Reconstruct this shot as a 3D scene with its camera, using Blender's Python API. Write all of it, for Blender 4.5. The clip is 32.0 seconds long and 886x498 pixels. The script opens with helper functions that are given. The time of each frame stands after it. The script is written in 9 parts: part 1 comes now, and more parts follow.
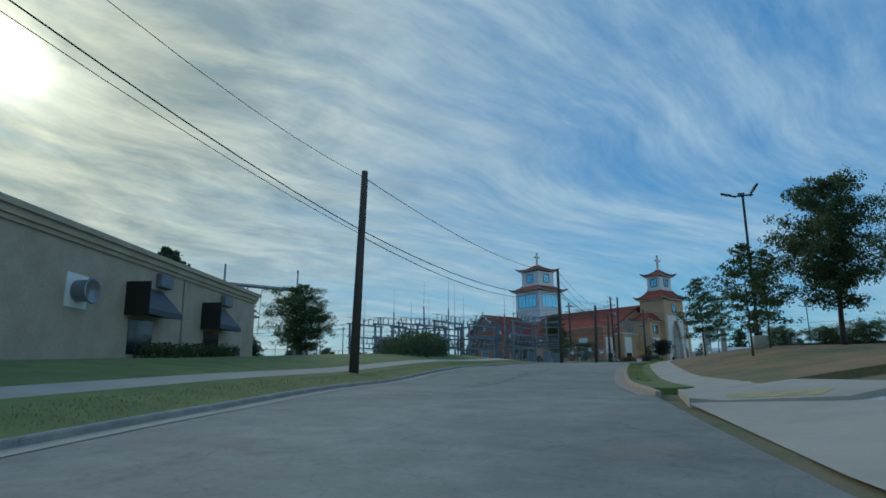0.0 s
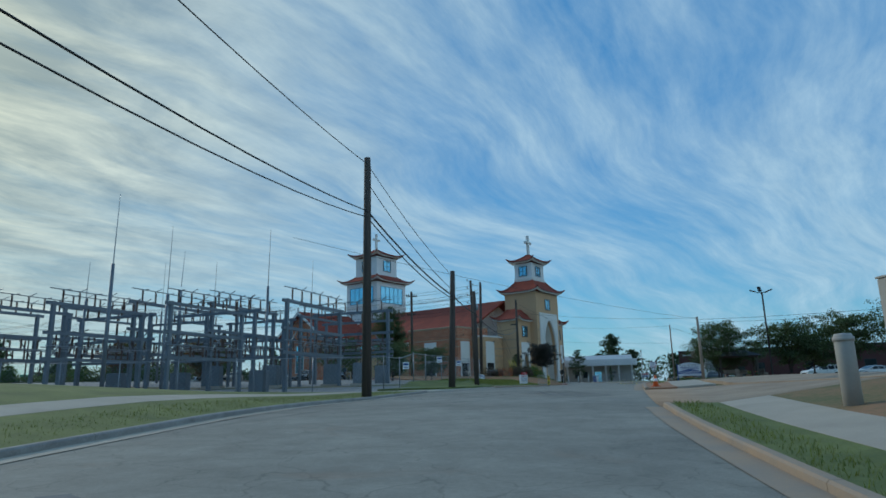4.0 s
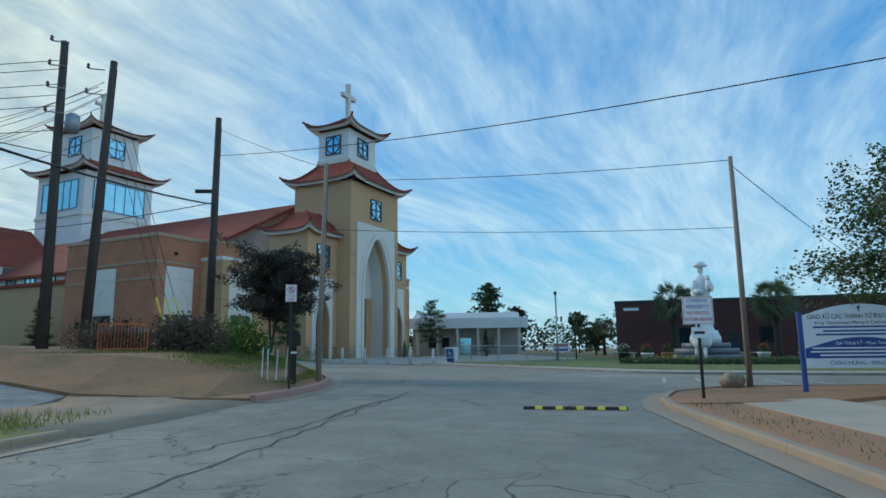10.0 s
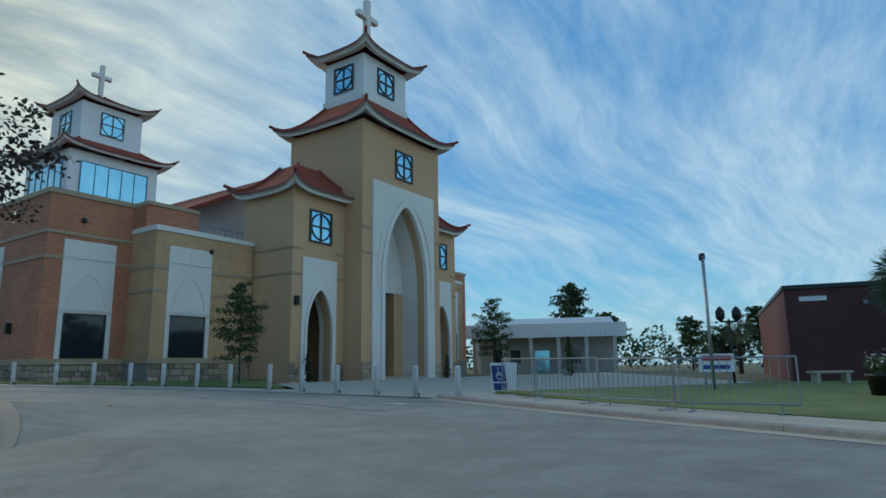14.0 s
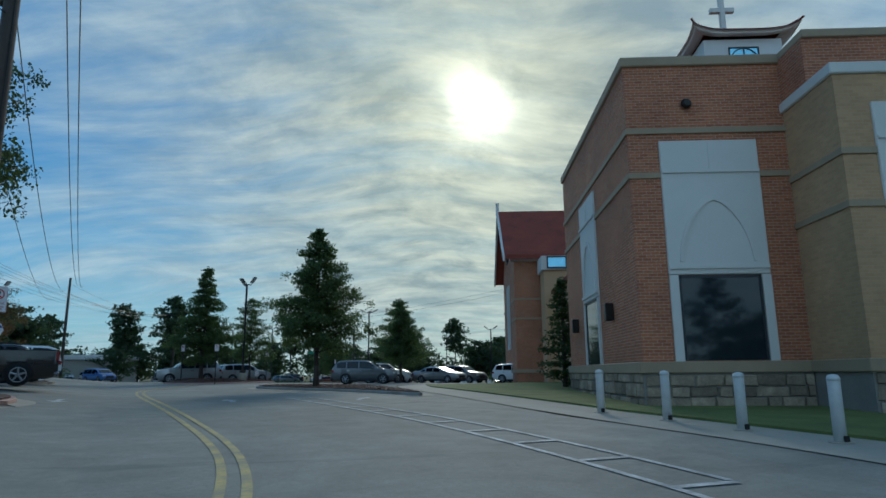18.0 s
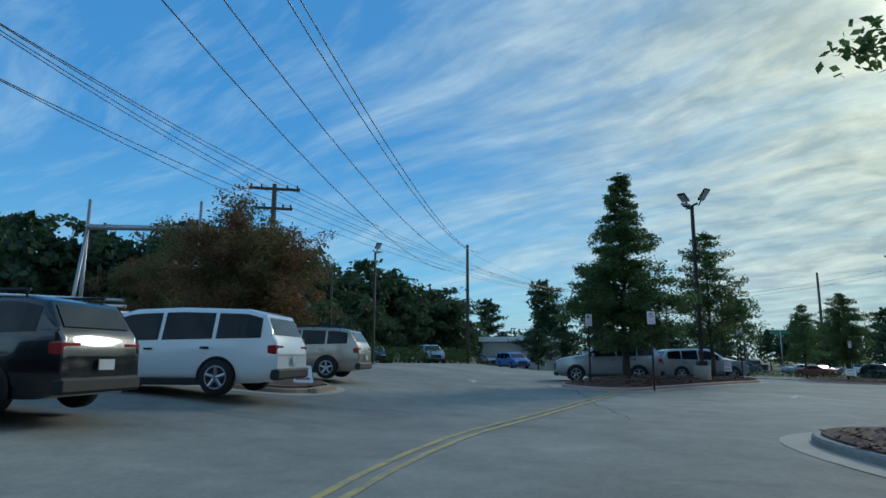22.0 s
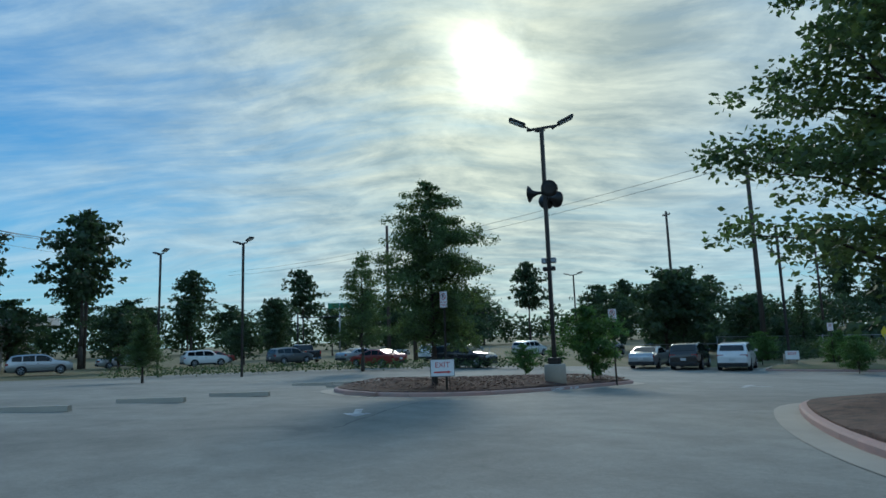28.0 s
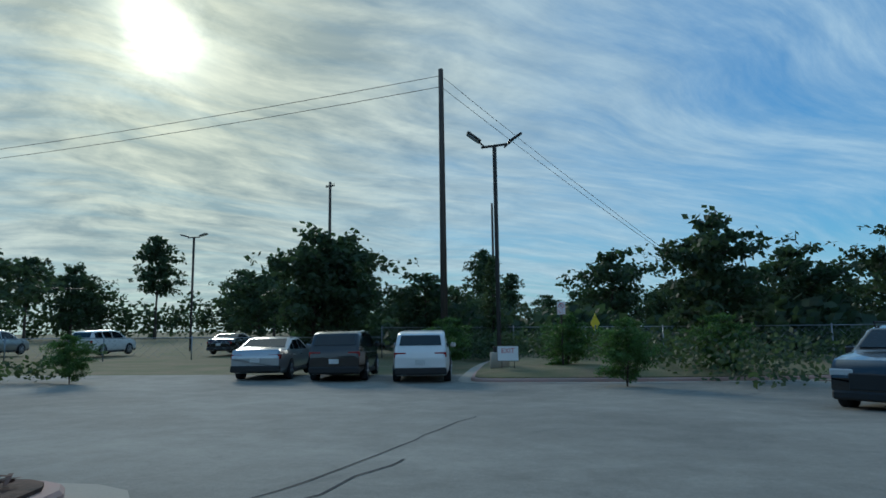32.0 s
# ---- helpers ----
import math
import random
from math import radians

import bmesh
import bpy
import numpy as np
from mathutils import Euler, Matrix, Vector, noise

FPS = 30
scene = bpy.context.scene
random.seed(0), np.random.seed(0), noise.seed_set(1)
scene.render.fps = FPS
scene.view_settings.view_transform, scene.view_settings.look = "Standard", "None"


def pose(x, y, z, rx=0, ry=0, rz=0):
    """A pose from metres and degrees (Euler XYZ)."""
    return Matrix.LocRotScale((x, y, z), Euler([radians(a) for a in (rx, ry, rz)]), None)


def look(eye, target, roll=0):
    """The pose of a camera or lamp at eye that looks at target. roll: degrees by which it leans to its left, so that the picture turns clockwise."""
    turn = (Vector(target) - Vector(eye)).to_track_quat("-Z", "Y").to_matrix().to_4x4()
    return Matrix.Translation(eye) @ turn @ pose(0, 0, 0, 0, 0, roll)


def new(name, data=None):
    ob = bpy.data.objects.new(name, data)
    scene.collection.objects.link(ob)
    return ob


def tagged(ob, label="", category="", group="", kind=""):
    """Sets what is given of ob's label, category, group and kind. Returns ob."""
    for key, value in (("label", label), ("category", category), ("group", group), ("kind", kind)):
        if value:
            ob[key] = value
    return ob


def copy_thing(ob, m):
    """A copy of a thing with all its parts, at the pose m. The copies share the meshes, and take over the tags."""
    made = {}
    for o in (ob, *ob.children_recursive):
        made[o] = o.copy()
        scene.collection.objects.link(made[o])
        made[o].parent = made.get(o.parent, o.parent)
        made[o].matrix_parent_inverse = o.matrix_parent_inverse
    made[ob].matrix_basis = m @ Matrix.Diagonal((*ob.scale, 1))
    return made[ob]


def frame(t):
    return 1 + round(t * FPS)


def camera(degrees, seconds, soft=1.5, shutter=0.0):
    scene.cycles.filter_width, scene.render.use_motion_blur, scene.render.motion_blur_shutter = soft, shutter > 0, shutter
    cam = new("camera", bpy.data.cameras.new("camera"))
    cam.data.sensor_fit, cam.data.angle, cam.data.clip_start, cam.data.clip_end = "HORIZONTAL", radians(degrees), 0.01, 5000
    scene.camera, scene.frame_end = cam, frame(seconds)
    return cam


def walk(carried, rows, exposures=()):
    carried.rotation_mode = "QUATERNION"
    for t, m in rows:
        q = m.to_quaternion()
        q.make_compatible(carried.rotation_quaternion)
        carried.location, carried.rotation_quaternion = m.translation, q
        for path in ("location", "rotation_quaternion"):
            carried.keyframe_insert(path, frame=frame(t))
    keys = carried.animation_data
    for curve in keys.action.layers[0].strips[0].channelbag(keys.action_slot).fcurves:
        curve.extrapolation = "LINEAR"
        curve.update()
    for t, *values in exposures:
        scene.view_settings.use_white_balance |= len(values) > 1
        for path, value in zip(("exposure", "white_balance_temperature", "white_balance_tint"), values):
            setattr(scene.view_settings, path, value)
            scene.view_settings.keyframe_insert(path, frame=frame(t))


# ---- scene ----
# ---- camera and its walk ----
cam = camera(70.67, 32.0, soft=1.6)
ROWS = (
    (0, 0.355, -112.406, -2.224, 22.11, 12.00, -0.49),
    (0.5, -1.069, -106.942, -1.973, 20.70, 12.40, -0.75),
    (1, -2.359, -101.469, -1.703, 19.71, 12.61, -1.07),
    (1.5, -3.542, -95.964, -1.427, 18.87, 12.86, -1.18),
    (2, -4.626, -90.243, -1.135, 17.24, 12.87, -0.79),
    (2.5, -5.552, -84.320, -0.824, 15.36, 12.99, -0.61),
    (3, -6.271, -78.300, -0.525, 13.20, 12.58, -0.80),
    (3.5, -6.740, -72.342, -0.235, 10.94, 12.50, -0.91),
    (4, -7.030, -66.657, 0.068, 8.48, 12.55, -1.36),
    (4.5, -7.099, -61.190, 0.315, 6.55, 12.10, -1.42),
    (5, -7.018, -55.812, 0.527, 5.30, 11.87, -1.26),
    (5.5, -6.827, -50.398, 0.717, 4.25, 11.61, -0.45),
    (6, -6.424, -44.832, 0.872, 2.34, 11.13, -0.51),
    (6.5, -5.853, -39.383, 1.007, 0.56, 11.04, -0.29),
    (7, -5.173, -33.985, 1.144, -0.64, 10.66, -0.09),
    (7.5, -4.479, -28.866, 1.263, -2.05, 10.16, -0.15),
    (8, -3.681, -23.902, 1.335, -3.17, 9.70, 0.23),
    (8.5, -2.878, -19.237, 1.327, -3.91, 9.56, 0.10),
    (9, -2.093, -14.741, 1.305, -4.04, 9.57, -0.23),
    (9.5, -1.362, -10.451, 1.291, -3.58, 9.31, -0.54),
    (10, -0.798, -6.513, 1.293, -2.31, 9.15, -0.67),
    (10.5, -0.347, -3.063, 1.320, -1.17, 9.30, -0.74),
    (11, 0.000, -0.000, 1.336, 0.00, 9.65, -0.92),
    (11.5, 0.212, 2.607, 1.308, 1.09, 9.67, 0.31),
    (12, 0.410, 4.881, 1.308, 1.14, 9.47, -0.06),
    (12.5, 0.669, 7.242, 1.331, -0.35, 9.72, -1.04),
    (13, 0.975, 9.559, 1.299, -1.25, 9.43, -0.02),
    (13.5, 1.301, 11.766, 1.292, -1.10, 9.67, -0.49),
    (14, 1.420, 13.707, 1.335, 5.09, 10.67, -0.84),
    (14.5, 1.326, 15.654, 1.402, 11.44, 11.04, -0.82),
    (15, 1.033, 17.741, 1.478, 15.71, 10.93, -0.71),
    (15.5, 0.555, 20.004, 1.503, 19.49, 11.07, -0.57),
    (16, -0.411, 22.410, 1.523, 28.64, 10.82, -0.46),
    (16.5, -1.918, 24.771, 1.567, 37.54, 11.10, -0.44),
    (17, -3.753, 26.768, 1.634, 46.49, 11.11, -0.39),
    (17.5, -6.012, 28.567, 1.689, 54.70, 11.05, -0.31),
    (18, -8.615, 30.220, 1.763, 62.88, 11.22, -0.56),
    (18.5, -11.587, 31.606, 1.900, 71.49, 11.14, -0.58),
    (19, -14.543, 32.619, 1.962, 79.03, 10.84, -0.65),
    (19.5, -17.812, 33.286, 2.038, 85.76, 11.30, -0.93),
    (20, -21.081, 33.618, 2.136, 91.51, 10.94, -1.19),
    (20.5, -24.300, 33.687, 2.216, 95.55, 10.67, -0.85),
    (21, -27.573, 33.591, 2.274, 98.52, 10.40, -0.40),
    (21.5, -30.777, 33.428, 2.312, 99.97, 10.07, -0.28),
    (22, -33.818, 33.290, 2.331, 100.60, 9.71, 0.22),
    (22.5, -36.876, 33.267, 2.343, 98.00, 8.87, 0.42),
    (23, -39.944, 33.437, 2.350, 93.53, 9.35, 0.33),
    (23.5, -43.061, 33.943, 2.325, 88.22, 8.85, 0.26),
    (24, -46.160, 34.760, 2.307, 82.86, 9.28, 0.05),
    (24.5, -49.159, 35.861, 2.300, 78.28, 9.06, -0.43),
    (25, -52.098, 37.110, 2.291, 74.11, 9.06, -0.59),
    (25.5, -54.878, 38.444, 2.298, 71.47, 8.78, -0.72),
    (26, -57.533, 39.839, 2.310, 69.72, 8.71, -0.39),
    (26.5, -60.184, 41.275, 2.270, 68.22, 8.63, 0.06),
    (27, -62.766, 42.770, 2.270, 65.65, 8.97, -1.61),
    (27.5, -65.297, 44.357, 2.224, 64.17, 8.53, -1.99),
    (28, -67.795, 45.965, 2.154, 64.32, 8.06, -1.91),
    (28.5, -70.270, 47.532, 2.033, 65.02, 8.32, -0.96),
    (29, -72.587, 49.086, 1.943, 63.59, 8.31, -0.60),
    (29.5, -74.873, 50.874, 1.847, 59.62, 7.94, -0.29),
    (30, -76.920, 52.826, 1.746, 54.22, 7.47, -0.60),
    (30.5, -78.689, 54.978, 1.643, 48.67, 7.39, -1.12),
    (31, -80.184, 57.148, 1.514, 43.12, 6.90, -0.94),
    (31.5, -81.417, 59.284, 1.380, 37.79, 7.07, -0.43),
    (32, -82.494, 61.262, 1.365, 34.04, 7.16, -0.82),
)
def eye_pose(x, y, z, yaw, pitch, roll):
    eye, (a, b) = Vector((x, y, z)), (radians(yaw), radians(pitch))
    return look(eye, eye + 10 * Vector((-math.sin(a) * math.cos(b), math.cos(a) * math.cos(b), math.sin(b))), roll)
walk(cam, [(t, eye_pose(*row)) for t, *row in ROWS], exposures=((0, -0.2, 5900, 4), (4, -0.05, 6000, 4), (8, 0.2, 6250, 5), (10, 0.35, 6300, 5), (12, 0.35, 6300, 5), (14, 0.12, 6250, 5), (16, -0.25, 6000, 6), (17, -0.3, 6000, 5), (19, -0.05, 5750, 4), (20.5, -0.08, 5750, 4), (22, 0.05, 5750, 4), (23, 0.0, 5750, 4), (24.5, -0.08, 5750, 4), (26, 0.12, 5800, 4), (29, 0.0, 5750, 4), (32, -0.12, 5800, 4)))

# ---- world, sun, exposure ----
SUN_YAW, SUN_EL = 59.3, 24.0
_a, _e = radians(SUN_YAW), radians(SUN_EL)
SUN_DIR = Vector((-math.sin(_a) * math.cos(_e), math.cos(_a) * math.cos(_e), math.sin(_e)))


class Tree:
    """A small helper to write node trees."""

    def __init__(self, owner):
        owner.use_nodes = True
        self.t = owner.node_tree
        self.t.nodes.clear()

    def n(self, kind, ins=None, **props):
        node = self.t.nodes.new(kind)
        for k, v in props.items():
            setattr_safe(node, k, v)
        for k, v in (ins or {}).items():
            sock = node.inputs[k]
            if hasattr(v, "is_output"):
                self.t.links.new(v, sock)
            else:
                sock.default_value = v
        return node

    def math(self, op, a, b=0.0, c=0.0, clamp=False):
        node = self.n("ShaderNodeMath", {0: a, 1: b, 2: c})
        node.operation, node.use_clamp = op, clamp
        return node.outputs[0]

    def vmath(self, op, a, b=(0, 0, 0), out=0):
        node = self.n("ShaderNodeVectorMath", {0: a, 1: b})
        node.operation = op
        return node.outputs[out]

    def mix(self, fac, a, b, kind="MIX"):
        node = self.t.nodes.new("ShaderNodeMix")
        node.data_type, node.blend_type = "RGBA", kind
        for i, v in ((0, fac), (6, a), (7, b)):
            if hasattr(v, "is_output"):
                self.t.links.new(v, node.inputs[i])
            else:
                node.inputs[i].default_value = v
        return node.outputs[2]

    def ramp(self, fac, *stops):
        node = self.n("ShaderNodeValToRGB", {0: fac})
        el = node.color_ramp.elements
        while len(el) < len(stops):
            el.new(0.5)
        for e, (p, c) in zip(el, stops):
            e.position, e.color = p, c if len(c) == 4 else (*c, 1)
        return node.outputs[0]

    def noise(self, vec, scale, detail=4.0, rough=0.55, dist=0.0):
        return self.n("ShaderNodeTexNoise", {"Vector": vec, "Scale": scale, "Detail": detail, "Roughness": rough, "Distortion": dist}).outputs[0]


def setattr_safe(node, k, v):
    if k == "operation":
        node.operation = v
    elif k == "sky_type":
        node.sky_type = v
    elif k == "sun_disc":
        node.sun_disc = v
    elif k == "sun_elevation":
        node.sun_elevation = v
    elif k == "sun_rotation":
        node.sun_rotation = v
    elif k == "interpolation_type":
        node.interpolation_type = v


def make_world():
    world = bpy.data.worlds.new("sky")
    scene.world = world
    t = Tree(world)
    sky = t.n("ShaderNodeTexSky", sky_type="NISHITA", sun_disc=False, sun_elevation=_e, sun_rotation=radians(-SUN_YAW))
    d = t.vmath("NORMALIZE", t.n("ShaderNodeTexCoord").outputs["Generated"])
    sep = t.n("ShaderNodeSeparateXYZ", {0: d})
    x, y, z = sep.outputs
    zz = t.math("ADD", t.math("MAXIMUM", z, 0.0), 0.16)
    plane = t.n("ShaderNodeCombineXYZ", {0: t.math("DIVIDE", x, zz), 1: t.math("DIVIDE", y, zz), 2: 0.0}).outputs[0]
    # cirrus drawn out along one wind direction, with finer fibres across it
    turned = t.n("ShaderNodeMapping", {0: plane, "Rotation": (0, 0, radians(-60))}).outputs[0]
    warp = t.n("ShaderNodeTexNoise", {"Vector": plane, "Scale": 0.5, "Detail": 2.5, "Roughness": 0.45}).outputs[1]
    bent = t.vmath("ADD", turned, t.vmath("MULTIPLY", t.vmath("SUBTRACT", warp, (0.5, 0.5, 0.5)), (1.0, 1.0, 0)))
    streak = t.n("ShaderNodeMapping", {0: bent, "Scale": (0.46, 1.25, 1.0), "Location": (0.9, 1.3, 0)}).outputs[0]
    fibre = t.n("ShaderNodeMapping", {0: bent, "Scale": (1.0, 4.2, 1.0), "Location": (3.1, 0.2, 0)}).outputs[0]
    big = t.noise(streak, 1.0, 7.0, 0.58, 0.0)
    fine = t.noise(fibre, 1.0, 9.0, 0.66, 0.08)
    comb = t.noise(t.n("ShaderNodeMapping", {0: bent, "Scale": (2.2, 11.0, 1.0), "Location": (1.7, 5.2, 0)}).outputs[0], 1.0, 8.0, 0.62, 0.15)
    sun = t.vmath("DOT_PRODUCT", d, tuple(SUN_DIR), out=1)
    pos_sun = t.math("MAXIMUM", sun, 0.0)
    near = t.math("POWER", pos_sun, 5.6)
    back = t.math("MAXIMUM", t.math("MULTIPLY", sun, -1.0), 0.0)
    low = t.math("SUBTRACT", 1.0, t.math("MULTIPLY", z, 3.0), clamp=True)
    # a pale even veil away from the sun, and a clear lane beyond the sun's deck
    side = t.math("POWER", t.math("MAXIMUM", t.vmath("DOT_PRODUCT", d, (0.53, 0.80, 0.28), out=1), 0.0), 5.0)
    lane = t.math("POWER", t.math("MAXIMUM", t.vmath("DOT_PRODUCT", d, (-0.82, -0.28, 0.50), out=1), 0.0), 3.5)
    amount = t.math("ADD", t.math("MULTIPLY", t.math("SUBTRACT", big, 0.10), 0.94), t.math("ADD", t.math("MULTIPLY", t.math("SUBTRACT", fine, 0.08), 0.84), t.math("MULTIPLY", comb, 0.28)))
    amount = t.math("ADD", amount, t.math("ADD", t.math("MULTIPLY", near, 0.50), t.math("MULTIPLY", low, 0.07)))
    amount = t.math("ADD", amount, t.math("SUBTRACT", t.math("ADD", t.math("MULTIPLY", side, 0.09), t.math("MULTIPLY", back, 0.3)), t.math("MULTIPLY", lane, 0.15)))
    cover = t.ramp(t.math("MULTIPLY", amount, 0.6), (0.435, (0.03, 0.03, 0.03)), (0.565, (0.40, 0.40, 0.40)), (0.68, (0.74, 0.74, 0.74)), (0.80, (0.93, 0.93, 0.93)))
    # darker bellies in the thick veil round the sun
    band = t.n("ShaderNodeMapping", {0: bent, "Scale": (1.5, 2.2, 1.0)}).outputs[0]
    mottle = t.noise(band, 2.4, 8.0, 0.62, 0.3)
    belly = t.ramp(mottle, (0.36, (0.60, 0.67, 0.75)), (0.62, (1.16, 1.15, 1.12)))
    warm = t.math("POWER", pos_sun, 6.0)
    shade = t.ramp(t.math("ADD", t.math("MULTIPLY", fine, 0.5), t.math("MULTIPLY", comb, 0.5)), (0.36, (0.74, 0.78, 0.82)), (0.64, (1.05, 1.03, 1.01)))
    lit = t.mix(1.0, t.mix(warm, (0.49, 0.65, 0.76, 1), (0.66, 0.65, 0.51, 1)), shade, "MULTIPLY")
    # clouds across from the sun, out of view, brightened to lift church fronts and ground
    front = t.math("ADD", 1.0, t.math("MULTIPLY", back, 0.6))
    lit = t.mix(1.0, lit, t.n("ShaderNodeCombineXYZ", {0: front, 1: front, 2: front}).outputs[0], "MULTIPLY")
    cloud = t.mix(1.0, lit, t.mix(t.math("MULTIPLY", near, 1.2, clamp=True), (1, 1, 1, 1), belly), "MULTIPLY")
    tint = t.n("ShaderNodeHueSaturation", {"Saturation": 1.25, "Value": 1.0, "Color": sky.outputs[0]}).outputs[0]
    calm = t.math("SUBTRACT", 1.0, t.math("MULTIPLY", t.math("POWER", pos_sun, 2.0), 0.62))
    deep = t.mix(low, (0.070, 0.270, 0.57, 1), (0.22, 0.46, 0.62, 1))
    blue = t.mix(1.0, t.mix(1.0, tint, (0.070, 0.130, 0.160, 1), "MULTIPLY"), t.n("ShaderNodeCombineXYZ", {0: calm, 1: calm, 2: calm}).outputs[0], "MULTIPLY")
    blue = t.mix(0.62, blue, deep)
    col = t.mix(cover, blue, cloud)
    # the sun behind the veil, broken by it, and the veil's own shine round it
    core = t.math("POWER", pos_sun, 1300.0)
    ring = t.math("POWER", pos_sun, 190.0)
    veil = t.ramp(t.noise(plane, 3.2, 6.0, 0.65, 0.4), (0.34, (0.25, 0.25, 0.25)), (0.58, (1.15, 1.15, 1.15)))
    shine = t.math("MULTIPLY", t.math("ADD", t.math("MULTIPLY", core, 1.6), t.math("MULTIPLY", ring, 0.40)), veil)
    halo = t.math("MULTIPLY", t.math("POWER", pos_sun, 45.0), 0.14)
    glow = t.n("ShaderNodeCombineXYZ", {0: t.math("ADD", shine, halo), 1: t.math("ADD", t.math("MULTIPLY", shine, 0.93), t.math("MULTIPLY", halo, 0.88)), 2: t.math("ADD", t.math("MULTIPLY", shine, 0.74), t.math("MULTIPLY", halo, 0.42))}).outputs[0]
    col = t.mix(1.0, col, glow, "ADD")
    bg = t.n("ShaderNodeBackground", {0: col, 1: 1.0})
    t.n("ShaderNodeOutputWorld", {0: bg.outputs[0]})


make_world()
sun_data = bpy.data.lights.new("sun", "SUN")
sun_data.energy, sun_data.angle, sun_data.color = 1.35, radians(14.0), (1.0, 0.92, 0.78)
sun_ob = new("sun", sun_data)
sun_ob.matrix_world = look((0, 0, 60), Vector((0, 0, 60)) - SUN_DIR)


# ---- materials ----
MATS = {}


def material(name, color, rough=0.7, metal=0.0, color2=None, scale=3.0, fine=40.0, amount=0.5, bump=0.0, bump_scale=None, spec=0.5, coat=0.0, trans=0.0, emit=None, island=0.0, obj_random=0.0, stretch=None, leafy=0.0):
    """A procedural surface: base colour varied at two scales, with grain and relief."""
    m = bpy.data.materials.new(name)
    t = Tree(m)
    pos = t.n("ShaderNodeTexCoord").outputs["Object"] if obj_random < 0 else t.n("ShaderNodeNewGeometry").outputs["Position"]
    if stretch:
        pos = t.n("ShaderNodeMapping", {0: pos, "Scale": stretch}).outputs[0]
    c2 = color2 or tuple(c * 0.7 for c in color)
    a = t.noise(pos, scale, 4.0, 0.6, 0.3)
    b = t.noise(pos, fine, 3.0, 0.6)
    f = t.math("ADD", t.math("MULTIPLY", a, 0.65), t.math("MULTIPLY", b, 0.35))
    f = t.n("ShaderNodeMapRange", {0: f, 1: 0.5 - 0.22 / max(amount, 0.05) * 0.5, 2: 0.5 + 0.22 / max(amount, 0.05) * 0.5}).outputs[0]
    col = t.mix(f, (*color, 1), (*c2, 1))
    if island:
        r = t.n("ShaderNodeNewGeometry").outputs["Random Per Island"]
        v = t.math("ADD", t.math("MULTIPLY", r, island), 1.0 - island / 2)
        col = t.n("ShaderNodeHueSaturation", {"Value": v, "Color": col}).outputs[0]
    if obj_random > 0:
        r = t.n("ShaderNodeObjectInfo").outputs["Random"]
        v = t.math("ADD", t.math("MULTIPLY", r, obj_random), 1.0 - obj_random / 2)
        col = t.n("ShaderNodeHueSaturation", {"Value": v, "Color": col}).outputs[0]
    ins = {"Base Color": col, "Roughness": rough, "Metallic": metal, "Specular IOR Level": spec, "Coat Weight": coat, "Transmission Weight": trans}
    if emit:
        ins["Emission Color"], ins["Emission Strength"] = (*emit[:3], 1), emit[3]
    if bump:
        h = t.noise(pos, bump_scale or fine, 4.0, 0.6)
        ins["Normal"] = t.n("ShaderNodeBump", {"Height": h, "Strength": min(bump, 1.0), "Distance": 0.02}).outputs[0]
    out = t.n("ShaderNodeBsdfPrincipled", ins).outputs[0]
    if leafy:
        thin = t.n("ShaderNodeBsdfTranslucent", {0: t.n("ShaderNodeHueSaturation", {"Value": 1.8, "Saturation": 1.1, "Color": col}).outputs[0]}).outputs[0]
        out = t.n("ShaderNodeMixShader", {0: leafy, 1: out, 2: thin}).outputs[0]
    t.n("ShaderNodeOutputMaterial", {0: out})
    MATS[name] = m
    return m


def brick_material(name, c1, c2, mortar, w, h, joint, axis):
    """Coursed brick on a wall that runs along the church's axes; axis: 0 for fronts, 1 for sides."""
    m = bpy.data.materials.new(name)
    t = Tree(m)
    pos = t.n("ShaderNodeTexCoord").outputs["Object"]
    s = t.n("ShaderNodeSeparateXYZ", {0: pos})
    along = t.math("ADD", s.outputs[0], s.outputs[1])
    uv = t.n("ShaderNodeCombineXYZ", {0: along, 1: s.outputs[2], 2: 0.0}).outputs[0]
    b = t.n("ShaderNodeTexBrick", {"Vector": uv, "Color1": (*c1, 1), "Color2": (*c2, 1), "Mortar": (*mortar, 1), "Scale": 1.0, "Mortar Size": joint, "Brick Width": w, "Row Height": h, "Bias": 0.0})
    dirt = t.ramp(t.noise(pos, 0.6, 5.0, 0.6), (0.3, (0.80, 0.80, 0.80)), (0.7, (1.08, 1.06, 1.04)))
    col = t.mix(1.0, b.outputs[0], dirt, "MULTIPLY")
    nrm = t.n("ShaderNodeBump", {"Height": b.outputs[1], "Strength": 0.35, "Distance": 0.01})
    nrm.invert = True
    bsdf = t.n("ShaderNodeBsdfPrincipled", {"Base Color": col, "Roughness": 0.85, "Normal": nrm.outputs[0]})
    t.n("ShaderNodeOutputMaterial", {0: bsdf.outputs[0]})
    MATS[name] = m
    return m


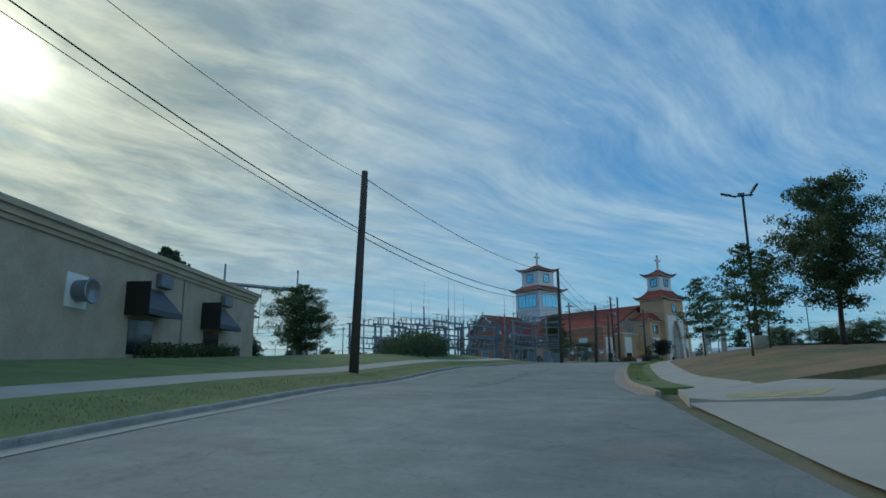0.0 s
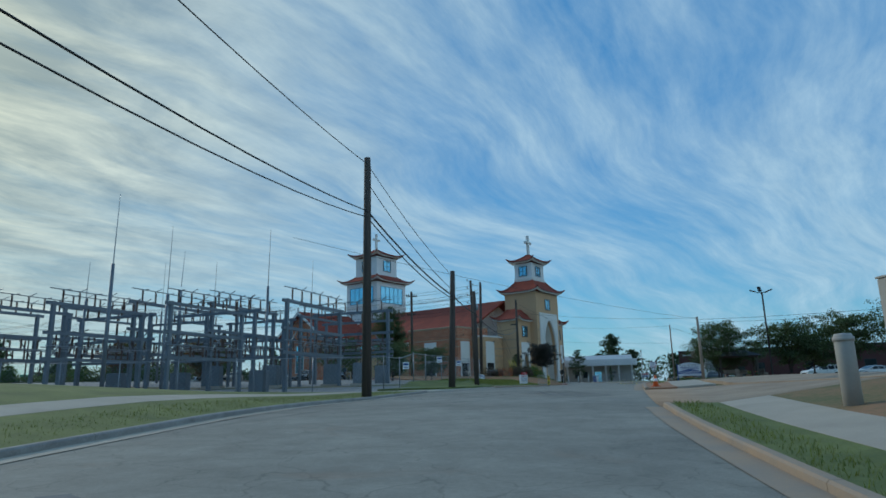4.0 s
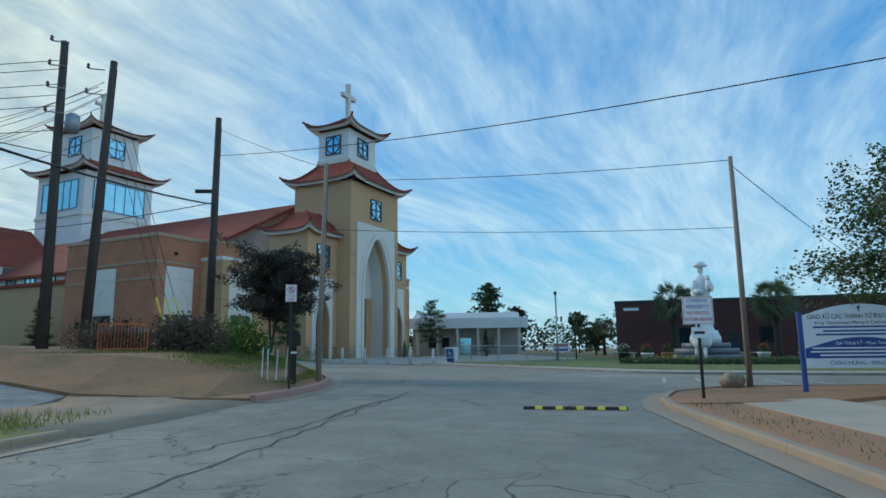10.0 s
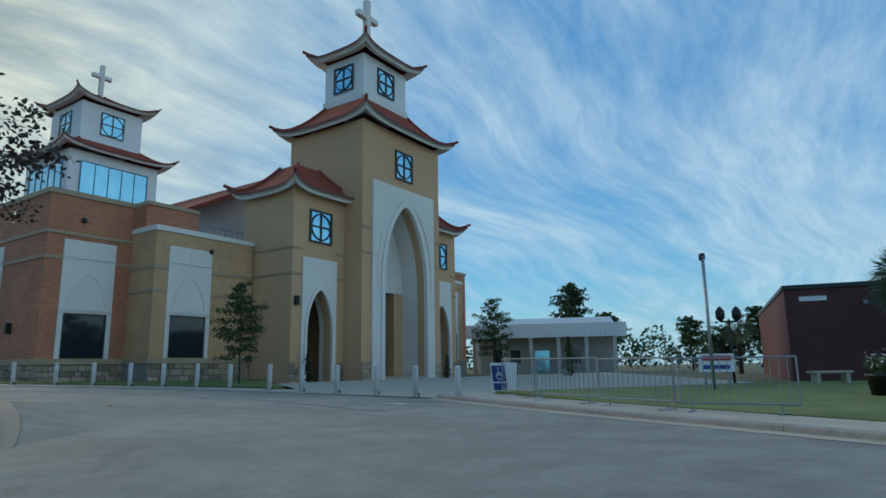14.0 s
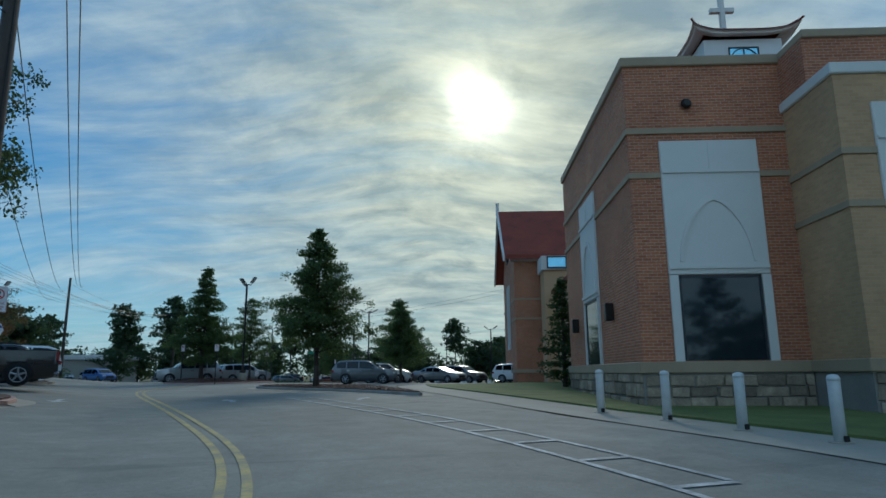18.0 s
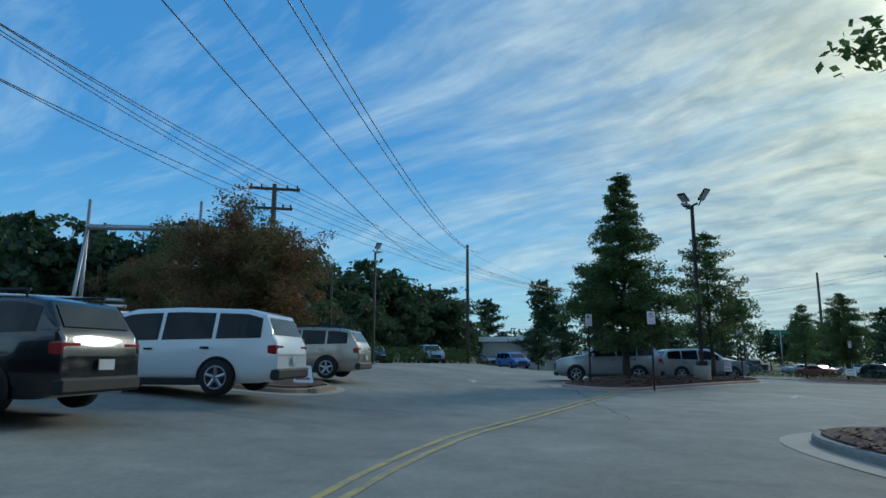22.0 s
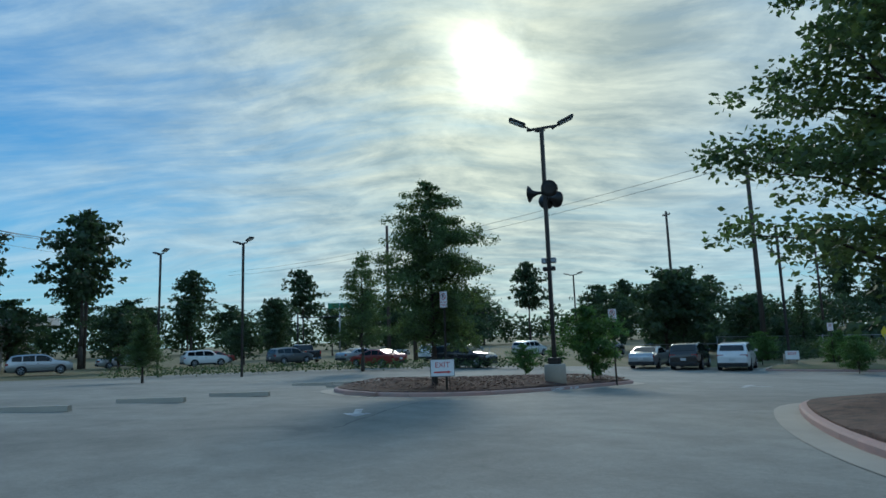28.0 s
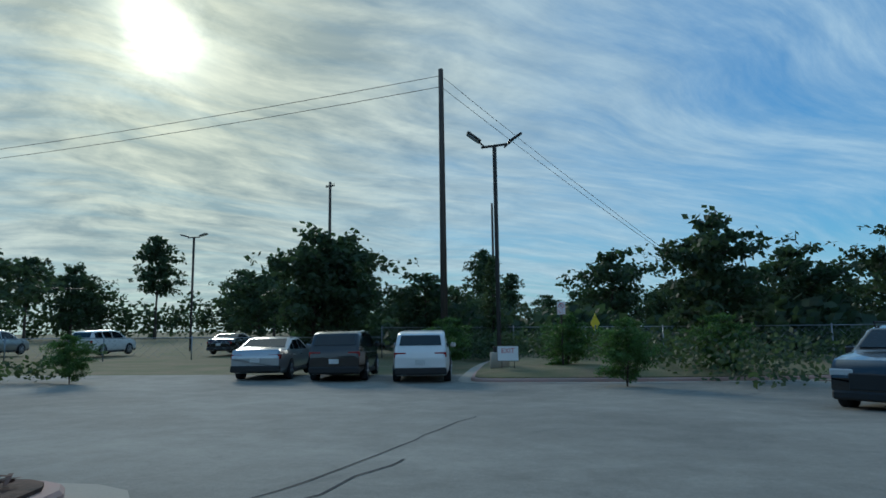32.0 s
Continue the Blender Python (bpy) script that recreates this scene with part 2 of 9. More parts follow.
def asphalt_material():
    m = bpy.data.materials.new("asphalt")
    t = Tree(m)
    pos = t.n("ShaderNodeNewGeometry").outputs["Position"]
    big = t.noise(pos, 0.16, 5.0, 0.6, 0.6)
    mid = t.noise(pos, 1.3, 4.0, 0.6, 0.3)
    grain = t.math("ADD", t.math("MULTIPLY", t.noise(pos, 60.0, 3.0, 0.8), 0.5), t.math("MULTIPLY", t.noise(pos, 11.0, 6.0, 0.9), 0.5))
    f = t.math("ADD", t.math("MULTIPLY", big, 0.30), t.math("ADD", t.math("MULTIPLY", mid, 0.22), t.math("MULTIPLY", grain, 0.48)))
    col = t.ramp(f, (0.36, (0.134, 0.129, 0.112)), (0.5, (0.244, 0.233, 0.199)), (0.64, (0.380, 0.356, 0.300)))
    # hairline cracks: thin borders of warped cells, only in some stretches
    wp = t.vmath("ADD", pos, t.vmath("MULTIPLY", t.n("ShaderNodeTexNoise", {"Vector": pos, "Scale": 0.9, "Detail": 4.0}).outputs[1], (1.6, 1.6, 0)))
    vor = t.t.nodes.new("ShaderNodeTexVoronoi")
    vor.feature = "DISTANCE_TO_EDGE"
    vor.inputs["Scale"].default_value = 0.8
    t.t.links.new(wp, vor.inputs["Vector"])
    line = t.ramp(vor.outputs[0], (0.004, (0.9, 0.9, 0.9)), (0.013, (0, 0, 0)))
    where = t.ramp(t.noise(pos, 0.09, 3.0), (0.42, (0.15, 0.15, 0.15)), (0.56, (0.9, 0.9, 0.9)))
    sepy = t.n("ShaderNodeSeparateXYZ", {0: pos}).outputs[1]
    street = t.ramp(t.math("MULTIPLY", t.math("SUBTRACT", 13.0, sepy), 0.12, clamp=True), (0.0, (0.12, 0.12, 0.12)), (1.0, (1, 1, 1)))
    upper = t.ramp(t.math("MULTIPLY", t.math("ADD", sepy, 62.0), 0.04, clamp=True), (0.0, (0.30, 0.30, 0.30)), (1.0, (1, 1, 1)))
    line = t.mix(1.0, line, t.mix(1.0, t.mix(1.0, where, upper, "MULTIPLY"), street, "MULTIPLY"), "MULTIPLY")
    col = t.mix(line, col, (0.03, 0.03, 0.032, 1))
    # rusty clay stains, then worn dark ones
    rust = t.ramp(t.noise(t.vmath("ADD", pos, (31.0, 7.0, 0.0)), 0.45, 5.0, 0.7, 0.6), (0.60, (0, 0, 0)), (0.74, (0.45, 0.45, 0.45)))
    col = t.mix(t.mix(1.0, rust, street, "MULTIPLY"), col, (0.27, 0.19, 0.14, 1))
    stain = t.ramp(t.noise(t.n("ShaderNodeMapping", {0: pos, "Scale": (1.0, 0.35, 1)}).outputs[0], 0.5, 5.0, 0.6, 0.8), (0.62, (0, 0, 0)), (0.76, (0.6, 0.6, 0.6)))
    col = t.mix(stain, col, (0.06, 0.062, 0.066, 1))
    nrm = t.n("ShaderNodeBump", {"Height": grain, "Strength": 0.35, "Distance": 0.008}).outputs[0]
    bsdf = t.n("ShaderNodeBsdfPrincipled", {"Base Color": col, "Roughness": 0.88, "Normal": nrm, "Specular IOR Level": 0.35})
    t.n("ShaderNodeOutputMaterial", {0: bsdf.outputs[0]})
    MATS["asphalt"] = m


asphalt_material()
M = material
M("concrete", (0.46, 0.40, 0.32), 0.9, color2=(0.35, 0.305, 0.245), scale=0.8, fine=30, amount=0.6, bump=0.15)
M("kerb_grey", (0.36, 0.34, 0.31), 0.9, color2=(0.22, 0.20, 0.18), scale=1.5, fine=25, amount=0.7, bump=0.2)
M("kerb_clay", (0.40, 0.285, 0.19), 0.9, color2=(0.30, 0.25, 0.20), scale=0.9, fine=25, amount=0.8, bump=0.2)
M("kerb_pink", (0.50, 0.29, 0.245), 0.85, color2=(0.40, 0.285, 0.245), scale=2.0, fine=25, amount=0.7, bump=0.2)
M("kerb_red", (0.47, 0.22, 0.175), 0.85, color2=(0.38, 0.25, 0.205), scale=2.0, fine=25, amount=0.7, bump=0.2)
M("clay", (0.44, 0.20, 0.10), 0.95, color2=(0.26, 0.17, 0.11), scale=0.7, fine=14, amount=0.7, bump=0.4)
M("slope_soil", (0.30, 0.165, 0.085), 0.95, color2=(0.115, 0.120, 0.042), scale=0.35, fine=8, amount=1.0, bump=0.5)
M("clay_dirt", (0.42, 0.20, 0.105), 0.95, color2=(0.20, 0.135, 0.062), scale=0.5, fine=9, amount=0.8, bump=0.4)
M("gravel", (0.34, 0.33, 0.31), 0.95, color2=(0.20, 0.19, 0.18), scale=2.0, fine=28, amount=1.0, bump=0.6)
M("gravel_tan", (0.40, 0.305, 0.215), 0.95, color2=(0.27, 0.195, 0.135), scale=0.5, fine=22, amount=0.9, bump=0.6)
M("grass", (0.165, 0.190, 0.050), 0.95, color2=(0.090, 0.115, 0.030), scale=0.7, fine=18, amount=0.9, bump=0.5)
M("grass_dry", (0.210, 0.155, 0.085), 0.95, color2=(0.100, 0.115, 0.038), scale=0.45, fine=14, amount=0.9, bump=0.5)
M("bollard_paint", (0.62, 0.63, 0.62), 0.55, color2=(0.50, 0.51, 0.50), scale=3, fine=20)
M("grass_blade", (0.150, 0.175, 0.050), 0.8, color2=(0.085, 0.110, 0.030), scale=1.0, fine=8, island=0.5, leafy=0.4)
M("mulch", (0.150, 0.080, 0.055), 0.95, color2=(0.045, 0.028, 0.022), scale=3.0, fine=22, amount=1.0, bump=0.8)
M("mulch_chip", (0.23, 0.12, 0.085), 0.9, color2=(0.12, 0.062, 0.045), scale=2.0, fine=10, island=0.9)
M("stucco_tan", (0.58, 0.365, 0.205), 0.9, color2=(0.51, 0.325, 0.185), scale=0.5, fine=45, amount=0.5, bump=0.12)
M("stucco_beige", (0.44, 0.37, 0.28), 0.9, color2=(0.34, 0.285, 0.215), scale=0.8, fine=9, amount=0.8, bump=0.8)
M("trim_band", (0.44, 0.33, 0.22), 0.85, scale=1.0, fine=40, amount=0.4)
M("white_trim", (0.74, 0.71, 0.66), 0.8, color2=(0.64, 0.61, 0.57), scale=0.5, fine=30, amount=0.5, bump=0.06)
M("white_wall", (0.76, 0.76, 0.75), 0.75, color2=(0.66, 0.66, 0.66), scale=0.4, fine=25, amount=0.5, bump=0.05)
M("white_marble", (0.80, 0.81, 0.82), 0.5, color2=(0.68, 0.70, 0.72), scale=0.9, fine=12, amount=0.5)
M("roof_red", (0.31, 0.075, 0.048), 0.85, spec=0.15, color2=(0.20, 0.055, 0.040), scale=0.6, fine=9, amount=0.8, bump=0.5, bump_scale=6)
M("roof_edge", (0.14, 0.045, 0.035), 0.7)
M("metal_roof", (0.58, 0.60, 0.60), 0.5, 0.3, scale=0.6, fine=20, amount=0.3)
# near-black: the shade inside deep openings is put into the colour
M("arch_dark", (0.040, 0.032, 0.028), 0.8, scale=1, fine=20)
M("door_wood", (0.085, 0.040, 0.025), 0.55, color2=(0.05, 0.025, 0.016), scale=2, fine=18, stretch=(6, 6, 0.5))
M("glass_dark", (0.02, 0.03, 0.035), 0.06, color2=(0.015, 0.02, 0.026), spec=0.5, coat=0.0)
M("glass_blue", (0.30, 0.62, 0.78), 0.06, 0.75, color2=(0.20, 0.48, 0.64), scale=0.7, fine=3, spec=0.9)
M("frame_dark", (0.03, 0.035, 0.04), 0.5)
M("frame_blue", (0.10, 0.22, 0.32), 0.5)
M("brick_maroon", (0.115, 0.040, 0.036), 0.85, color2=(0.080, 0.030, 0.028), scale=0.5, fine=14, amount=0.7, bump=0.2)
M("wood_pole", (0.090, 0.070, 0.056), 0.9, color2=(0.050, 0.040, 0.034), scale=2.0, fine=18, amount=0.8, bump=0.4, stretch=(5, 5, 0.35))
M("wood_pale", (0.36, 0.28, 0.22), 0.9, color2=(0.22, 0.17, 0.13), scale=2.0, fine=18, amount=0.8, bump=0.3, stretch=(5, 5, 0.35))
M("galvanised", (0.34, 0.36, 0.38), 0.45, 0.7, color2=(0.24, 0.26, 0.28), scale=1.5, fine=18, amount=0.5)
M("steel_grey", (0.20, 0.22, 0.25), 0.55, 0.4, color2=(0.14, 0.16, 0.18), scale=1.5, fine=18, amount=0.5)
M("black_metal", (0.022, 0.020, 0.018), 0.45, 0.3, scale=2, fine=20)
M("bronze_pole", (0.040, 0.030, 0.024), 0.5, 0.3, scale=2, fine=20)
M("insulator", (0.10, 0.055, 0.040), 0.35, scale=2, fine=20)
M("orange_plastic", (0.80, 0.16, 0.03), 0.5, color2=(0.58, 0.13, 0.04), scale=3, fine=20)
M("white_plastic", (0.78, 0.78, 0.77), 0.5, color2=(0.66, 0.66, 0.65), scale=2, fine=15)
M("sign_white", (0.82, 0.83, 0.84), 0.45, color2=(0.74, 0.75, 0.77), scale=3, fine=15, amount=0.3)
M("sign_red", (0.60, 0.035, 0.03), 0.45, scale=3, fine=15, amount=0.3)
M("sign_blue", (0.030, 0.075, 0.30), 0.45, scale=3, fine=15, amount=0.3)
M("sign_black", (0.02, 0.02, 0.022), 0.45)
M("sign_yellow", (0.82, 0.62, 0.03), 0.45, scale=3, fine=15, amount=0.3)
M("sign_green", (0.02, 0.22, 0.12), 0.45)
M("line_yellow", (0.55, 0.41, 0.14), 0.8, color2=(0.30, 0.26, 0.17), scale=2.5, fine=16, amount=1.0)
M("line_white", (0.60, 0.60, 0.58), 0.8, color2=(0.27, 0.27, 0.27), scale=2.5, fine=16, amount=1.0)
M("tyre_mark", (0.085, 0.088, 0.092), 0.85, color2=(0.16, 0.162, 0.162), scale=1.5, fine=12, amount=1.0)
M("crack", (0.035, 0.036, 0.038), 0.95, color2=(0.07, 0.07, 0.072), scale=4, fine=20)
M("bark", (0.075, 0.058, 0.045), 0.95, color2=(0.035, 0.028, 0.022), scale=3, fine=14, amount=0.9, bump=0.6, stretch=(4, 4, 0.8))
M("leaf_oak", (0.092, 0.135, 0.046), 0.55, color2=(0.050, 0.080, 0.028), scale=0.8, fine=6, island=0.7, leafy=0.4)
M("leaf_dark", (0.068, 0.100, 0.038), 0.6, color2=(0.034, 0.056, 0.022), scale=0.7, fine=6, island=0.7, leafy=0.4)
M("leaf_fresh", (0.085, 0.165, 0.045), 0.55, color2=(0.045, 0.085, 0.022), scale=0.8, fine=6, island=0.7, leafy=0.4)
M("leaf_dusk", (0.125, 0.085, 0.062), 0.7, color2=(0.060, 0.062, 0.034), scale=0.9, fine=5, amount=1.0, island=0.7, leafy=0.3)
M("leaf_red", (0.150, 0.065, 0.036), 0.6, color2=(0.060, 0.085, 0.030), scale=0.55, fine=3, amount=1.0, island=0.7, leafy=0.4)
M("leaf_purple", (0.040, 0.027, 0.026), 0.55, color2=(0.026, 0.032, 0.020), scale=0.8, fine=5, island=0.8, leafy=0.2)
M("leaf_pine", (0.050, 0.080, 0.036), 0.65, color2=(0.030, 0.052, 0.024), scale=0.3, fine=4, island=0.6, leafy=0.4)
M("leaf_palm", (0.100, 0.120, 0.060), 0.55, color2=(0.055, 0.080, 0.030), scale=1.0, fine=6, island=0.6, leafy=0.4)
M("flower_yellow", (0.75, 0.52, 0.04), 0.6, island=0.5)
M("flower_red", (0.55, 0.05, 0.05), 0.6, island=0.5)
M("flower_white", (0.80, 0.76, 0.74), 0.6, island=0.3)
M("rubber", (0.014, 0.014, 0.015), 0.85, scale=5, fine=40)
M("rim", (0.42, 0.43, 0.45), 0.3, 0.85, scale=3, fine=20, amount=0.3)
M("lamp_red", (0.30, 0.012, 0.012), 0.25, coat=0.5)
M("lamp_clear", (0.55, 0.57, 0.58), 0.15, coat=0.5)
M("trim_black", (0.018, 0.018, 0.019), 0.6)
M("chrome", (0.55, 0.56, 0.57), 0.12, 1.0)
M("plate", (0.62, 0.64, 0.64), 0.5)
M("car_silver", (0.40, 0.42, 0.44), 0.28, 0.65, color2=(0.36, 0.38, 0.40), scale=2, fine=30, amount=0.2, coat=0.7)
M("car_white", (0.72, 0.73, 0.73), 0.3, 0.0, color2=(0.66, 0.67, 0.67), scale=2, fine=30, amount=0.2, coat=0.8)
M("car_black", (0.012, 0.012, 0.014), 0.22, 0.2, coat=0.9)
M("car_grey", (0.14, 0.155, 0.17), 0.28, 0.6, coat=0.8)
M("car_blue", (0.030, 0.060, 0.12), 0.25, 0.4, coat=0.9)
M("car_champagne", (0.40, 0.36, 0.29), 0.3, 0.5, coat=0.7)
M("car_red", (0.28, 0.030, 0.022), 0.28, 0.3, coat=0.8)
M("car_brightblue", (0.05, 0.16, 0.45), 0.4, 0.0, coat=0.5)
M("stone_a", (0.40, 0.315, 0.225), 0.9, color2=(0.22, 0.165, 0.12), scale=3, fine=16, amount=0.8, bump=0.5, obj_random=0.8)
M("mortar", (0.30, 0.28, 0.25), 0.95, scale=2, fine=30)
M("clay_pot", (0.42, 0.20, 0.10), 0.8, scale=3, fine=20)
M("shed_wall", (0.42, 0.40, 0.36), 0.8, color2=(0.34, 0.32, 0.29), scale=0.5, fine=12)
M("awning", (0.055, 0.065, 0.085), 0.6, scale=2, fine=20)
brick_material("brick_red", (0.50, 0.175, 0.085), (0.36, 0.115, 0.058), (0.50, 0.34, 0.23), 0.24, 0.085, 0.008, 0)
brick_material("brick_tan", (0.58, 0.355, 0.190), (0.50, 0.305, 0.160), (0.52, 0.355, 0.215), 0.24, 0.085, 0.008, 0)


# ---- building helpers ----
def link(name, bm, mat, parent=None, label="", smooth=False):
    mesh = bpy.data.meshes.new(name)
    bm.to_mesh(mesh)
    bm.free()
    for one in mat if isinstance(mat, (list, tuple)) else [mat]:
        mesh.materials.append(MATS[one])
    if smooth:
        mesh.shade_smooth()
    ob = new(name, mesh)
    if parent is not None:
        ob.parent = parent
    if label:
        ob["label"] = label
    return ob


def part(name, bm, mat, parent, label="", smooth=False):
    """One mesh under a thing or under a part of it."""
    return link(name, bm, mat, parent, label, smooth)


def thing(name, x, y, z, yaw=0.0, label="", category="", group="", kind=""):
    ob = new(name)
    ob.empty_display_size = 0.2
    ob.matrix_world = pose(x, y, z, 0, 0, yaw)
    return tagged(ob, label, category, group, kind)


def box(bm, x0, x1, y0, y1, z0, z1, bevel=0.0, mi=0):
    vs = [bm.verts.new((x, y, z)) for x in (x0, x1) for y in (y0, y1) for z in (z0, z1)]
    fs = [bm.faces.new([vs[i] for i in q]) for q in ((0, 1, 3, 2), (4, 6, 7, 5), (0, 4, 5, 1), (2, 3, 7, 6), (0, 2, 6, 4), (1, 5, 7, 3))]
    for fc in fs:
        fc.material_index = mi
    if bevel:
        es = list({e for fc in fs for e in fc.edges})
        bmesh.ops.bevel(bm, geom=es, offset=bevel, segments=1, affect="EDGES")
    return bm


def boxbm(*args, **kw):
    return box(bmesh.new(), *args, **kw)


def tube(bm, p, q, r0, r1=None, n=8, mi=0):
    """A tapered round bar from p to q."""
    p, q = Vector(p), Vector(q)
    r1 = r0 if r1 is None else r1
    d = (q - p).normalized()
    u = d.orthogonal().normalized()
    v = d.cross(u)
    rings = []
    for c, r in ((p, r0), (q, r1)):
        rings.append([bm.verts.new(c + r * (math.cos(2 * math.pi * i / n) * u + math.sin(2 * math.pi * i / n) * v)) for i in range(n)])
    for i in range(n):
        fc = bm.faces.new((rings[0][i], rings[0][(i + 1) % n], rings[1][(i + 1) % n], rings[1][i]))
        fc.smooth, fc.material_index = n > 6, mi
    bm.faces.new(rings[0][::-1]).material_index = mi
    bm.faces.new(rings[1]).material_index = mi
    return bm


def tubebm(*args, **kw):
    return tube(bmesh.new(), *args, **kw)


def lathe(bm, profile, n=16, mi=0):
    """A turned form from (radius, height) pairs."""
    rings = [[bm.verts.new((r * math.cos(2 * math.pi * i / n), r * math.sin(2 * math.pi * i / n), z)) for i in range(n)] for r, z in profile]
    for a, b in zip(rings, rings[1:]):
        for i in range(n):
            fc = bm.faces.new((a[i], a[(i + 1) % n], b[(i + 1) % n], b[i]))
            fc.smooth, fc.material_index = True, mi
    bm.faces.new(rings[0][::-1]).material_index = mi
    bm.faces.new(rings[-1]).material_index = mi
    return bm


def prism(bm, pts, axis, lo, hi, mi=0):
    """A flat outline pushed through along an axis: pts are pairs in the other two axes, in order."""
    def at(p, h):
        return {"x": (h, p[0], p[1]), "y": (p[0], h, p[1]), "z": (p[0], p[1], h)}[axis]
    a = [bm.verts.new(at(p, lo)) for p in pts]
    b = [bm.verts.new(at(p, hi)) for p in pts]
    n = len(pts)
    for i in range(n):
        bm.faces.new((a[i], a[(i + 1) % n], b[(i + 1) % n], b[i])).material_index = mi
    bm.faces.new(a[::-1]).material_index = mi
    bm.faces.new(b).material_index = mi
    bmesh.ops.recalc_face_normals(bm, faces=bm.faces)
    return bm


# ---- the lie of the land ----
LAND = ((0.4, -112, -3.52), (-4.6, -90, -2.43), (-7.0, -67, -1.23), (-6.4, -45, -0.43), (-3.7, -24, 0.04), (-0.8, -6.5, 0.0), (0.4, 5, 0.01),
        (1.4, 14, 0.04), (-0.4, 22, 0.22), (-8.6, 30, 0.46), (-21, 33.6, 0.84), (-34, 33.3, 1.03), (-46, 35, 1.01), (-57.5, 40, 1.01), (-68, 46, 0.85), (-77, 53, 0.45), (-82.5, 61, 0.10), (-97.8, 77.5, -0.42), (-86, 86, -0.6), (-109, 67, 0.0), (-75, 36, 1.2), (-65, 29, 1.3), (-66, 37, 1.22), (-71.5, 42.5, 1.10))
_land = np.array(LAND)


KERB_Y, KERB_L, KERB_R = (-113, -97, -81, -60, -39, -19, 0, 10), (-6.7, -10.1, -13.5, -14.95, -14.4, -10.2, -7.0, -4.6), (3.6, -0.3, -3.2, -4.3, -2.7, 0.5, 3.4, 4.7)


LAND_X, LAND_Y = [p[0] for p in LAND[:9]], [p[1] for p in LAND[:9]]


def gz(x, y):
    d2 = (_land[:, 0] - x) ** 2 + (_land[:, 1] - y) ** 2
    m = d2.min()
    w = np.exp(-(d2 - m) / (2 * (81.0 + 0.25 * m)))
    z = float((w * _land[:, 2]).sum() / w.sum())
    # the lower street leans to its right
    mid = float(np.interp(y, LAND_Y, LAND_X))
    z += 0.016 * min(1.0, max(0.0, (-40 - y) / 12.0)) * min(9.0, max(-6.0, mid - x)) if x < 30 else 0.0
    # the bank that rises beside the lower street
    left = float(np.interp(y, KERB_Y, KERB_L)) - 0.5
    right = float(np.interp(y, KERB_Y, KERB_R)) + 1.0
    f = min(1.0, max(0.0, (-30 - y) / 20.0))
    z += f * 1.0 * min(1.0, max(0.0, (left - x) / 8.0)) if x < left else 0.0
    if -21 < y < 30 and x < left:
        flat = min(1.0, max(0.0, (abs(y - 6.7) - 2.6) / 2.5)) if x > -16 else 1.0
        z += 0.55 * flat * min(1.0, (left - x) / 2.8) * min(1.0, (y + 21) / 4.0, (30 - y) / 6.0)
    if y < 16:
        g = max(f, min(1.0, max(0.0, (11 - y) / 6.0)) * 0.35)
        z += g * 1.1 * min(1.0, max(0.0, (x - right) / 7.0))
    return z


def strip_points(pts, step=1.5):
    out = []
    for (x0, y0), (x1, y1) in zip(pts, pts[1:]):
        n = max(1, int(math.hypot(x1 - x0, y1 - y0) / step))
        out += [(x0 + (x1 - x0) * i / n, y0 + (y1 - y0) * i / n) for i in range(n)]
    return out + [pts[-1]]


def smooth_line(pts, rounds=2):
    for _ in range(rounds):
        out = [pts[0]]
        for (x0, y0), (x1, y1) in zip(pts, pts[1:]):
            out += [(0.75 * x0 + 0.25 * x1, 0.75 * y0 + 0.25 * y1), (0.25 * x0 + 0.75 * x1, 0.25 * y0 + 0.75 * y1)]
        pts = out + [pts[-1]]
    return pts


def offset_line(pts, d):
    """The line moved d to its right."""
    out = []
    for i, (x, y) in enumerate(pts):
        (xa, ya), (xb, yb) = pts[max(i - 1, 0)], pts[min(i + 1, len(pts) - 1)]
        l = math.hypot(xb - xa, yb - ya) or 1.0
        out.append((x + (yb - ya) / l * d, y - (xb - xa) / l * d))
    return out


def skirt(bm, depth=0.3):
    """Turn the open edges of a sheet down into the ground."""
    rim = [e for e in bm.edges if len(e.link_faces) == 1]
    low = {}
    for e in rim:
        p, q = e.verts
        for v in (p, q):
            if v not in low:
                low[v] = bm.verts.new((v.co.x, v.co.y, v.co.z - depth))
        face = e.link_faces[0]
        if [l.vert for l in face.loops if l.edge == e][0] != p:
            p, q = q, p
        bm.faces.new((q, p, low[p], low[q]))


def band(name, a, b, dz, mat, label, category="ground", kind="structure", cols=4):
    """A sheet between two lines of equal length, draped over the land."""
    bm = bmesh.new()
    rows = []
    for (xa, ya), (xb, yb) in zip(a, b):
        rows.append([bm.verts.new((xa + (xb - xa) * i / cols, ya + (yb - ya) * i / cols, gz(xa + (xb - xa) * i / cols, ya + (yb - ya) * i / cols) + dz)) for i in range(cols + 1)])
    for r, s in zip(rows, rows[1:]):
        for i in range(cols):
            bm.faces.new((r[i], r[i + 1], s[i + 1], s[i]))
    bmesh.ops.recalc_face_normals(bm, faces=bm.faces)
    if bm.faces and sum(fc.normal.z for fc in bm.faces) < 0:
        bmesh.ops.reverse_faces(bm, faces=bm.faces)
    if dz > 0.02:
        skirt(bm)
    return tagged(link(name, bm, mat, smooth=dz <= 0.05), label, category, kind=kind)


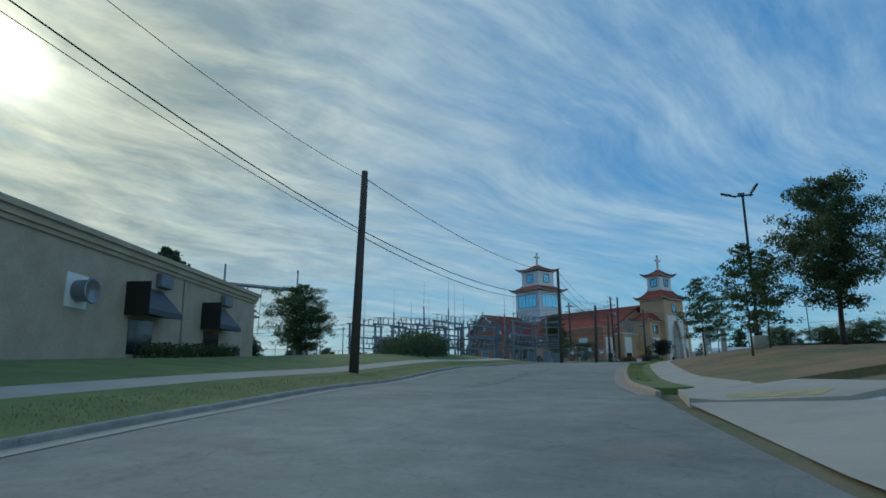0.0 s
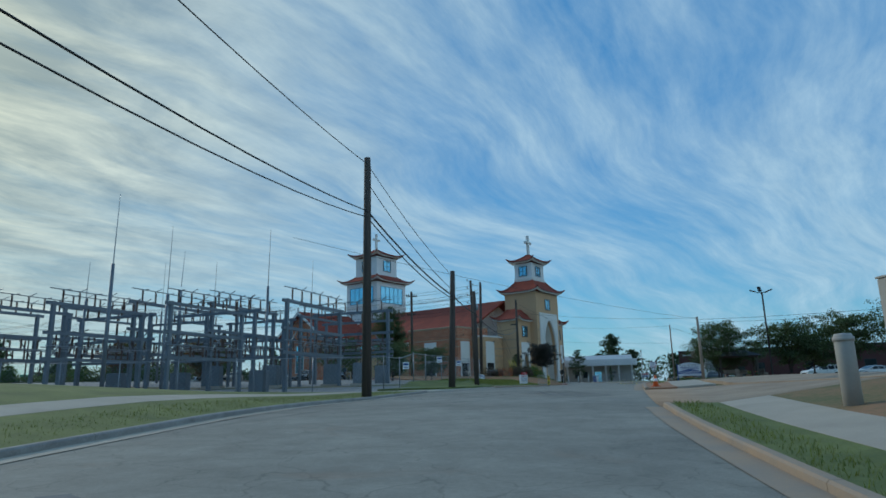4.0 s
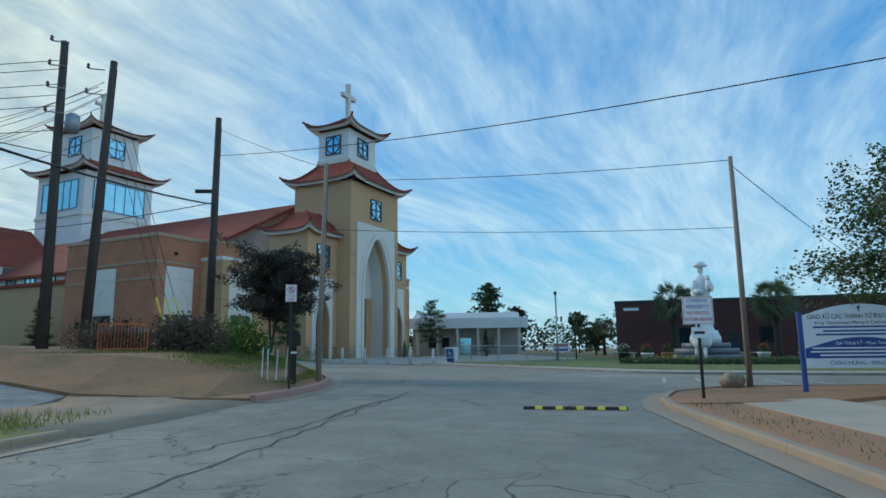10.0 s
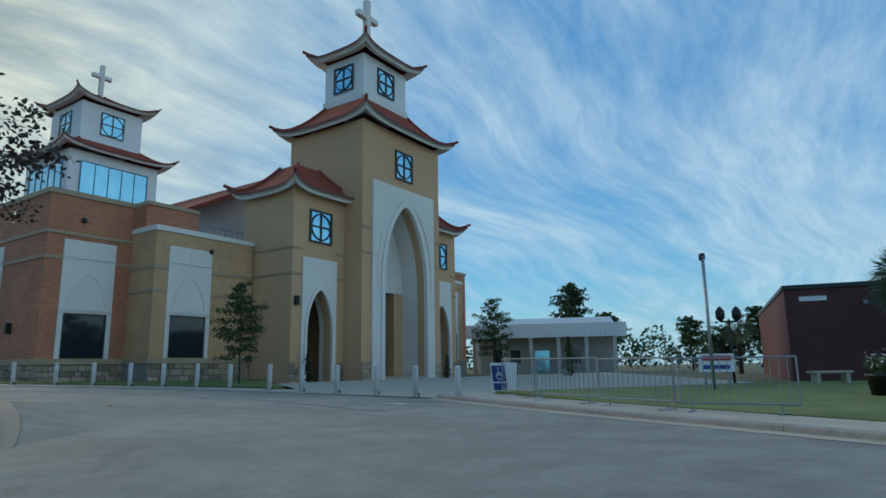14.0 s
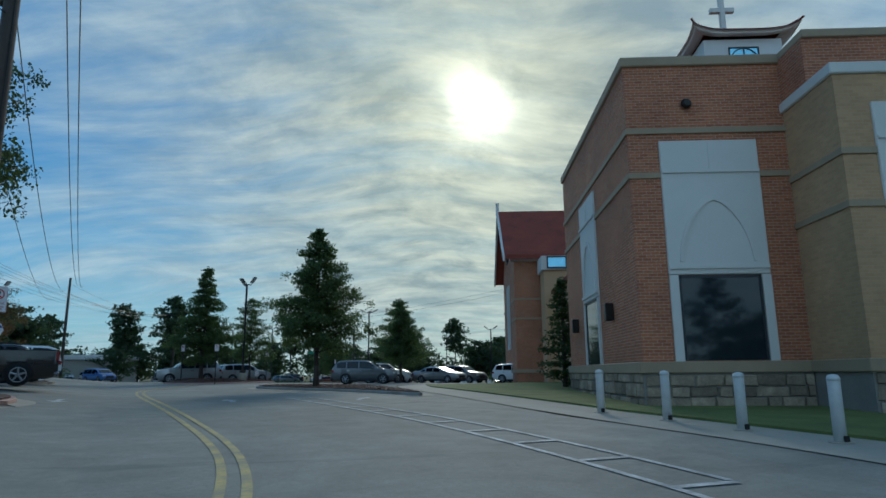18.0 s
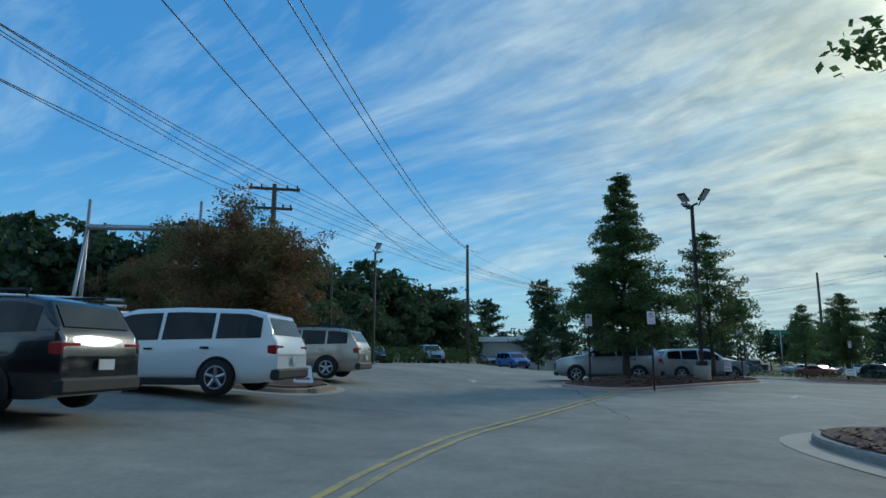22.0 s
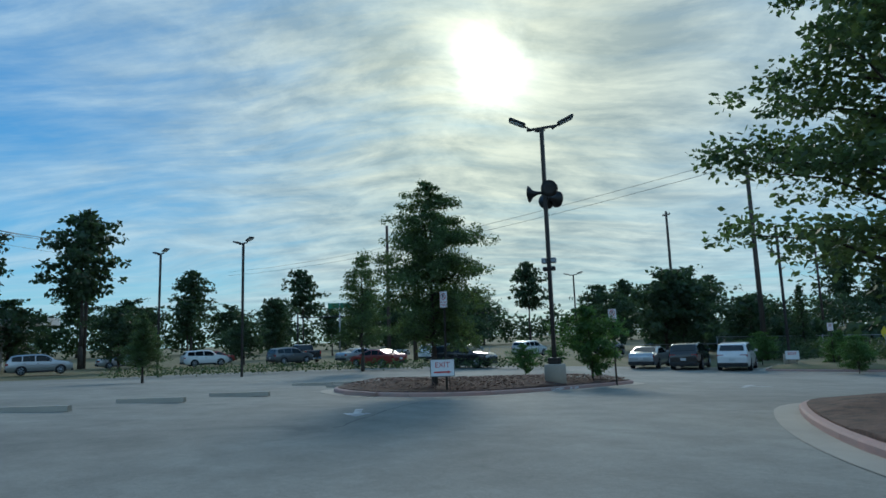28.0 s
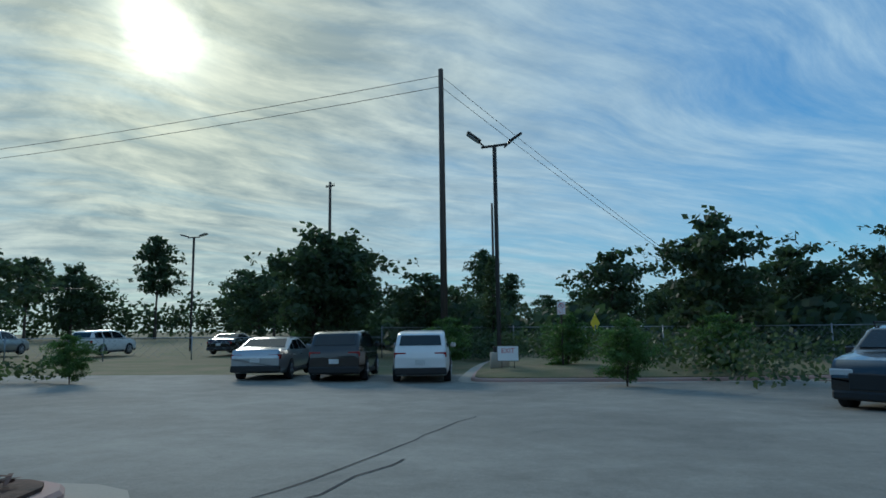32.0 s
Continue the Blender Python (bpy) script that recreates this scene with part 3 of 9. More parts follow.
def patch(name, outline, dz, mat, label, category="ground", step=2.0, kind="structure", rounds=0):
    """A sheet inside an outline, draped over the land."""
    if rounds:
        outline = smooth_line(list(outline) + [outline[0]], rounds)[:-1]
    ring = strip_points(list(outline) + [outline[0]], step)[:-1]
    bm = bmesh.new()
    vs = [bm.verts.new((x, y, 0)) for x, y in ring]
    bm.faces.new(vs)
    xs, ys = [p[0] for p in ring], [p[1] for p in ring]
    for axis, lo, hi in ((0, min(xs), max(xs)), (1, min(ys), max(ys))):
        k = lo + step * 1.7
        while k < hi:
            co, no = ((k, 0, 0), (1, 0, 0)) if axis == 0 else ((0, k, 0), (0, 1, 0))
            bmesh.ops.bisect_plane(bm, geom=bm.verts[:] + bm.edges[:] + bm.faces[:], plane_co=co, plane_no=no)
            k += step * 1.7
    for v in bm.verts:
        v.co.z = gz(v.co.x, v.co.y) + dz
    bmesh.ops.recalc_face_normals(bm, faces=bm.faces)
    if sum(fc.normal.z for fc in bm.faces) < 0:
        bmesh.ops.reverse_faces(bm, faces=bm.faces)
    if dz > 0.02:
        skirt(bm)
    return tagged(link(name, bm, mat), label, category, kind=kind)


def heap(ob, ring, high, over):
    """Heap a bed up towards its middle."""
    line = strip_points(list(ring) + [ring[0]], 0.5)
    for v in ob.data.vertices:
        d = min(math.hypot(v.co.x - x, v.co.y - y) for x, y in line)
        if v.co.z > gz(v.co.x, v.co.y):
            v.co.z += high * min(1.0, max(0.0, d - 0.15) / over)


def kerb(name, pts, mat, label, width=0.16, high=0.13, gutter=0.45, side=1, piece=3.0, gutter_mat=None):
    """A kerb along a line, in cast lengths with joints, and its gutter pan on the road side (side: +1 when the road is to the right)."""
    top = thing(name, 0, 0, 0, 0, label, "kerb", kind="structure")
    pts = strip_points(pts, 0.75)
    run, bm, start = 0.0, None, True
    prev = None
    for i in range(len(pts) - 1):
        (x0, y0), (x1, y1) = pts[i], pts[i + 1]
        l = math.hypot(x1 - x0, y1 - y0)
        if l < 1e-4:
            continue
        if bm is None:
            bm, prev, run = bmesh.new(), None, 0.0
        nx, ny = (y1 - y0) / l * side, -(x1 - x0) / l * side
        last = run + l >= piece or i == len(pts) - 2
        ends = [(x0, y0)] if prev is None else []
        ends.append((x1 - (x1 - x0) / l * 0.012, y1 - (y1 - y0) / l * 0.012) if last else (x1, y1))
        for x, y in ends:
            z = gz(x, y)
            prof = ((0.0, -0.1), (0.0, high * 0.75), (-0.03, high), (-width, high), (-width, -0.1))
            ring = [bm.verts.new((x + nx * o, y + ny * o, z + h)) for o, h in prof]
            if prev:
                for k in range(4):
                    bm.faces.new((prev[k], prev[k + 1], ring[k + 1], ring[k]))
            else:
                bm.faces.new(ring)
            prev = ring
        run += l
        if last:
            bm.faces.new(prev)
            bmesh.ops.recalc_face_normals(bm, faces=bm.faces)
            part("kerb_length", bm, mat, top)
            bm = None
    if gutter:
        line = offset_line(pts, -0.0)
        out = offset_line(pts, gutter * side)
        g = band("gutter", line, out, 0.012, gutter_mat or mat, "", "", "", cols=1)
        g.parent = top
        for k in ("label", "category", "kind"):
            if k in g:
                del g[k]
    return top


# ---- ground, street and car park ----
def make_land():
    xs = [-900, -600, -420, -320, -250, -200, -170] + list(range(-150, 61, 3)) + [75, 100, 140, 200, 300, 500, 900]
    ys = [-900, -500, -330, -240, -190, -160] + list(range(-140, 121, 3)) + [135, 160, 200, 260, 350, 500, 900]
    bm = bmesh.new()
    grid = [[bm.verts.new((x, y, gz(x, y) - 0.10)) for y in ys] for x in xs]
    for i in range(len(xs) - 1):
        for j in range(len(ys) - 1):
            bm.faces.new((grid[i][j], grid[i + 1][j], grid[i + 1][j + 1], grid[i][j + 1]))
    tagged(link("ground", bm, "grass_dry", smooth=True), "uneven dry grass and bare earth round the streets", "ground", kind="structure")


make_land()
LEFT = [(-3.0, -126), (-6.7, -113.0), (-8.7, -105.5), (-10.4, -96.0), (-12.4, -86.5), (-13.6, -80.0), (-14.5, -70.0), (-14.95, -60.0), (-15.0, -49.6), (-14.4, -38.5), (-12.4, -29.0), (-10.2, -18.7), (-8.4, -8.8), (-6.7, 0.7), (-5.1, 8.0), (-4.4, 13.5)]
RIGHT = [(7.0, -126), (3.2, -111.5), (1.3, -104.2), (-0.7, -95.3), (-2.3, -87.5), (-3.3, -80.0), (-4.2, -70.0), (-4.35, -60.0), (-4.1, -50.2), (-2.9, -40.4), (-1.65, -30.5), (0.25, -20.6), (1.25, -13.0), (2.15, -8.0), (3.35, -0.6), (4.2, 6.0), (4.75, 10.0)]
street_l, street_r = smooth_line(LEFT), smooth_line(RIGHT)
band("street", strip_points(street_l, 400), strip_points(street_r, 400), 0.0, "asphalt", "worn grey asphalt street with fine cracks", "road", cols=8)
LOT = [(-4.6, 11.6), (-4.5, 15.6), (-5.1, 19.2), (-6.6, 22.7), (-9.7, 25.8), (-13.5, 27.2), (-29.6, 26.9), (-31, 14), (-62, 8), (-76, 15), (-112, 26), (-121, 50), (-112, 68), (-101, 78), (-95, 82.5), (-90, 84), (-82, 86), (-76, 90), (-60, 84), (-52, 70), (-46, 46), (-40, 43.4), (-28.5, 40.9), (-20.5, 39.2), (-13, 38.6), (-5.8, 36.2), (-0.3, 33.3), (2.6, 29.0), (6.6, 24.0), (8.7, 20.8), (13, 18.5), (24, 14.5), (46, 9), (44, 1), (22, 7.5), (12, 11.2), (7.8, 11.5), (5.6, 10.0), (4.7, 8.0)]
lot = patch("car_park", LOT, 0.004, "asphalt", "grey asphalt car park and forecourt", "road", step=1.7)
for v in lot.data.vertices:  # its edge dips under the street's end
    along = ((v.co.x + 4.6) * 9.3 - (v.co.y - 11.6) * 3.6) / 9.97
    off = abs((v.co.x + 4.6) * 3.6 + (v.co.y - 11.6) * 9.3) / 9.97
    if -1.5 < along < 11.5 and off < 0.9:
        v.co.z -= 0.08

# verges and pavements of the street
n_l, n_r = len(street_l), len(street_r)


def stretch(line, y0, y1):
    return [p for p in line if y0 <= p[1] <= y1]


low_l = stretch(street_l, -130, -32)
kerb("kerb_left", low_l, "kerb_grey", "grey concrete kerb with gutter on the left of the street", side=1, gutter_mat="concrete")
band("verge_grass", offset_line(low_l, -0.16), offset_line(low_l, -2.6), 0.12, "grass", "narrow strip of mown green grass", "grass", cols=2)
band("pavement_left", offset_line(low_l, -2.6), offset_line(low_l, -3.8), 0.125, "concrete", "pale concrete pavement beside the street", "pavement", cols=2)
band("bank_grass", offset_line(low_l, -3.8), offset_line(low_l, -14.0), 0.12, "grass", "green grass bank behind the pavement", "grass", cols=6)
drive_l = stretch(street_l, -33.9, -19.5)
band("substation_drive", offset_line(drive_l, 0.1), offset_line(drive_l, -5.5), 0.04, "concrete", "pale concrete driveway of the substation", "pavement", cols=4)
mid_l = stretch(street_l, -20.6, 4.2)
kerb("kerb_left_upper", mid_l, "kerb_clay", "clay-stained concrete kerb on the left of the street", side=1)
band("verge_upper", offset_line(mid_l, -0.16), offset_line(mid_l, -6.4), 0.10, "grass", "rough green grass verge behind the kerb", "grass", cols=4)
patch("verge_corner", [(-11.2, -20.9), (-12.2, -24.6), (-13.2, -25.8), (-17.8, -25.4), (-17.0, -14.0), (-14.5, -9.0), (-13.6, -12.0)], 0.15, "grass", "corner of rough grass before the substation fence", "grass", step=1.0)
drive2 = stretch(street_l, 2.6, 10.4)
band("gravel_drive_apron", offset_line(drive2, 0.1), offset_line(drive2, -4.6), 0.035, "gravel_tan", "sandy worn apron of a gravel drive", "pavement", cols=3)
corner = smooth_line([(-4.75, 9.2), (-3.9, 12.5), (-3.8, 15.5), (-4.4, 19.0), (-5.9, 22.5), (-9.2, 25.7), (-13.5, 27.0), (-20, 27.1), (-29.6, 26.9)])
kerb("kerb_corner", corner, "kerb_red", "red-painted concrete kerb round the corner", high=0.19, side=1, gutter_mat="kerb_clay")
corner_bed = patch("corner_bed", [(-4.95, 9.2), (-4.1, 12.5), (-4.0, 15.5), (-4.6, 18.9), (-6.1, 22.4), (-9.3, 25.5), (-13.5, 26.8), (-20, 26.9), (-29.6, 26.7), (-30, 19), (-20, 15), (-11, 10)], 0.11, "clay_dirt", "bare red clay and thin grass at the corner", "soil", rounds=1)
heap(corner_bed, [(-4.95, 9.2), (-4.1, 12.5), (-4.0, 15.5), (-4.6, 18.9), (-6.1, 22.4), (-9.3, 25.5), (-13.5, 26.8), (-29.6, 26.7), (-30, 19), (-20, 15), (-11, 10)], 0.42, 1.3)
patch("gravel_yard", [(-9.5, 4.2), (-9.6, 9.8), (-20, 15), (-30, 19), (-36, 16), (-36, 2), (-15, -2)], 0.03, "gravel", "grey gravel yard behind the verge", "gravel")
patch("substation_yard", [(-18, -38), (-15.8, -21), (-15.2, -2), (-36, 2), (-75, -2), (-75, -60), (-36, -52)], 0.02, "gravel", "pale grey gravel of the substation yard", "gravel", step=4)

low_r = stretch(street_r, -95.6, -47)
kerb("kerb_right", low_r, "kerb_clay", "clay-stained concrete kerb on the right of the street", side=-1)
low_v = stretch(street_r, -93.4, -47)
band("verge_right", offset_line(low_v, 0.16), offset_line(low_v, 1.4), 0.12, "grass", "strip of grass beside the kerb", "grass", cols=2)
band("pavement_right", offset_line(low_r, 1.4), offset_line(low_r, 2.6), 0.125, "concrete", "pale concrete pavement", "pavement", cols=2)
patch("pavement_ramp", [(-0.35, -92.9), (0.0, -96.2), (2.9, -98.2), (4.2, -97.4), (1.55, -91.6)], 0.118, "concrete", "pale concrete ramp down to the drive", "pavement", step=0.8)
patch("tactile_strip", [(0.35, -95.2), (0.55, -96.3), (2.5, -97.6), (2.9, -96.9)], 0.13, "line_yellow", "worn yellow tactile strip on the ramp", "pavement", step=0.8)
band("slope_right", offset_line(low_r, 2.6), offset_line(low_r, 26.0), 0.12, "slope_soil", "slope of dry grass and bare red clay", "soil", cols=10)
up_r = stretch(street_r, -37, 7.0) + [(4.75, 8.0), (5.6, 9.7), (7.8, 11.3), (12, 11.0), (22, 7.3), (44, 0.8)]
kerb("kerb_right_upper", up_r, "kerb_clay", "orange clay-stained kerb in front of the pavement", side=-1)
walk_r = stretch(street_r, -37, 7.0)
apron_r = stretch(street_r, -49, -35.5)
band("gravel_apron", offset_line(apron_r, -0.05), offset_line(apron_r, 7.0), 0.03, "gravel_tan", "stony clay apron at the gravel lot's entrance", "gravel", cols=4)
band("clay_strip", offset_line(walk_r, 0.16), offset_line(walk_r, 1.4), 0.11, "clay", "strip of bare red clay behind the kerb", "soil", cols=2)
band("pavement_right_upper", offset_line(walk_r, 1.4), offset_line(walk_r, 3.0), 0.125, "concrete", "pale concrete pavement", "pavement", cols=2)
patch("gravel_lot", [(2.2, -48), (1.6, -36), (3.4, -21), (5.3, -10.4), (6.4, -1), (7.2, 5.2), (12, 6.4), (24, 3.0), (44, -4), (44, -48)], 0.06, "gravel_tan", "wide tan gravel lot", "gravel", step=3)
patch("corner_right_bed", [(4.35, 6.4), (4.95, 8.0), (5.8, 9.5), (7.9, 11.0), (12, 10.8), (22, 7.0), (24, 3.2), (12, 6.6), (7.2, 5.4)], 0.11, "clay_dirt", "bare earth round the church sign", "soil", rounds=0)
drv = [(0.0, -96.4), (1.7, -104.2), (3.5, -111.5), (7.5, -126)]
band("side_drive", drv, [(16, -96), (18, -104), (19, -111), (22, -126)], 0.008, "concrete", "pale concrete side drive with a zebra crossing", "road", cols=5)

# the forecourt's far side: kerb, walk and lawn
FAR = [(-0.6, 33.6), (2.6, 29.0), (6.6, 24.0), (8.7, 20.8), (13, 18.4), (24, 14.3), (46, 8.8)]
far_k = smooth_line(FAR)
kerb("kerb_far", far_k, "kerb_grey", "concrete kerb along the forecourt", side=1, gutter_mat="concrete")
band("walk_far", offset_line(far_k, -0.16), offset_line(far_k, -1.7), 0.125, "concrete", "pale concrete walk along the lawn", "pavement", cols=2)
patch("lawn", [(1.2, 35.6), (4.2, 30.0), (8.0, 25.2), (10.0, 22.4), (13.6, 20.1), (24.5, 16.0), (46.5, 10.4), (60, 30), (48, 48), (14, 44), (8, 40)], 0.13, "grass", "mown green lawn round the statue", "grass", rounds=0)
WALK = [(-50, 60), (-46, 46.2), (-40, 43.4), (-28.5, 40.9), (-20.5, 39.2), (-13, 38.6), (-5.8, 36.2), (-0.6, 33.6)]
wl = smooth_line(WALK)
band("church_walk", wl, offset_line(wl, -1.9), 0.02, "concrete", "pale concrete walk along the forecourt", "pavement", cols=2)
patch("church_plaza", [(-6.5, 38.2), (-0.5, 35.4), (8, 41), (14, 46), (12, 78), (2, 66), (-8, 49), (-10, 45)], 0.015, "concrete", "pale concrete plaza before the church doors", "pavement")
patch("church_lawn", [(-48, 62), (-44.3, 47.2), (-39.4, 45.2), (-28.3, 42.7), (-20.3, 41.0), (-13, 40.4), (-7.5, 39.2), (-10.5, 46), (-13, 52), (-24, 46), (-44, 66)], 0.07, "grass", "mown green lawn below the church walls", "grass")


def arc_outline(cx, cy, rx, ry, yaw, n=20, p=2.6):
    out = []
    for i in range(n):
        a = 2 * math.pi * i / n
        c, s = math.cos(a), math.sin(a)
        x, y = rx * math.copysign(abs(c) ** (2 / p), c), ry * math.copysign(abs(s) ** (2 / p), s)
        out.append((cx + x * math.cos(yaw) - y * math.sin(yaw), cy + x * math.sin(yaw) + y * math.cos(yaw)))
    return out


def island(name, outline, kerb_mat, bed_mat, label, rounds=2, high=0.24):
    ring = smooth_line(list(outline) + [outline[0], outline[1]], rounds)
    ring = ring[2:-2]
    kerb(name + "_kerb", ring + [ring[0]], kerb_mat, label, side=1, piece=2.4, gutter_mat="concrete")
    made = patch(name, [p for p in offset_line(ring, -0.14)], 0.16, bed_mat, "raised bed of dark bark mulch inside a kerb" if bed_mat == "mulch" else "raised bed of dry grass inside a kerb", "planting bed", step=1.2)
    heap(made, ring + [ring[0]], high, 1.3)
    return ring


# outlines run so that the car park lies to their right
ISLANDS = {
    "tree_island": ([(-28.8, 40.1), (-32.7, 39.6), (-36.9, 38.6), (-40.5, 37.5), (-43.4, 36.9), (-45.3, 37.1), (-46.2, 38.6), (-44.5, 41.0), (-40, 42.3), (-34, 41.2)], "kerb_grey", "mulch"),
    "first_island": ([(-64.4, 36.8), (-66.8, 39.2), (-70.0, 41.6), (-71.2, 43.2), (-70.5, 43.9), (-68.3, 42.5), (-65.3, 40.7), (-62.4, 38.9), (-59.6, 37.1), (-57.6, 35.9), (-57.5, 34.6), (-58.8, 33.6), (-60.6, 33.1), (-62.4, 34.4)], "kerb_pink", "mulch"),
    "second_island": ([(-89.5, 51.9), (-91.0, 53.4), (-90.2, 59), (-89.0, 63.0), (-87.8, 64.0), (-86.9, 63.0), (-85.6, 59.4), (-84.5, 56.2), (-84.05, 53.9), (-84.9, 52.2), (-87.0, 51.5)], "kerb_pink", "mulch"),
    "left_island": ([(-25.4, 27.2), (-28.2, 28.0), (-30.0, 27.7), (-30.7, 26.2), (-30.9, 14.5), (-25.4, 14.5)], "kerb_pink", "mulch"),
    "far_left_island": ([(-49.0, 26.9), (-51.4, 26.9), (-52.2, 25.6), (-52.3, 12), (-48.3, 12), (-48.3, 25.8)], "kerb_clay", "mulch"),
    "right_island": ([(-68.1, 51.8), (-69.4, 51.3), (-72.0, 52.9), (-74.8, 55.8), (-77.2, 59.0), (-76.6, 61.0), (-73.6, 61.4), (-72.6, 57.2), (-71.6, 54.9), (-69.6, 53.0)], "kerb_pink", "mulch"),
    "exit_island": ([(-84.4, 85.6), (-91.2, 80.2), (-93.3, 78.8), (-94.2, 80.2), (-98.2, 88), (-101, 96), (-86, 104), (-79, 92)], "kerb_pink", "grass_dry"),
}
FLAT, RINGS = {"tree_island": 0.02}, {}
for isl, (outline, km, bedm) in ISLANDS.items():
    area = sum(x0 * y1 - x1 * y0 for (x0, y0), (x1, y1) in zip(outline, outline[1:] + outline[:1]))
    if area < 0:
        outline = outline[::-1]
    # anticlockwise outlines have the road to their right
    RINGS[isl] = island(isl, outline, km, bedm, ("pink-painted" if km == "kerb_pink" else "grey") + " concrete kerb round a planting bed", high=FLAT.get(isl, 0.24))


# ---- the church ----
CH = thing("church", -5.5, 56.5, 0.70, 61.0, "church of tan stucco and brick with red pagoda roofs", "church")


def arch_curve(ac, w, spring, apex, n=8):
    """A pointed arch from the left springing over the apex to the right one."""
    left = []
    for i in range(n + 1):
        s = i / n
        left.append((ac - w * (1 - s ** 1.0) * (1 + 0.35 * s * (1 - s) * 2), spring + (apex - spring) * (1 - (1 - s) ** 1.75) ** 0.92))
    return left + [(2 * ac - x, z) for x, z in left[-2::-1]]


def arch_wall(bm, a0, a1, z0, z1, ac, w, spring, apex, b0, b1, mi=0):
    pts = [(a0, z0), (ac - w, z0)] + arch_curve(ac, w, spring, apex) + [(ac + w, z0), (a1, z0), (a1, z1), (a0, z1)]
    return prism(bm, pts, "y", b0, b1, mi)


def arch_trim(bm, ac, w, spring, apex, z0, t, b0, b1):
    """The raised border that follows an arch."""
    inner = [(ac - w, z0)] + arch_curve(ac, w, spring, apex) + [(ac + w, z0)]
    outer = [(ac - w - t, z0)] + arch_curve(ac, w + t, spring, apex + t * 1.6) + [(ac + w + t, z0)]
    cuts = [[bm.verts.new((p[0], b, p[1])) for p, b in ((i, b0), (o, b0), (o, b1), (i, b1))] for i, o in zip(inner, outer)]
    for c0, c1 in zip(cuts, cuts[1:]):
        for k in range(4):
            bm.faces.new((c0[k], c0[(k + 1) % 4], c1[(k + 1) % 4], c1[k]))
    bm.faces.new(cuts[0])
    bm.faces.new(cuts[-1])
    bmesh.ops.recalc_face_normals(bm, faces=bm.faces)
    return bm


def pagoda_roof(parent, ca, cb, ha, hb, z, top_a, top_b, rise, lift, over=1.0, name="pagoda_roof"):
    """A hipped roof with swept-up corners: eaves ring, tiles, white soffit edge and hip ridges."""
    n, m = 14, 6
    bm, under = bmesh.new(), bmesh.new()

    def ring(f, dz=0.0, shrink=0.0):
        ra, rb = (ha + over) * f + top_a * (1 - f) - shrink, (hb + over) * f + top_b * (1 - f) - shrink
        out = []
        for side in range(4):
            for i in range(n):
                s = -1 + 2 * i / n
                k = abs(s) ** 4.5 * lift * max(0.0, f) ** 4
                flare = 1 + 0.035 * abs(s) ** 4 * f
                zz = z + rise * (1 - f) ** 1.45 + k + dz
                p = {0: (ra * s * flare, -rb * flare), 1: (ra * flare, rb * s * flare), 2: (-ra * s * flare, rb * flare), 3: (-ra * flare, -rb * s * flare)}[side]
                out.append((ca + p[0], cb + p[1], zz))
        return out

    def skin(b, rings):
        vr = [[b.verts.new(p) for p in r] for r in rings]
        for u, v in zip(vr, vr[1:]):
            for i in range(len(u)):
                b.faces.new((u[i], u[(i + 1) % len(u)], v[(i + 1) % len(u)], v[i]))
        return vr

    tiles = skin(bm, [ring(1 - j / m) for j in range(m + 1)])
    bm.faces.new(tiles[-1])
    top = part(name, bm, "roof_red", parent, "red tiled roof with upswept corners", smooth=False)
    skin(under, [ring(1.0, 0.03, -0.06), ring(1.0, -0.10, -0.06), ring(1.0, -0.13, 0.10), ring(0.985, -0.30, 0.10), ring(0.93, -0.36, 0.0), ring(0.72, -0.36, 0.0)])
    part("soffit", under, "white_trim", top, "white moulded soffit")
    edge = bmesh.new()
    skin(edge, [ring(1.0, 0.06, -0.02), ring(1.0, 0.05, -0.09), ring(1.0, -0.10, -0.09)])
    part("roof_edge", edge, "roof_edge", top, "dark red roof edge")
    for sa, sb in ((1, 1), (1, -1), (-1, 1), (-1, -1)):
        hip = bmesh.new()
        pts = []
        for j in range(m + 1):
            f = 1 - j / m
            fl = 1 + 0.035 * f
            pts.append((ca + sa * ((ha + over) * f + top_a * (1 - f)) * fl, cb + sb * ((hb + over) * f + top_b * (1 - f)) * fl, z + rise * (1 - f) ** 1.45 + lift * f ** 4 + 0.06))
        pts.insert(0, (pts[0][0] + sa * 0.25, pts[0][1] + sb * 0.25, pts[0][2] + 0.16))
        for p, q in zip(pts, pts[1:]):
            tube(hip, p, q, 0.11, 0.11, 6)
        part("hip_ridge", hip, "roof_red", top)
    return top


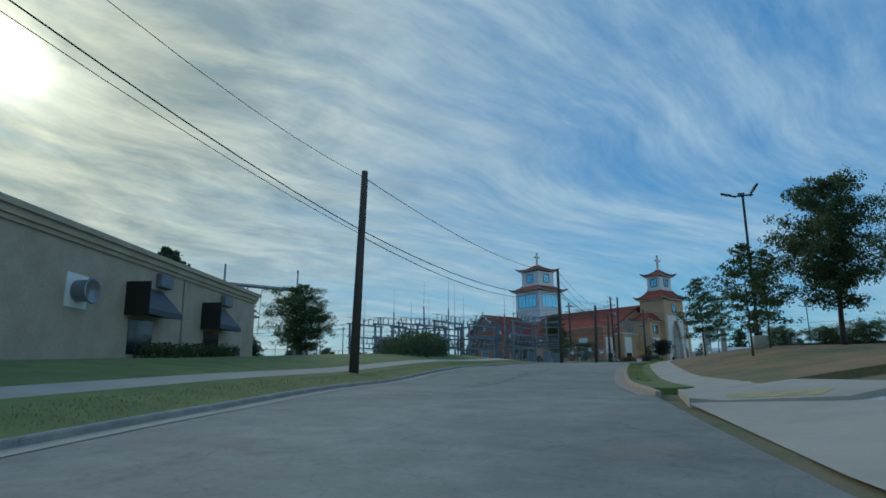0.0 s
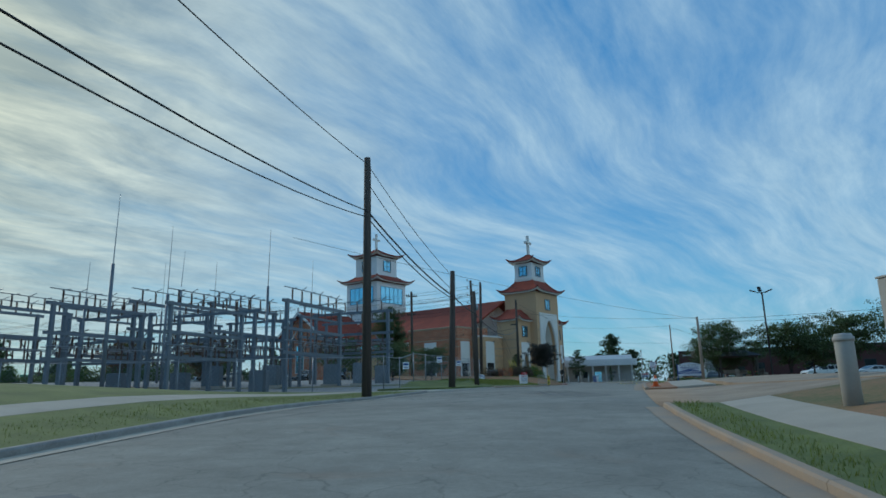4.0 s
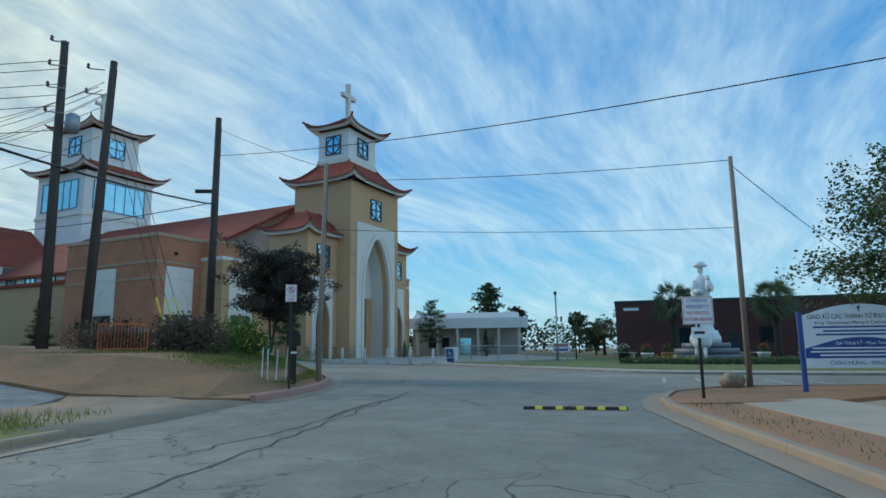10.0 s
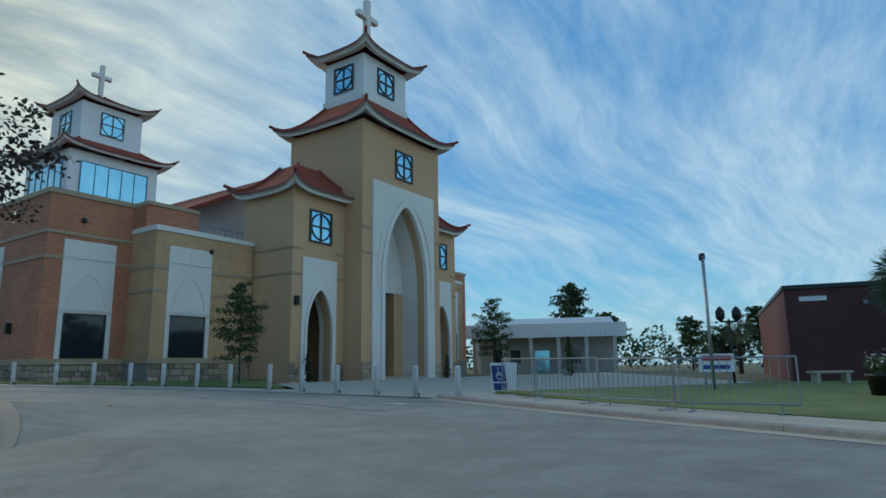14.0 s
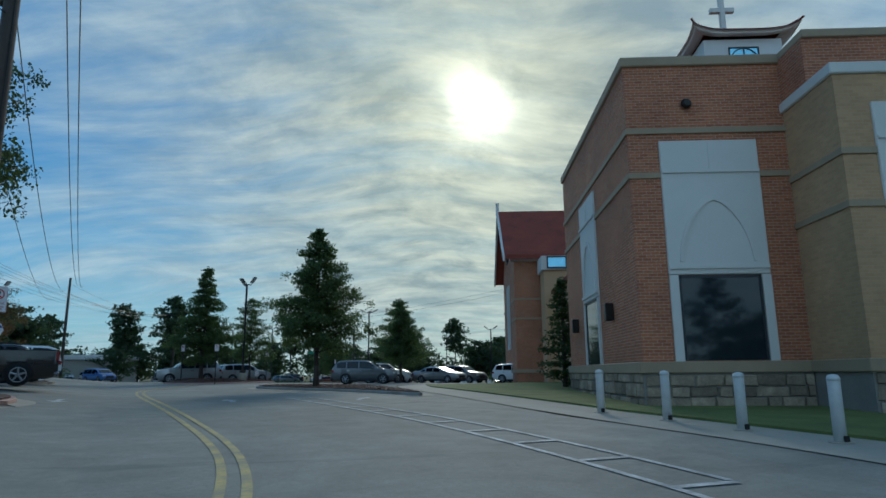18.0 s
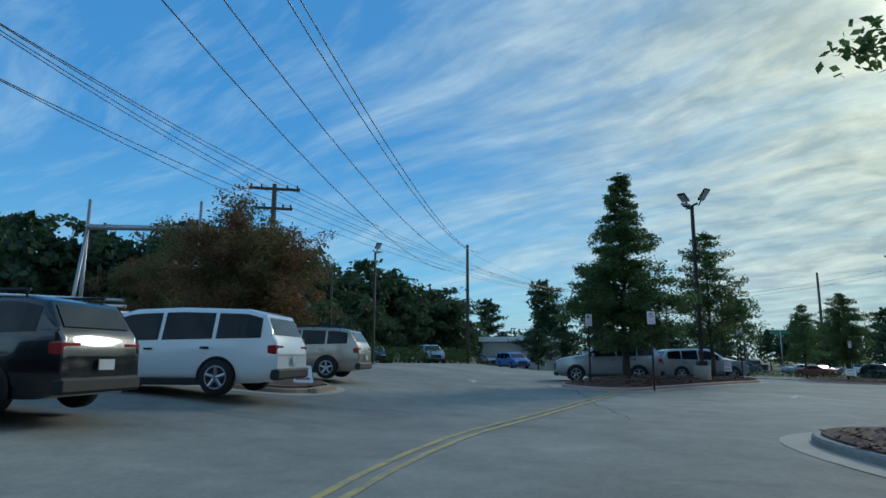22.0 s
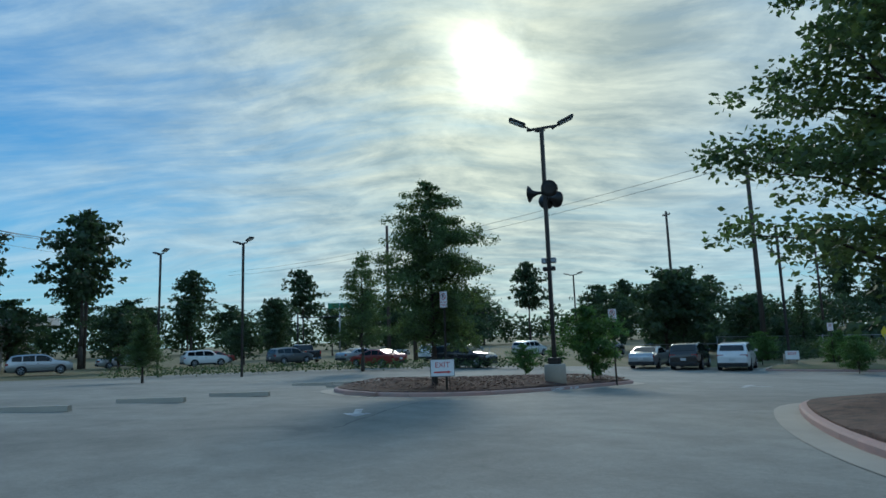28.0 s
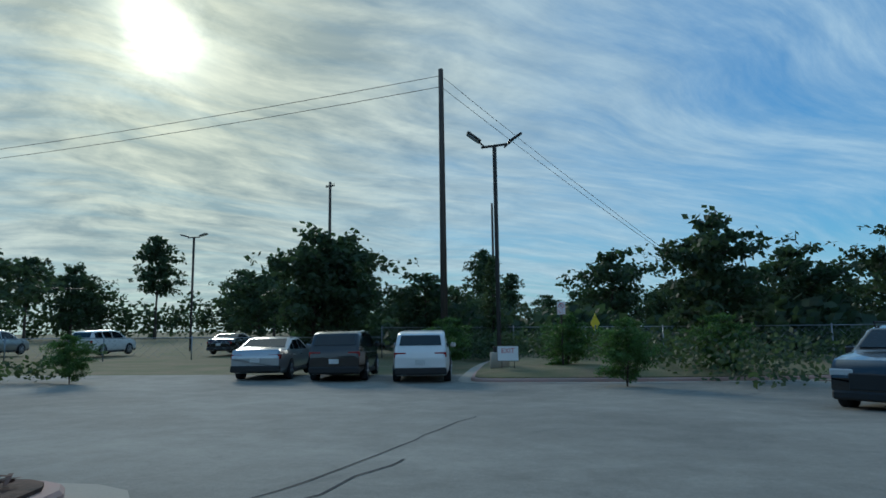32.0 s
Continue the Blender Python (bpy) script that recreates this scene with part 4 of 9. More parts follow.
def window_set(parent, ca, cb, z0, w, h, face, round_=False, cols=2, glass="glass_blue", frame_mat="frame_dark", depth=0.12, name="window"):
    """A framed window proud of a wall. face: 'f' looks to -b, 'l' to -a, 'r' to +a, 'k' to +b."""
    turn = {"f": 0, "r": 90, "k": 180, "l": -90}[face]
    win = new(name)
    win.parent = parent
    win.matrix_local = pose(ca, cb, z0, 0, 0, turn)
    fr = bmesh.new()
    t = 0.10
    box(fr, -w / 2 - t, -w / 2, -depth, 0.02, -t, h + t)
    box(fr, w / 2, w / 2 + t, -depth, 0.02, -t, h + t)
    box(fr, -w / 2, w / 2, -depth, 0.02, h, h + t)
    box(fr, -w / 2, w / 2, -depth, 0.02, -t, 0)
    part("window_frame", fr, frame_mat, win)
    part("pane", boxbm(-w / 2, w / 2, -0.05, -0.02, 0, h), glass, win)
    if round_:
        bars = bmesh.new()
        for i in range(24):
            a0, a1 = 2 * math.pi * i / 24, 2 * math.pi * (i + 1) / 24
            r = min(w, h) / 2 - 0.03
            tube(bars, (r * math.cos(a0), -0.08, h / 2 + r * math.sin(a0)), (r * math.cos(a1), -0.08, h / 2 + r * math.sin(a1)), 0.05, 0.05, 5)
        box(bars, -0.045, 0.045, -0.12, -0.05, 0, h)
        box(bars, -w / 2, w / 2, -0.12, -0.05, h / 2 - 0.045, h / 2 + 0.045)
        part("tracery", bars, frame_mat, win)
    elif cols > 1:
        for i in range(1, cols):
            x = -w / 2 + w * i / cols
            part("mullion", boxbm(x - 0.035, x + 0.035, -0.11, -0.05, 0, h), frame_mat, win)
    return win


def cross(parent, ca, cb, z, h, turn=0):
    c = new("cross")
    c.parent = parent
    c.matrix_local = pose(ca, cb, z, 0, 0, turn)
    t = h * 0.055
    bm = boxbm(-t, t, -t, t, 0, h, bevel=0.03)
    box(bm, -h * 0.27, h * 0.27, -t * 0.98, t * 0.98, h * 0.60, h * 0.60 + 2 * t, bevel=0.03)
    part("cross_beam", bm, "white_trim", c, "white stone cross")
    part("cross_foot", lathe(bmesh.new(), ((0.5, -0.5), (0.45, 0.05), (0.2, 0.3)), 12), "roof_red", c)


def blind_panel(parent, ca, cb, z0, z1, w, face, window_h):
    """A white panel with a sunk pointed arch, heading bands and a dark window below."""
    turn = {"f": 0, "l": -90, "r": 90}[face]
    p = new("wall_panel")
    p.parent = parent
    p.matrix_local = pose(ca, cb, z0, 0, 0, turn)
    h = z1 - z0
    bm = bmesh.new()
    box(bm, -w / 2, w / 2, -0.07, 0.02, window_h + 0.15, h, bevel=0.02)
    box(bm, -w / 2, -w / 2 + 0.24, -0.07, 0.02, 0, window_h + 0.14)
    box(bm, w / 2 - 0.24, w / 2, -0.07, 0.02, 0, window_h + 0.14)
    part("panel", bm, "white_trim", p, "white cast-stone panel")
    tr = bmesh.new()
    arch_trim(tr, 0, w / 2 - 0.42, window_h + 0.55, h - 1.75, window_h + 0.5, 0.10, -0.12, -0.06)
    box(tr, -w / 2 + 0.02, w / 2 - 0.02, -0.12, -0.06, h - 0.95, h - 0.87)
    box(tr, -w / 2 + 0.02, w / 2 - 0.02, -0.12, -0.06, window_h + 0.30, window_h + 0.40)
    box(tr, -0.025, 0.025, -0.095, -0.06, h - 0.86, h - 0.06)
    part("panel_trim", tr, "white_trim", p)
    ww = w - 0.52
    fr = bmesh.new()
    box(fr, -ww / 2, -ww / 2 + 0.06, -0.04, 0.02, 0.02, window_h + 0.12)
    box(fr, ww / 2 - 0.06, ww / 2, -0.04, 0.02, 0.02, window_h + 0.12)
    box(fr, -ww / 2, ww / 2, -0.04, 0.02, window_h + 0.06, window_h + 0.13)
    part("window_frame", fr, "frame_dark", p)
    part("pane", boxbm(-ww / 2, ww / 2, -0.02, 0.01, 0.02, window_h + 0.1), "glass_dark", p)
    return p


def wall_lamp(parent, a, b, z, face="f"):
    turn = {"f": 0, "l": -90}[face]
    o = new("wall_lamp")
    o.parent = parent
    o.matrix_local = pose(a, b, z, 0, 0, turn)
    part("lamp_body", boxbm(-0.13, 0.13, -0.26, 0, -0.28, 0.28, bevel=0.03), "black_metal", o)
    part("bracket", boxbm(-0.07, 0.07, -0.06, 0.02, -0.1, 0.1), "black_metal", o)


def brick_block(a0, a1, b0, b1, top, mat, cap, name, z0=1.0):
    bm = boxbm(a0, a1, b0, b1, z0, top - 0.3)
    w = part(name, bm, mat, CH)
    c = bmesh.new()
    box(c, a0 - 0.08, a1 + 0.08, b0 - 0.08, b1 + 0.08, top - 0.297, top, bevel=0.03)
    part("coping", c, cap, w, "pale stone coping")
    for z in (top - 2.35, top - 3.65):
        part("string_course", boxbm(a0 - 0.05, a1 + 0.05, b0 - 0.05, b1 + 0.05, z, z + 0.16), "trim_band", w)
    part("plinth_cap", boxbm(a0 - 0.12, a1 + 0.12, b0 - 0.12, b1 + 0.12, z0 - 0.0, z0 + 0.30, bevel=0.02), "trim_band", w, "pale stone plinth cap")
    part("plinth", boxbm(a0 - 0.03, a1 + 0.03, b0 - 0.03, b1 + 0.03, -1.0, z0), "mortar", w)
    return w


# front tower
TZ = 17.0
bm = arch_wall(bmesh.new(), -4.45, 4.25, -0.4, TZ, -0.1, 2.35, 6.6, 11.7, -0.5, 0.1)
tower = part("front_tower", bm, "stucco_tan", CH, "tan stucco bell tower with a tall pointed arch")
for a0, a1, b0, b1 in ((-4.45, -3.85, 0.102, 6.4), (3.65, 4.25, 0.102, 6.4), (-3.848, 3.648, 5.8, 6.4)):
    part("tower_wall", boxbm(a0, a1, b0, b1, -0.4, TZ), "stucco_tan", tower)
part("tower_floor", boxbm(-3.848, 3.648, 0.102, 5.798, 12.4, 12.7), "stucco_tan", tower)
bm = arch_wall(bmesh.new(), -3.55, 3.35, -0.3, 13.0, -0.1, 2.35, 6.6, 11.7, -0.66, -0.502)
part("arch_surround", bm, "white_trim", tower, "white cast-stone arch surround")
part("arch_moulding", arch_trim(bmesh.new(), -0.1, 2.35, 6.6, 11.7, -0.3, 0.32, -0.80, -0.662), "white_trim", tower)
part("arch_moulding", arch_trim(bmesh.new(), -0.1, 2.95, 7.6, 12.25, 6.0, 0.07, -0.72, -0.662), "white_trim", tower)
# porch back wall, coloured near-black to paint in the deep arch's shade
bm = bmesh.new()
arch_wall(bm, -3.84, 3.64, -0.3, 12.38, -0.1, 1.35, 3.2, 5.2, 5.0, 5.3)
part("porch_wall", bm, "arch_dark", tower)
part("porch_lining", arch_trim(bmesh.new(), -0.1, 2.35, 6.6, 11.7, -0.3, 0.15, 0.103, 1.5), "white_trim", tower, "cream stone lining of the deep arch")
part("porch_tympanum", boxbm(-3.84, 3.64, 1.502, 1.7, 5.9, 12.38), "white_trim", tower)
part("porch_pier", boxbm(1.3, 2.7, 1.503, 2.2, -0.3, 5.88), "stucco_tan", tower)
bm = boxbm(-1.5, 1.3, 5.32, 5.45, -0.3, 5.4)
box(bm, -0.13, -0.07, 5.28, 5.32, -0.3, 4.0)
part("church_door", bm, "door_wood", tower, "dark wooden double door")
part("porch_floor", boxbm(-4.4, 4.2, -0.6, 6.3, -0.6, 0.05), "concrete", tower)
for z in (7.9, 9.6):
    part("string_course", boxbm(-4.50, -3.56, -0.56, -0.49, z, z + 0.14), "trim_band", tower)
    part("string_course", boxbm(3.36, 4.30, -0.56, -0.49, z, z + 0.14), "trim_band", tower)
window_set(tower, -0.1, -0.5, 13.75, 1.75, 1.9, "f", True, glass="glass_blue", name="round_window")
pagoda_roof(CH, -0.1, 2.95, 4.35, 3.6, TZ + 0.2, 2.5, 1.85, 2.4, 0.55, 0.65)
part("belfry", boxbm(-2.55, 2.35, 1.2, 5.0, 19.3, 23.1), "white_wall", CH, "white belfry")
part("belfry_band", boxbm(-2.68, 2.48, 1.07, 5.13, 19.5, 20.1, bevel=0.05), "white_trim", CH)
window_set(CH, -0.1, 1.2, 20.6, 1.7, 1.8, "f", True, name="round_window")
window_set(CH, -2.55, 3.1, 20.6, 1.7, 1.8, "l", True, name="round_window")
window_set(CH, 2.35, 3.1, 20.6, 1.7, 1.8, "r", True, name="round_window")
pagoda_roof(CH, -0.1, 3.1, 2.45, 1.95, 23.4, 0.25, 0.2, 1.7, 0.55, 0.85)
cross(CH, -0.1, 3.1, 24.9, 4.2)

# wings either side of the tower
for sx, a0, a1 in ((-1, -8.9, -4.46), (1, 4.26, 8.7)):
    ac = (a0 + a1) / 2
    bm = arch_wall(bmesh.new(), a0, a1, -0.4, 11.6, ac, 1.05, 3.0, 5.35, 1.0, 1.6)
    wing = part("porch_wing", bm, "stucco_tan", CH, "tan stucco porch wing with a pointed side arch")
    bm = bmesh.new()
    lo, hi = (a0, a0 + 0.5) if sx < 0 else (a1 - 0.5, a1)
    box(bm, lo, hi, 1.602, 5.6, -0.4, 11.6)
    part("wing_wall", bm, "stucco_tan", wing)
    # dark sheet across the wing, painted shade for the open porch behind
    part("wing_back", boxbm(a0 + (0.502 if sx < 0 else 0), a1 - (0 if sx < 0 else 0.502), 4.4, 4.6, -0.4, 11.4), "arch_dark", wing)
    bm = arch_wall(bmesh.new(), ac - 1.45, ac + 1.45, -0.3, 7.3, ac, 1.05, 3.0, 5.35, 0.90, 0.998)
    part("arch_surround", bm, "white_trim", wing, "white cast-stone arch surround")
    part("arch_moulding", arch_trim(bmesh.new(), ac, 1.05, 3.0, 5.35, -0.3, 0.18, 0.82, 0.898), "white_trim", wing)
    part("arch_lining", arch_trim(bmesh.new(), ac, 1.05, 3.0, 5.35, -0.3, 0.12, 1.603, 1.95), "white_trim", wing)
    for z in (6.2, 7.75):
        part("string_course", boxbm(a0 - 0.04, ac - 1.46, 0.94, 1.05, z, z + 0.13), "trim_band", wing)
        part("string_course", boxbm(ac + 1.46, a1 + 0.04, 0.94, 1.05, z, z + 0.13), "trim_band", wing)
        part("string_course", boxbm(*((a0 - 0.06, a0 + 0.02) if sx < 0 else (a1 - 0.02, a1 + 0.06)), 1.06, 5.6, z, z + 0.13), "trim_band", wing)
    window_set(wing, ac, 1.0, 8.4, 1.7, 1.85, "f", True, name="round_window")
    wall_lamp(wing, ac - 1.9, 1.0, 4.6)
    pagoda_roof(CH, ac - sx * 0.25, 3.3, 2.5, 2.4, 11.5, 0.9, 0.8, 2.1, 0.6, 0.55)

# tan blocks, brick corner blocks and the long side wall
for sx in (-1, 1):
    def span(u, v):
        return (u, v) if sx < 0 else (-0.2 - v, -0.2 - u)
    a0, a1 = span(-15.4, -9.002)
    blk = brick_block(a0, a1, 4.5, 12.0, 8.45, "brick_tan", "white_trim", "stucco_block")
    pa = span(-14.6, -11.9)
    blind_panel(blk, sum(pa) / 2, 4.5, 1.3, 7.4, 2.7, "f", 2.15)
    a0, a1 = span(-19.8, -15.402)
    blk2 = brick_block(a0, a1, 6.9, 18.2, 9.98, "brick_red", "trim_band", "brick_block")
    pa = span(-18.95, -16.26)
    blind_panel(blk2, sum(pa) / 2, 6.9, 1.3, 7.4, 2.7, "f", 2.15)
    if sx < 0:
        for b in (13.0,):
            blind_panel(blk2, -19.8, b, 1.3, 7.4, 2.7, "l", 2.15)
        for b in (9.9, 16.0):
            wall_lamp(blk2, -19.8, b, 2.9, "l")
        for a, b, z in ((-18.1, 6.9, 8.5), (-12.0, 4.5, 7.4)):
            tb = lathe(bmesh.new(), ((0.12, 0), (0.16, 0.05), (0.10, 0.16)), 10)
            bmesh.ops.transform(tb, matrix=pose(a, b - 0.04, z, 90), verts=tb.verts)
            part("spout", tb, "black_metal", blk2)
    pw = span(-15.398, -12.2)
    back = part("brick_parapet", boxbm(*pw, 5.6, 11.9, 8.46, 9.75), "brick_red", blk2)
    part("parapet_cap", boxbm(pw[0] - (0.0 if sx < 0 else 0.08), pw[1] + (0.08 if sx < 0 else 0.0), 5.52, 11.9, 9.752, 9.98, bevel=0.02), "trim_band", back)
    rail = bmesh.new()
    ra, rb = span(-12.0, -9.4)
    for i in range(7):
        tube(rail, (ra + (rb - ra) * i / 6, 5.0, 8.45), (ra + (rb - ra) * i / 6, 5.0, 9.0), 0.025, n=5)
    tube(rail, (ra, 5.0, 9.0), (rb, 5.0, 9.0), 0.03, n=5)
    part("roof_rail", rail, "galvanised", blk)

# the nave and its roofs
nave = part("nave", boxbm(-14.5, 14.3, 12.2, 44, -0.5, 8.5), "stucco_tan", CH)
bm = bmesh.new()
prism(bm, [(-15.6, 8.5), (0, 16.6), (15.4, 8.5), (15.4, 8.2), (0, 16.2), (-15.6, 8.2)], "y", 9.4, 47.0)
part("nave_roof", bm, "roof_red", CH, "long red tiled roof")
part("nave_gable", prism(bmesh.new(), [(-14.6, 7.6), (-14.9, 8.45), (0, 16.15), (14.7, 8.45), (14.4, 7.6)], "y", 11.4, 11.8), "white_wall", CH, "white gable under the long roof")
bm = boxbm(-17.4, -14.5, 18.22, 40.6, -0.5, 7.0)
aisle = part("side_aisle", bm, "stucco_tan", CH)
part("aisle_roof", boxbm(-17.7, -14.4, 18.25, 40.4, 7.0, 7.3), "roof_red", aisle)
part("clerestory", boxbm(-15.3, -14.45, 18.4, 40.4, 7.3, 8.3), "white_trim", aisle)
for i in range(5):
    window_set(aisle, -15.3, 24.5 + i * 3.3, 7.45, 1.5, 0.7, "l", cols=2, name="clerestory_window")
# transept with a gable to the side
GB0, GB1, GA = 41.4, 55.2, -20.3
bm = bmesh.new()
gc = (GB0 + GB1) / 2
pts = [(GB0, -1.2), (GB1, -1.2), (GB1, 10.6), (gc, 15.4), (GB0, 10.6)]
prism(bm, pts, "x", GA, -8.0)
trans = part("transept", bm, "brick_red", CH, "brick transept with a gable and red roof")
bm = bmesh.new()
prism(bm, [(GB0 - 0.9, 10.15), (gc, 15.75), (GB1 + 0.9, 10.15), (GB1 + 0.9, 10.55), (gc, 16.2), (GB0 - 0.9, 10.55)], "x", GA - 0.8, -6.0)
part("transept_roof", bm, "roof_red", trans, "red tiled gable roof")
bm = bmesh.new()
for s in (-1, 1):
    prism(bm, [(gc, 15.6), (gc + s * (gc - GB0 + 0.9), 10.0), (gc + s * (gc - GB0 + 0.9), 10.5), (gc, 16.22)], "x", GA - 0.95, GA - 0.80)
box(bm, GA - 1.0, GA - 0.7, gc - 0.14, gc + 0.14, 15.8, 17.0)
part("verge_board", bm, "white_trim", trans, "white verge boards and finial")
for z in (5.3, 6.9):
    part("string_course", boxbm(GA - 0.06, -8.05, GB0 - 0.06, GB1 + 0.06, z, z + 0.14), "trim_band", trans)
part("plinth_cap", boxbm(GA - 0.12, -8.02, GB0 - 0.12, GB1 + 0.12, 1.0, 1.3), "trim_band", trans)
part("fascia_board", boxbm(GA - 0.3, -8.03, GB0 - 0.3, GB0 - 0.02, 10.1, 10.5), "white_trim", trans)
window_set(trans, GA, gc, 3.2, 2.4, 5.6, "l", cols=3, name="gable_window", frame_mat="white_trim")
window_set(trans, GA, gc, 11.2, 1.4, 1.5, "l", True, name="round_window")
bay = part("stair_bay", boxbm(-18.2, -8.1, 38.6, 41.1, -0.5, 8.9), "stucco_tan", trans)
part("bay_clerestory", boxbm(-18.4, -8.1, 38.4, 41.2, 8.9, 10.0), "white_trim", bay)
for i in range(3):
    window_set(bay, -17.2 + i * 1.9, 38.4, 9.1, 1.35, 0.75, "f", cols=1, name="clerestory_window")
blind_panel(bay, -16.0, 38.6, 1.3, 7.4, 2.4, "f", 2.15)

# rear tower
RA, RB = 1.2, 46.5
part("rear_tower", boxbm(RA - 5.0, RA + 5.0, RB - 5.0, RB + 5.0, 0, 24.2), "white_wall", CH, "white rear tower")
for face, ca, cb in (("f", RA, RB - 5.0), ("l", RA - 5.0, RB)):
    window_set(CH, ca, cb, 19.3, 7.4, 3.7, face, cols=5, frame_mat="frame_blue", name="lantern_window")
part("tower_band", boxbm(RA - 5.15, RA + 5.15, RB - 5.15, RB + 5.15, 18.2, 18.7, bevel=0.05), "white_trim", CH)
pagoda_roof(CH, RA, RB, 4.95, 4.95, 24.5, 3.4, 3.4, 1.7, 0.7, 1.25)
part("rear_belfry", boxbm(RA - 3.5, RA + 3.5, RB - 3.5, RB + 3.5, 26.0, 30.6), "white_wall", CH, "white belfry of the rear tower")
for face, ca, cb in (("f", RA, RB - 3.5), ("l", RA - 3.5, RB)):
    window_set(CH, ca, cb, 27.2, 2.5, 2.5, face, True, name="round_window")
pagoda_roof(CH, RA, RB, 3.4, 3.4, 31.0, 0.3, 0.3, 2.0, 0.7, 1.15)
cross(CH, RA, RB, 32.8, 4.3)


def boulder_wall():
    """Rough stones of the plinth, each a part of the church wall."""
    rnd = random.Random(5)
    shapes = []
    for k in range(10):
        bm = bmesh.new()
        box(bm, -0.5, 0.5, -0.06, 0.04, -0.5, 0.5)
        for v in bm.verts:
            v.co.x += rnd.uniform(-0.07, 0.07)
            v.co.z += rnd.uniform(-0.08, 0.08)
            v.co.y += rnd.uniform(-0.03, 0.01)
        bmesh.ops.bevel(bm, geom=bm.edges[:], offset=0.05, segments=1, affect="EDGES")
        mesh = bpy.data.meshes.new("stone")
        bm.to_mesh(mesh)
        bm.free()
        mesh.materials.append(MATS["stone_a"])
        shapes.append(mesh)
    runs = ((-19.8, -15.45, 6.87, "f"), (-15.4, -9.05, 4.47, "f"), (6.9, 18.15, -19.83, "l"), (-9.0, -4.5, 0.99, "f"), (-4.45, -3.6, -0.52, "f"), (3.4, 4.25, -0.52, "f"), (4.5, 8.8, 0.99, "f"))
    for lo, hi, fixed, face in runs:
        z = -0.35
        while z < 0.95:
            h = rnd.uniform(0.26, 0.40)
            h = min(h, 1.0 - z)
            u = lo
            while u < hi - 0.1:
                w = min(rnd.uniform(0.35, 0.85), hi - u)
                arch = face == "f" and fixed == 0.99 and (abs((u + w / 2) - (-6.73)) < 1.75 or abs((u + w / 2) - 6.53) < 1.75)
                if h > 0.12 and w > 0.15 and not arch:
                    s = new("stone", shapes[rnd.randrange(10)])
                    s.parent = CH
                    m = pose(u + w / 2, fixed, z + h / 2) if face == "f" else pose(fixed, u + w / 2, z + h / 2, 0, 0, -90)
                    s.matrix_local = m @ Matrix.Diagonal((w - 0.03, 1.0, h - 0.03, 1))
                u += w
            z += h


# ---- trees and shrubs ----
def leaf_cloud(bm, centres, rnd, per, size, spread, flat=0.6, mi=0):
    """Leaves, one small folded blade each, strewn round twig ends."""
    mean = sum(r for _, r in centres) / len(centres)
    for c, r in centres:
        for _ in range(max(2, int(per * min(2.6, (r / mean) ** 1.7)))):
            o = Vector((rnd.gauss(0, 1), rnd.gauss(0, 1), rnd.gauss(0, flat)))
            if o.length > 1.5:
                o *= 1.5 / o.length * rnd.random() ** 0.5
            o *= r * spread
            d = Vector((rnd.uniform(-1, 1), rnd.uniform(-1, 1), rnd.uniform(-0.9, 0.5))).normalized()
            s = d.cross(Vector((rnd.uniform(-1, 1), rnd.uniform(-1, 1), rnd.uniform(-1, 1)))).normalized()
            k = size * rnd.uniform(0.6, 1.3)
            p = Vector(c) + o
            q = [p, p + d * k * 0.5 + s * k * 0.32, p + d * k, p + d * k * 0.5 - s * k * 0.32]
            bm.faces.new([bm.verts.new(v) for v in q]).material_index = mi


